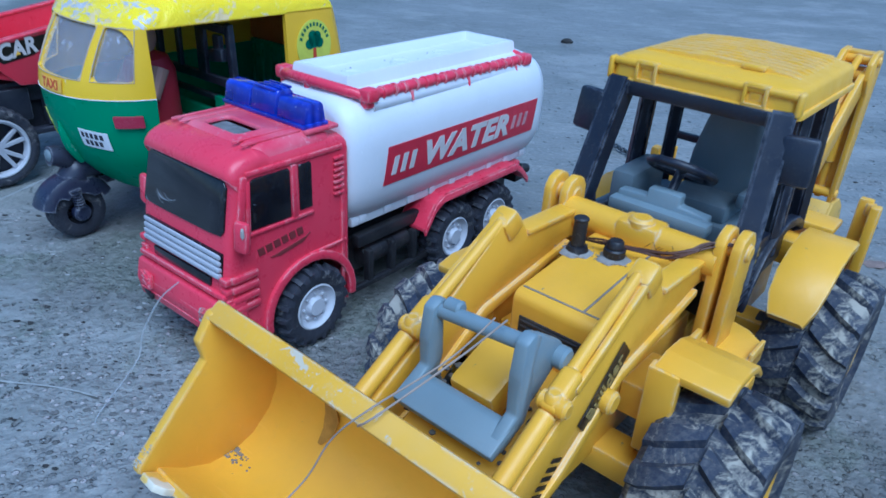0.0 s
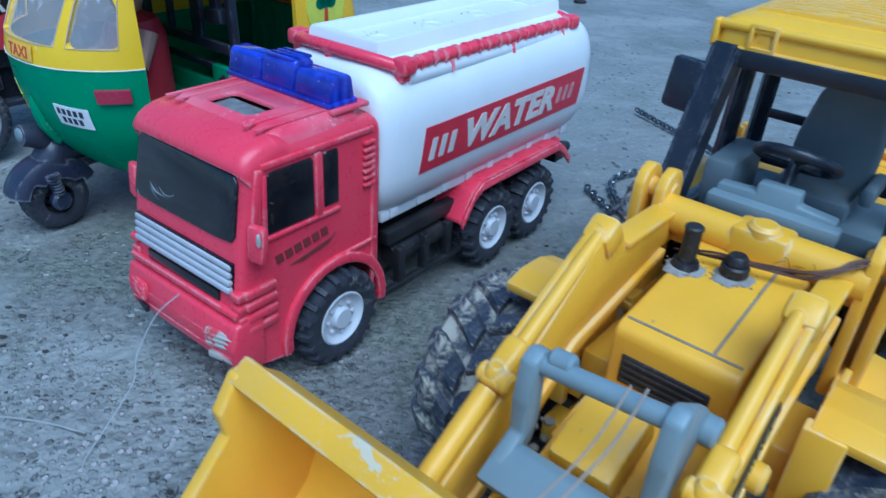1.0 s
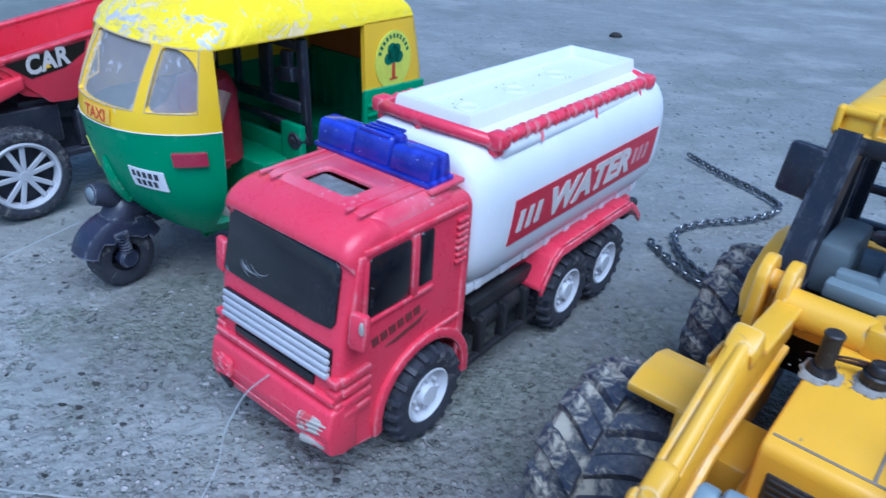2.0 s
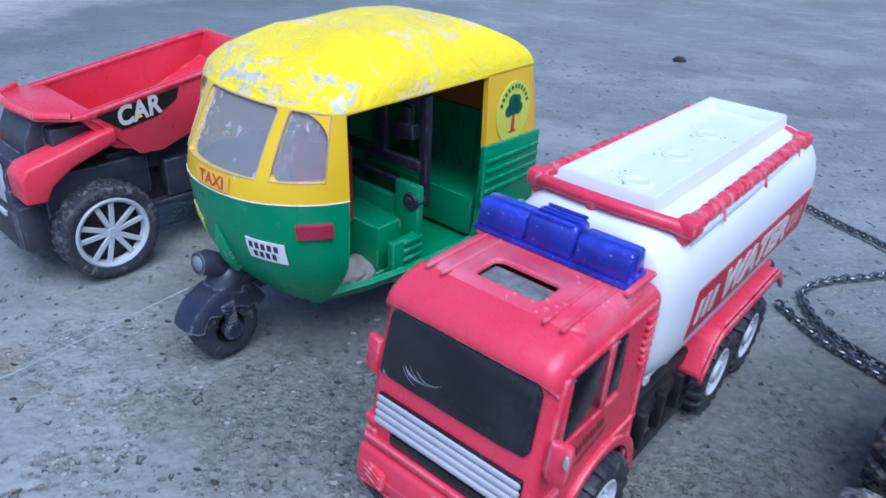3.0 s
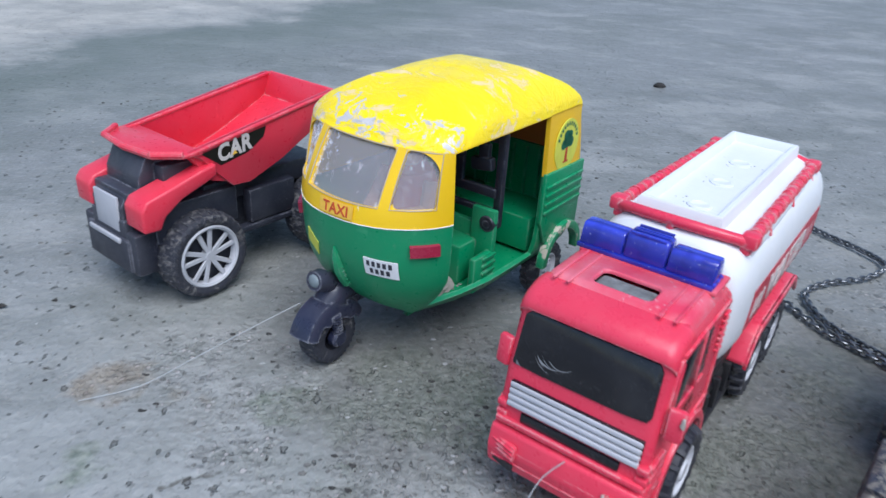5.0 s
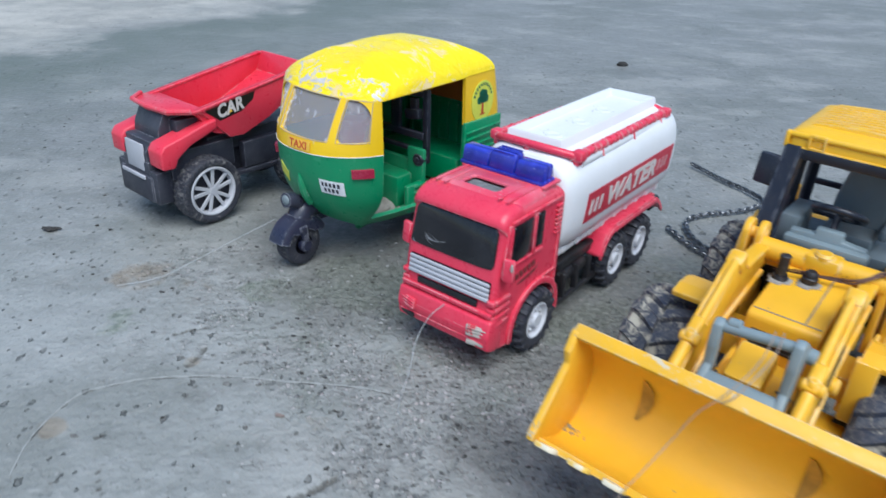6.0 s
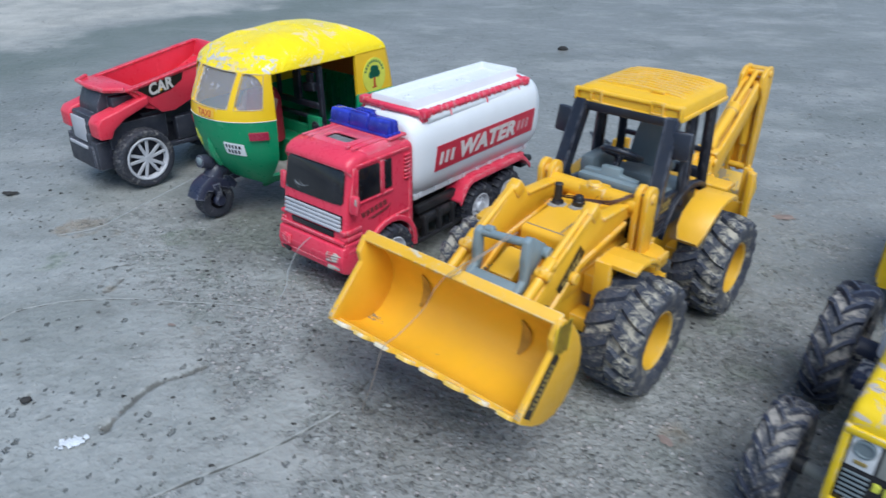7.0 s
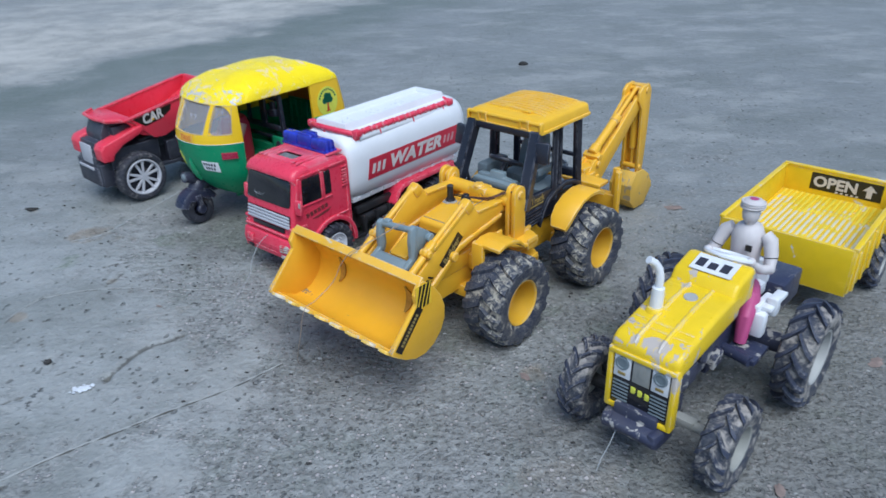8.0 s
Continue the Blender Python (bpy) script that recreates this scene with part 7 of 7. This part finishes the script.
def tractor():
    t = thing("toy_tractor", "yellow toy tractor with chipped paint and large muddy wheels", "toy tractor", TRACTOR)
    Y = "tractor_yellow"
    prof = [(4.40, 5.05), (4.36, 5.70), (4.0, 5.98), (1.4, 6.42), (-1.0, 6.58), (-1.0, 5.3), (3.9, 4.9)]
    g = Geo().prism(prof, -1.47, 1.47, 0.30, seg=4)
    hood = part("hood", g, Y, t, "yellow hood with chipped paint")
    g = Geo().prism([(-0.1, 6.4), (-0.5, 6.95), (-1.8, 7.25), (-2.2, 7.1), (-2.3, 5.6), (-0.1, 5.6)], -1.45, 1.45, 0.2, seg=3)
    part("dash_cowl", g, Y, hood)
    for y in (-0.5, 0.5):
        part("hood_ridge", Geo().tube([(4.22, y, 5.78), (3.95, y, 5.97), (1.4, y, 6.39), (-0.2, y, 6.50)], [0.06, 0.12, 0.12, 0.10], 8), Y, hood)
    for x, z in ((2.9, 6.15), (3.3, 6.085)):
        part("hood_ridge", Geo().box((x, 0, z), (0.12, 2.5, 0.09), 0.04, (0, 10, 0)), Y, hood)
    # grille frame
    g = Geo()
    for y in (-1.36, 1.36):
        g.box((4.2, y, 3.95), (0.5, 0.24, 2.9), 0.07)
    g.box((4.2, 0, 2.62), (0.5, 2.9, 0.26), 0.07).box((4.3, 0, 5.25), (0.36, 2.9, 0.24), 0.06).box((4.4, 0, 2.62), (0.2, 0.5, 0.34), 0.05)
    fr = part("grille_frame", g, Y, t)
    part("grille", Geo().box((4.2, 0, 3.95), (0.3, 2.5, 2.5), 0.04), "window_black", fr, "dark grille plate")
    for s in (1, -1):
        pl = part("lamp_panel", Geo().box((4.37, s * 0.82, 4.62), (0.06, 0.72, 1.05), 0.02), "sticker_white", fr, "silver panel with round lamp")
        g = Geo().lathe([(0, 0.30), (0.06, 0.30), (0.07, 0.22), (0.03, 0.2), (0.03, 0)], 20, Matrix.Translation((4.40, s * 0.82, 4.8)) @ Matrix.Rotation(radians(90), 4, 'Y'))
        part("lamp", g, "seat_grey", pl)
        part("badge", Geo().box((4.41, s * 0.82, 4.3), (0.04, 0.34, 0.12), 0.01), "ink_gold", pl)
        g = Geo()
        for i in range(6):
            g.box((4.38, s * 0.82, 3.02 + 0.17 * i), (0.06, 0.7, 0.07), 0.015)
        part("slats", g, "seat_grey", fr)
    part("grille_panel", Geo().box((4.36, 0.0, 4.62), (0.05, 0.74, 1.05), 0.02).box((4.39, 0.0, 4.75), (0.03, 0.3, 0.7), 0.02), "rim_grey", fr, "scuffed grey panel between the lamps")
    for i in range(3):
        g = Geo().box((4.38, -0.28 + 0.3 * i, 3.72 - 0.03 * i), (0.05, 0.17, 0.30), 0.02).box((4.38, -0.2 + 0.3 * i, 3.72 - 0.03 * i), (0.05, 0.08, 0.2), 0.02)
        part("logo_bar", g, "sticker_lime", fr, "lime logo shape")
    g = Geo().prism([(-0.62, 7.03), (-1.68, 7.27), (-1.68, 7.30), (-0.62, 7.06)], -0.85, 0.95, 0)
    lp = part("logo_plate", g, "sticker_white", hood, "white plate with dark logo shapes")
    g = Geo()
    for i in range(3):
        y = -0.5 + 0.53 * i
        h = (1.38, 1.25, 1.38)[i]
        g = Geo().prism([(-0.85, 7.12), (-h, 7.12 + (h - 0.85) * 0.227), (-h, 7.14 + (h - 0.85) * 0.227), (-0.85, 7.14)], y - 0.19, y + 0.17, 0)
        part("logo_bar", g, "ink_dark", lp)
    part("hood_badge", Geo().lathe([(0, 0.3), (0.05, 0.28), (0.06, 0)], 20, pose(0.75, 0.0, 6.46, 0, 4, 0)), "rim_pale", hood)
    # stack
    g = Geo().cyl((2.2, -0.78, 6.1), (2.2, -0.78, 6.42), 0.46, 0.38, n=18, bev=0.06)
    part("stack_base", g, Y, hood)
    g = Geo().cyl((2.2, -0.78, 6.2), (2.15, -0.78, 7.3), 0.27, 0.25, n=18, bev=0.05)
    g.tube([(2.15, -0.78, 7.2), (2.13, -0.78, 7.7), (2.15, -0.86, 8.05), (2.3, -0.98, 8.35), (2.55, -1.15, 8.55)], [0.17, 0.17, 0.17, 0.16, 0.16], 12)
    part("exhaust_pipe", g, "white", t, "white bent exhaust stack")
    # body below
    g = Geo().box((1.8, 0, 4.2), (4.6, 2.0, 1.9), 0.15).box((-2.4, 0, 3.4), (4.6, 1.7, 1.9), 0.15).box((3.4, 0, 2.5), (2.4, 1.9, 0.9), 0.12)
    for s in (1, -1):
        g.cyl((1.2, s * 0.9, 4.5), (1.2, s * 1.25, 4.5), 0.5, n=14, bev=0.08).box((2.6, s * 1.05, 4.0), (1.4, 0.3, 0.9), 0.08).box((0.1, s * 1.1, 3.6), (0.9, 0.5, 0.7), 0.1)
        g.cyl((-1.6, s * 0.6, 3.2), (-1.2, s * 2.2, 3.2), 0.26, n=10).box((-2.0, s * 1.7, 3.15), (1.6, 1.4, 0.3), 0.08)
    g.cyl((-4.6, -3.4, 2.5), (-4.6, 3.4, 2.5), 0.5, n=16).box((-4.3, 0, 3.4), (1.6, 3.0, 1.6), 0.2)
    g.box((-6.6, 0.5, 4.2), (2.4, 2.6, 1.5), 0.12).box((-7.6, 0.2, 3.2), (2.6, 1.4, 0.8), 0.1)
    part("engine_block", g, "navy_muddy", t, "dark blue-black engine and frame")
    g = Geo().prism([(3.4, 2.5), (4.6, 2.48), (5.05, 2.36), (5.1, 2.1), (4.75, 1.65), (3.4, 1.6)], -1.22, 1.22, 0.14, seg=3)
    for s in (1, -1):
        g.box((4.7, s * 1.05, 2.2), (0.7, 0.4, 0.62), 0.12, (0, 0, s * -12))
    part("front_bumper", g, "navy_muddy", t, "mud-stained blue-black front bumper")
    g = Geo().cyl((2.7, -3.0, 1.95), (2.7, 3.0, 1.95), 0.22, n=12).box((2.7, 0, 2.0), (0.5, 3.6, 0.4), 0.1)
    part("front_axle", g, "rim_grey", t)
    seat = part("seat", Geo().box((-4.6, 0, 4.6), (1.8, 2.0, 0.7), 0.2).box((-5.5, 0, 5.3), (0.4, 2.0, 1.3), 0.15), "white", t, "white seat")
    for s in (1, -1):
        for c, d, bv in (((-3.4, 1.55, 4.4), (1.6, 0.3, 1.4), 0.1), ((-3.9, 1.9, 4.9), (2.0, 0.5, 0.25), 0.08), ((-2.8, 1.75, 4.2), (0.6, 0.6, 1.2), 0.15), ((-3.5, 2.0, 4.9), (0.5, 0.5, 0.9), 0.12)):
            part("side_box", Geo().box((c[0], s * c[1], c[2]), d, bv), "white", seat)
    g = Geo()
    c = Vector((-2.75, 0, 7.0))
    ring = [(c.x + 0.95 * math.cos(a) * 0.92, c.y + 0.98 * math.sin(a), c.z + 0.95 * math.cos(a) * 0.36) for a in [2 * math.pi * i / 28 for i in range(28)]]
    g.tube(ring, 0.12, 8, closed=True)
    for a in (0, 2.1, 4.2):
        g.tube([tuple(c), (c.x + 0.9 * math.cos(a) * 0.92, c.y + 0.92 * math.sin(a), c.z + 0.9 * math.cos(a) * 0.36)], 0.08, 6)
    g.tube([tuple(c), (-2.2, 0, 6.2)], 0.12, 8)
    part("steering_wheel", g, "white", t)
    small = wheel_kind("front", 1.95, 1.25, 1.0, "tractor_tyre", "rim_grey", 15, 'ag', 0.16, rim_dish)
    large = wheel_kind("rear", 2.52, 1.45, 1.36, "tractor_tyre", "rim_pale", 17, 'ag', 0.22, rim_dish)
    for s in (1, -1):
        put_wheel(small, t, 2.7, s * 3.15, 1.95, 7 * s, "muddy black lugged front wheel")
        put_wheel(large, t, -4.6, s * 3.5, 2.50, 11 * s, "muddy black lugged rear wheel")
    # plain seated figure, one mesh
    g = Geo()
    g.tube([(-4.6, 0, 4.7), (-4.65, 0, 5.4), (-4.7, 0, 6.4), (-4.7, 0, 7.3), (-4.65, 0, 7.75), (-4.6, 0, 7.95)], [0.9, 0.7, 0.64, 0.74, 0.56, 0.28], 16)
    for s in (1, -1):
        g.tube([(-4.7, s * 0.72, 7.5), (-4.65, s * 1.0, 7.3), (-4.5, s * 1.2, 6.75), (-4.1, s * 1.32, 6.2), (-3.4, s * 1.2, 6.45), (-2.8, s * 0.95, 6.9)], [0.30, 0.34, 0.30, 0.27, 0.21, 0.17], 12)
        g.sphere((-2.75, s * 0.95, 6.98), 0.22, 10)
    g.tube([(-4.65, 0, 7.7), (-4.6, 0, 8.2)], 0.26, 12)
    g.sphere((-4.55, 0, 8.42), 0.44, 16, (0.95, 0.88, 1.2))
    g.lathe([(0, 0.46), (0.12, 0.50), (0.28, 0.48), (0.40, 0.36), (0.45, 0)], 18, Matrix.Translation((-4.6, 0, 8.66)))
    for k in range(3):
        g.tube([(-4.6 + 0.49 * math.cos(a), 0.49 * math.sin(a), 8.74 + 0.10 * k + 0.03 * math.sin(a + k)) for a in [2 * math.pi * i / 20 for i in range(20)]], 0.055, 6, closed=True)
    g.slot = 1
    for s in (1, -1):
        g.tube([(-4.4, s * 0.55, 4.9), (-3.0, s * 1.15, 5.1), (-2.3, s * 1.3, 4.6), (-2.1, s * 1.35, 3.4)], [0.5, 0.42, 0.36, 0.26], 12)
    g.lathe([(0, 0.2), (0.04, 0)], 14, Matrix.Translation((-4.6, 0, 9.10)))
    g.slot = 2
    g.box((-3.93, 0.36, 7.0), (0.06, 0.3, 0.3), 0.02, (0, -6, 0))
    for s in (1, -1):
        g.lathe([(-0.02, 0.30), (0.0, 0.315), (0.02, 0.30)], 14, Matrix.Translation((-4.42, s * 1.24, 6.62)) @ pose(0, 0, 0, s * 16, -20, 0))
    single("toy_farmer_figure", g, ["figure_white", "figure_pink", "sticker_black"], "plain off-white plastic figure seated on the tractor", "toy figure", TRACTOR)
    return t


tractor()


def trailer():
    t = thing("toy_trailer", "yellow toy farm trailer with ribbed worn floor", "toy trailer", stand(-30.6, 8.0))
    Y = "trailer_yellow"
    FZ, TOP, L, H = 3.0, 4.65, 5.4, 3.45
    g = Geo().box((0, 0, FZ - 0.12), (2 * L - 0.2, 2 * H - 0.2, 0.3), 0.05)
    bed = part("bed", g, Y, t)
    for i in range(19):
        y = -3.0 + 6.0 * i / 18
        part("floor_rib", Geo().box((0.0, y, FZ + 0.06), (2 * L - 0.7, 0.17, 0.1), 0.03), "rib_worn", bed)
    g = Geo().prism([(L - 0.2, 1.9), (L, 1.9), (L + 0.05, TOP), (L - 0.2, TOP)], -H, H, 0.05)
    part("front_wall", g, Y, bed)
    for s in (1, -1):
        g = Geo().prism([(L, 2.1), (L, TOP), (-L, TOP + 0.1), (-L, 2.0), (-2.5, 1.8)], s * H - 0.1, s * H + 0.1, 0.05)
        part("side_wall", g, Y, bed)
        for i in range(7):
            part("stiffener", Geo().box((-4.9 + 1.63 * i, s * (H + 0.14), 3.3), (0.28, 0.18, 2.3), 0.05), Y, bed)
        part("top_rail", Geo().box((0, s * H, TOP + 0.02), (2 * L, 0.32, 0.18), 0.05), Y, bed)
    g = Geo().box((-L, 0, (TOP + 2.0) / 2), (0.2, 2 * H, TOP - 1.8), 0.05).box((-L, 0, TOP + 0.08), (0.3, 2 * H + 0.2, 0.2), 0.05)
    tail = part("tailboard", g, Y, bed)
    fn = lambda u, v, w: (-L + 0.105 + w, u, v)
    sg = part("sign", sheet(Geo(), -1.75, 2.45, FZ + 0.36, FZ + 1.5, 0.02, fn), "sticker_black", tail, "black sign with white word OPEN and an arrow")
    g = words("OPEN", 0.68, 0.01, 0.0, 1.0, 0.05)
    k = 2.6 / width_of(g)
    bent(g, lambda x, y, z: fn(-1.58 + x * k, FZ + 0.62 + y, 0.03 + z))
    part("lettering", g, "label_white", sg)
    arrow = [(1.58, 0.5), (1.9, 0.5), (1.9, 0.95), (2.16, 0.95), (1.74, 1.36), (1.32, 0.95), (1.58, 0.95)]
    g = Geo().add([fn(u, FZ + v, 0.035) for u, v in arrow], [tuple(range(7))])
    part("arrow", g, "label_white", sg)
    g = Geo()
    for i in range(5):
        g.add([fn(-0.2 + 0.3 * i + a, FZ + 0.38 + b, 0.035) for a, b in ((0, 0), (0.16, 0), (0.2, 0.1), (0.05, 0.13))], [(0, 1, 2, 3)])
    part("small_bars", g, "label_white", sg)
    g = Geo().box((0, 0, 2.2), (9.5, 1.8, 1.0), 0.1).tube([(5.2, 0, 2.4), (6.6, 0, 2.7), (8.2, 0, 3.2)], [0.5, 0.35, 0.3], 10).cyl((-0.8, -3.0, 1.6), (-0.8, 3.0, 1.6), 0.2, n=10)
    part("drawbar_frame", g, "black", t)
    kind = wheel_kind("trailer", 1.6, 1.0, 0.85, "tractor_tyre", "rim_pale", 14, 'ag', 0.14, rim_dish)
    for s in (1, -1):
        put_wheel(kind, t, -0.8, s * 3.6, 1.6, 5)
    return t


trailer()


# ---------- loose things on the ground ----------
def chain():
    a = [(11.2, 43.4, 0.25), (12.5, 40.4, 0.2), (13.6, 38.4, 0.2), (13.9, 36.6, 0.2), (12.0, 35.1, 0.2), (9.4, 34.3, 0.2), (7.8, 33.1, 0.2), (7.5, 30.8, 0.2), (8.4, 28.6, 0.2), (9.6, 26.9, 0.2), (9.2, 26.4, 0.2), (8.1, 28.1, 0.2), (7.1, 29.8, 0.2), (6.4, 32.1, 0.2)]
    line = spline(a, 30)
    g = Geo()
    step, last, side = 0.0, line[0], 0
    for p in line[1:]:
        step += (p - last).length
        last_d = (p - last).normalized()
        last = p
        if step > 0.31:
            step = 0.0
            side += 1
            q = last_d.to_track_quat('X', 'Z').to_matrix().to_4x4()
            m = Matrix.Translation(p) @ q @ Matrix.Rotation(radians(90 * (side % 2) + 20), 4, 'X')
            ring = [m @ Vector((0.25 * math.cos(k), 0.14 * math.sin(k), 0)) for k in [2 * math.pi * i / 12 for i in range(12)]]
            g.tube(ring, 0.062, 6, closed=True)
    single("metal_chain", g, "chain_metal", "thin dark metal link chain lying in loops behind the tanker", "chain")


chain()


def lines():
    air = [stand(-9.6, -17.2, 0, 2.9).translation, stand(-9.1, -17.6, 0, 2.3).translation, stand(-8.5, -17.75, 0, 1.3).translation, stand(-8.1, -17.6, 0, 0.5).translation]
    g = Geo()
    pts = [tuple(p * 100) for p in air] + [(-8.6, 15.6, 0.03), (-8.5, 15.2, -0.03)]
    g.tube(spline(pts, 10), 0.024, 6)
    single("nylon_line", g, "nylon", "clear nylon fishing line tied to the tanker bumper", "string")
    g = Geo()
    pts = [(-15.4, 26.8, 2.45), (-17.2, 26.1, 1.65), (-19.1, 25.3, 0.8), (-20.8, 24.5, 0.12), (-22.6, 23.7, 0.03)]
    g.tube(spline(pts, 10), 0.018, 6)
    single("nylon_line", g, "nylon", "clear nylon line tied to the rickshaw fork", "string")
    g = Geo()
    pts = [tuple(stand(-8.7, 7.3, 0, 2.0).translation * 100), tuple(stand(-8.3, 7.2, 0, 1.2).translation * 100), tuple(stand(-8.05, 7.05, 0, 0.55).translation * 100), tuple(stand(-7.85, 7.0, 0, 0.06).translation * 100)]
    g.tube(spline(pts, 10), 0.026, 6)
    single("nylon_line", g, "nylon", "clear nylon line tied to the tractor front", "string")
    g = Geo()
    loc = [(-9.4, -5.3, 7.25), (-8.0, -5.2, 7.1), (-6.35, -5.4, 6.9), (-6.0, -5.9, 6.2), (-5.7, -6.3, 5.2), (-4.8, -6.6, 4.5), (-4.2, -6.75, 4.2), (-4.1, -7.2, 2.6), (-4.3, -8.0, 0.9), (-4.6, -8.4, 0.08)]
    pts = [tuple(stand(p, q, 0, z).translation * 100) for p, q, z in loc]
    g.tube(spline(pts, 10), 0.018, 6)
    loc = [(-9.5, -5.1, 7.25), (-8.0, -4.95, 7.3), (-6.35, -5.2, 6.92), (-6.2, -5.5, 6.6)]
    g.tube(spline([tuple(stand(p, q, 0, z).translation * 100) for p, q, z in loc], 10), 0.02, 6)
    single("thread", g, "thread", "brown thread hanging from the loader hitch over the bucket", "string")
    base = stand(-15.2, -5.0, 0, 6.5).translation
    t = thing("dry_fibre", "dry brown plant fibre lying across the loader hood", "plant fibre", Matrix.Translation(base))
    for k in range(9):
        j = lambda r: random.uniform(-r, r)
        loc = [(-14.75 + j(0.06), -6.85 + j(0.2), 6.50), (-14.95 + j(0.08), -6.1, 6.50 + 0.02 * k), (-15.1 + j(0.06), -5.3, 6.60 + j(0.05)), (-15.25 + j(0.06), -4.6, 6.68 + j(0.08)), (-15.4, -4.2, 6.86 + j(0.08)), (-15.75 + j(0.06), -3.8 + j(0.1), 7.06 + j(0.05)), (-16.1 + j(0.1), -3.4 + j(0.2), 7.12 + j(0.06))]
        g = Geo()
        r0 = 0.028 if k < 5 else 0.009
        g.tube(spline([tuple(stand(p, q, 0, z).translation * 100 - base * 100) for p, q, z in loc], 6), [0.008 + r0 * math.sin(3.14 * i / 37) for i in range(37)], 5)
        part("strand", g, "fibre", t)
    for k in range(7):
        g = Geo()
        q = random.uniform(-5.4, -3.8)
        z = 6.66 + max(0, q + 4.6) * 0.5
        a = random.uniform(-1, 1)
        loc = [(-15.25, q, z), (-15.2 + 0.15 * a, q + 0.25 * a, z + 0.2), (-15.15 + 0.3 * a, q + 0.4 * a, z + 0.24 + 0.1 * a)]
        g.tube(spline([tuple(stand(p, w, 0, h).translation * 100 - base * 100) for p, w, h in loc], 6), 0.007, 4)
        part("loose_strand", g, "fibre", t)


lines()


def debris():
    single("pebble", Geo().lump((0, 0, 0.12), 0.55, 3, (1.1, 0.8, 0.6)), "stone", "small dark stone on the concrete", "stone", pose(0.135, 0.758, 0), group="loose stones")
    single("pebble", Geo().lump((0, 0, 0.05), 0.42, 5, (1.3, 0.6, 0.3), 0.8), "stone", "small dark stone on the concrete", "stone", pose(-0.286, 0.294, 0), group="loose stones")
    single("pebble", Geo().lump((0, 0, 0.05), 0.24, 9, (1.0, 0.7, 0.5)), "stone", "small dark stone on the concrete", "stone", pose(-0.168, 0.094, 0), group="loose stones")
    rnd = random.Random(8)
    g = Geo()
    for k in range(70):
        x, y = rnd.gauss(0, 0.20), rnd.gauss(0, 0.12)
        g.lump((x, y, 0.03), rnd.uniform(0.04, 0.11), k, (1.2, 1.0, 0.5), 0.7, 1)
    single("chalk_flake", g, "chalk", "flat white flake lying on the concrete", "flake", pose(-0.139, 0.0715, 0, 0, 0, 20))
    for i, (x, y, r) in enumerate(((0.208, 0.28, 0.5), (0.256, 0.088, 0.4), (0.175, 0.004, 0.28), (0.08, 0.079, 0.26), (-0.13, 0.149, 0.14))):
        single("brick_chip", Geo().lump((0, 0, 0.0), r, 20 + i, (1.2, 0.6, 0.07), 0.9, 3), "brick_chip", "thin reddish brick stain chip on the concrete", "chip", pose(x, y, 0, 0, 0, 40 * i), group="brick chips")
    rnd = random.Random(5)
    g = Geo()
    for k in range(3200):
        if k % 2:
            cx, cy, r, _ = GRIT[rnd.randrange(12)]
            x, y = rnd.gauss(cx, r * 0.5), rnd.gauss(cy, r * 0.5)
        else:
            x, y = rnd.uniform(-42, 40), rnd.uniform(-8, 70)
        r = rnd.choice((0.025, 0.03, 0.035, 0.04, 0.05, 0.07, 0.10))
        g.slot = rnd.choice((0, 0, 1, 2))
        g.lump((x, y, r * 0.1 - 0.06), r, k, (1.3, 0.9, 0.6), 0.9, 1)
    single("grit", g, ["grit", "grit_pale", "stone"], "loose grit scattered over the concrete", "grit", kind="stuff")


debris()
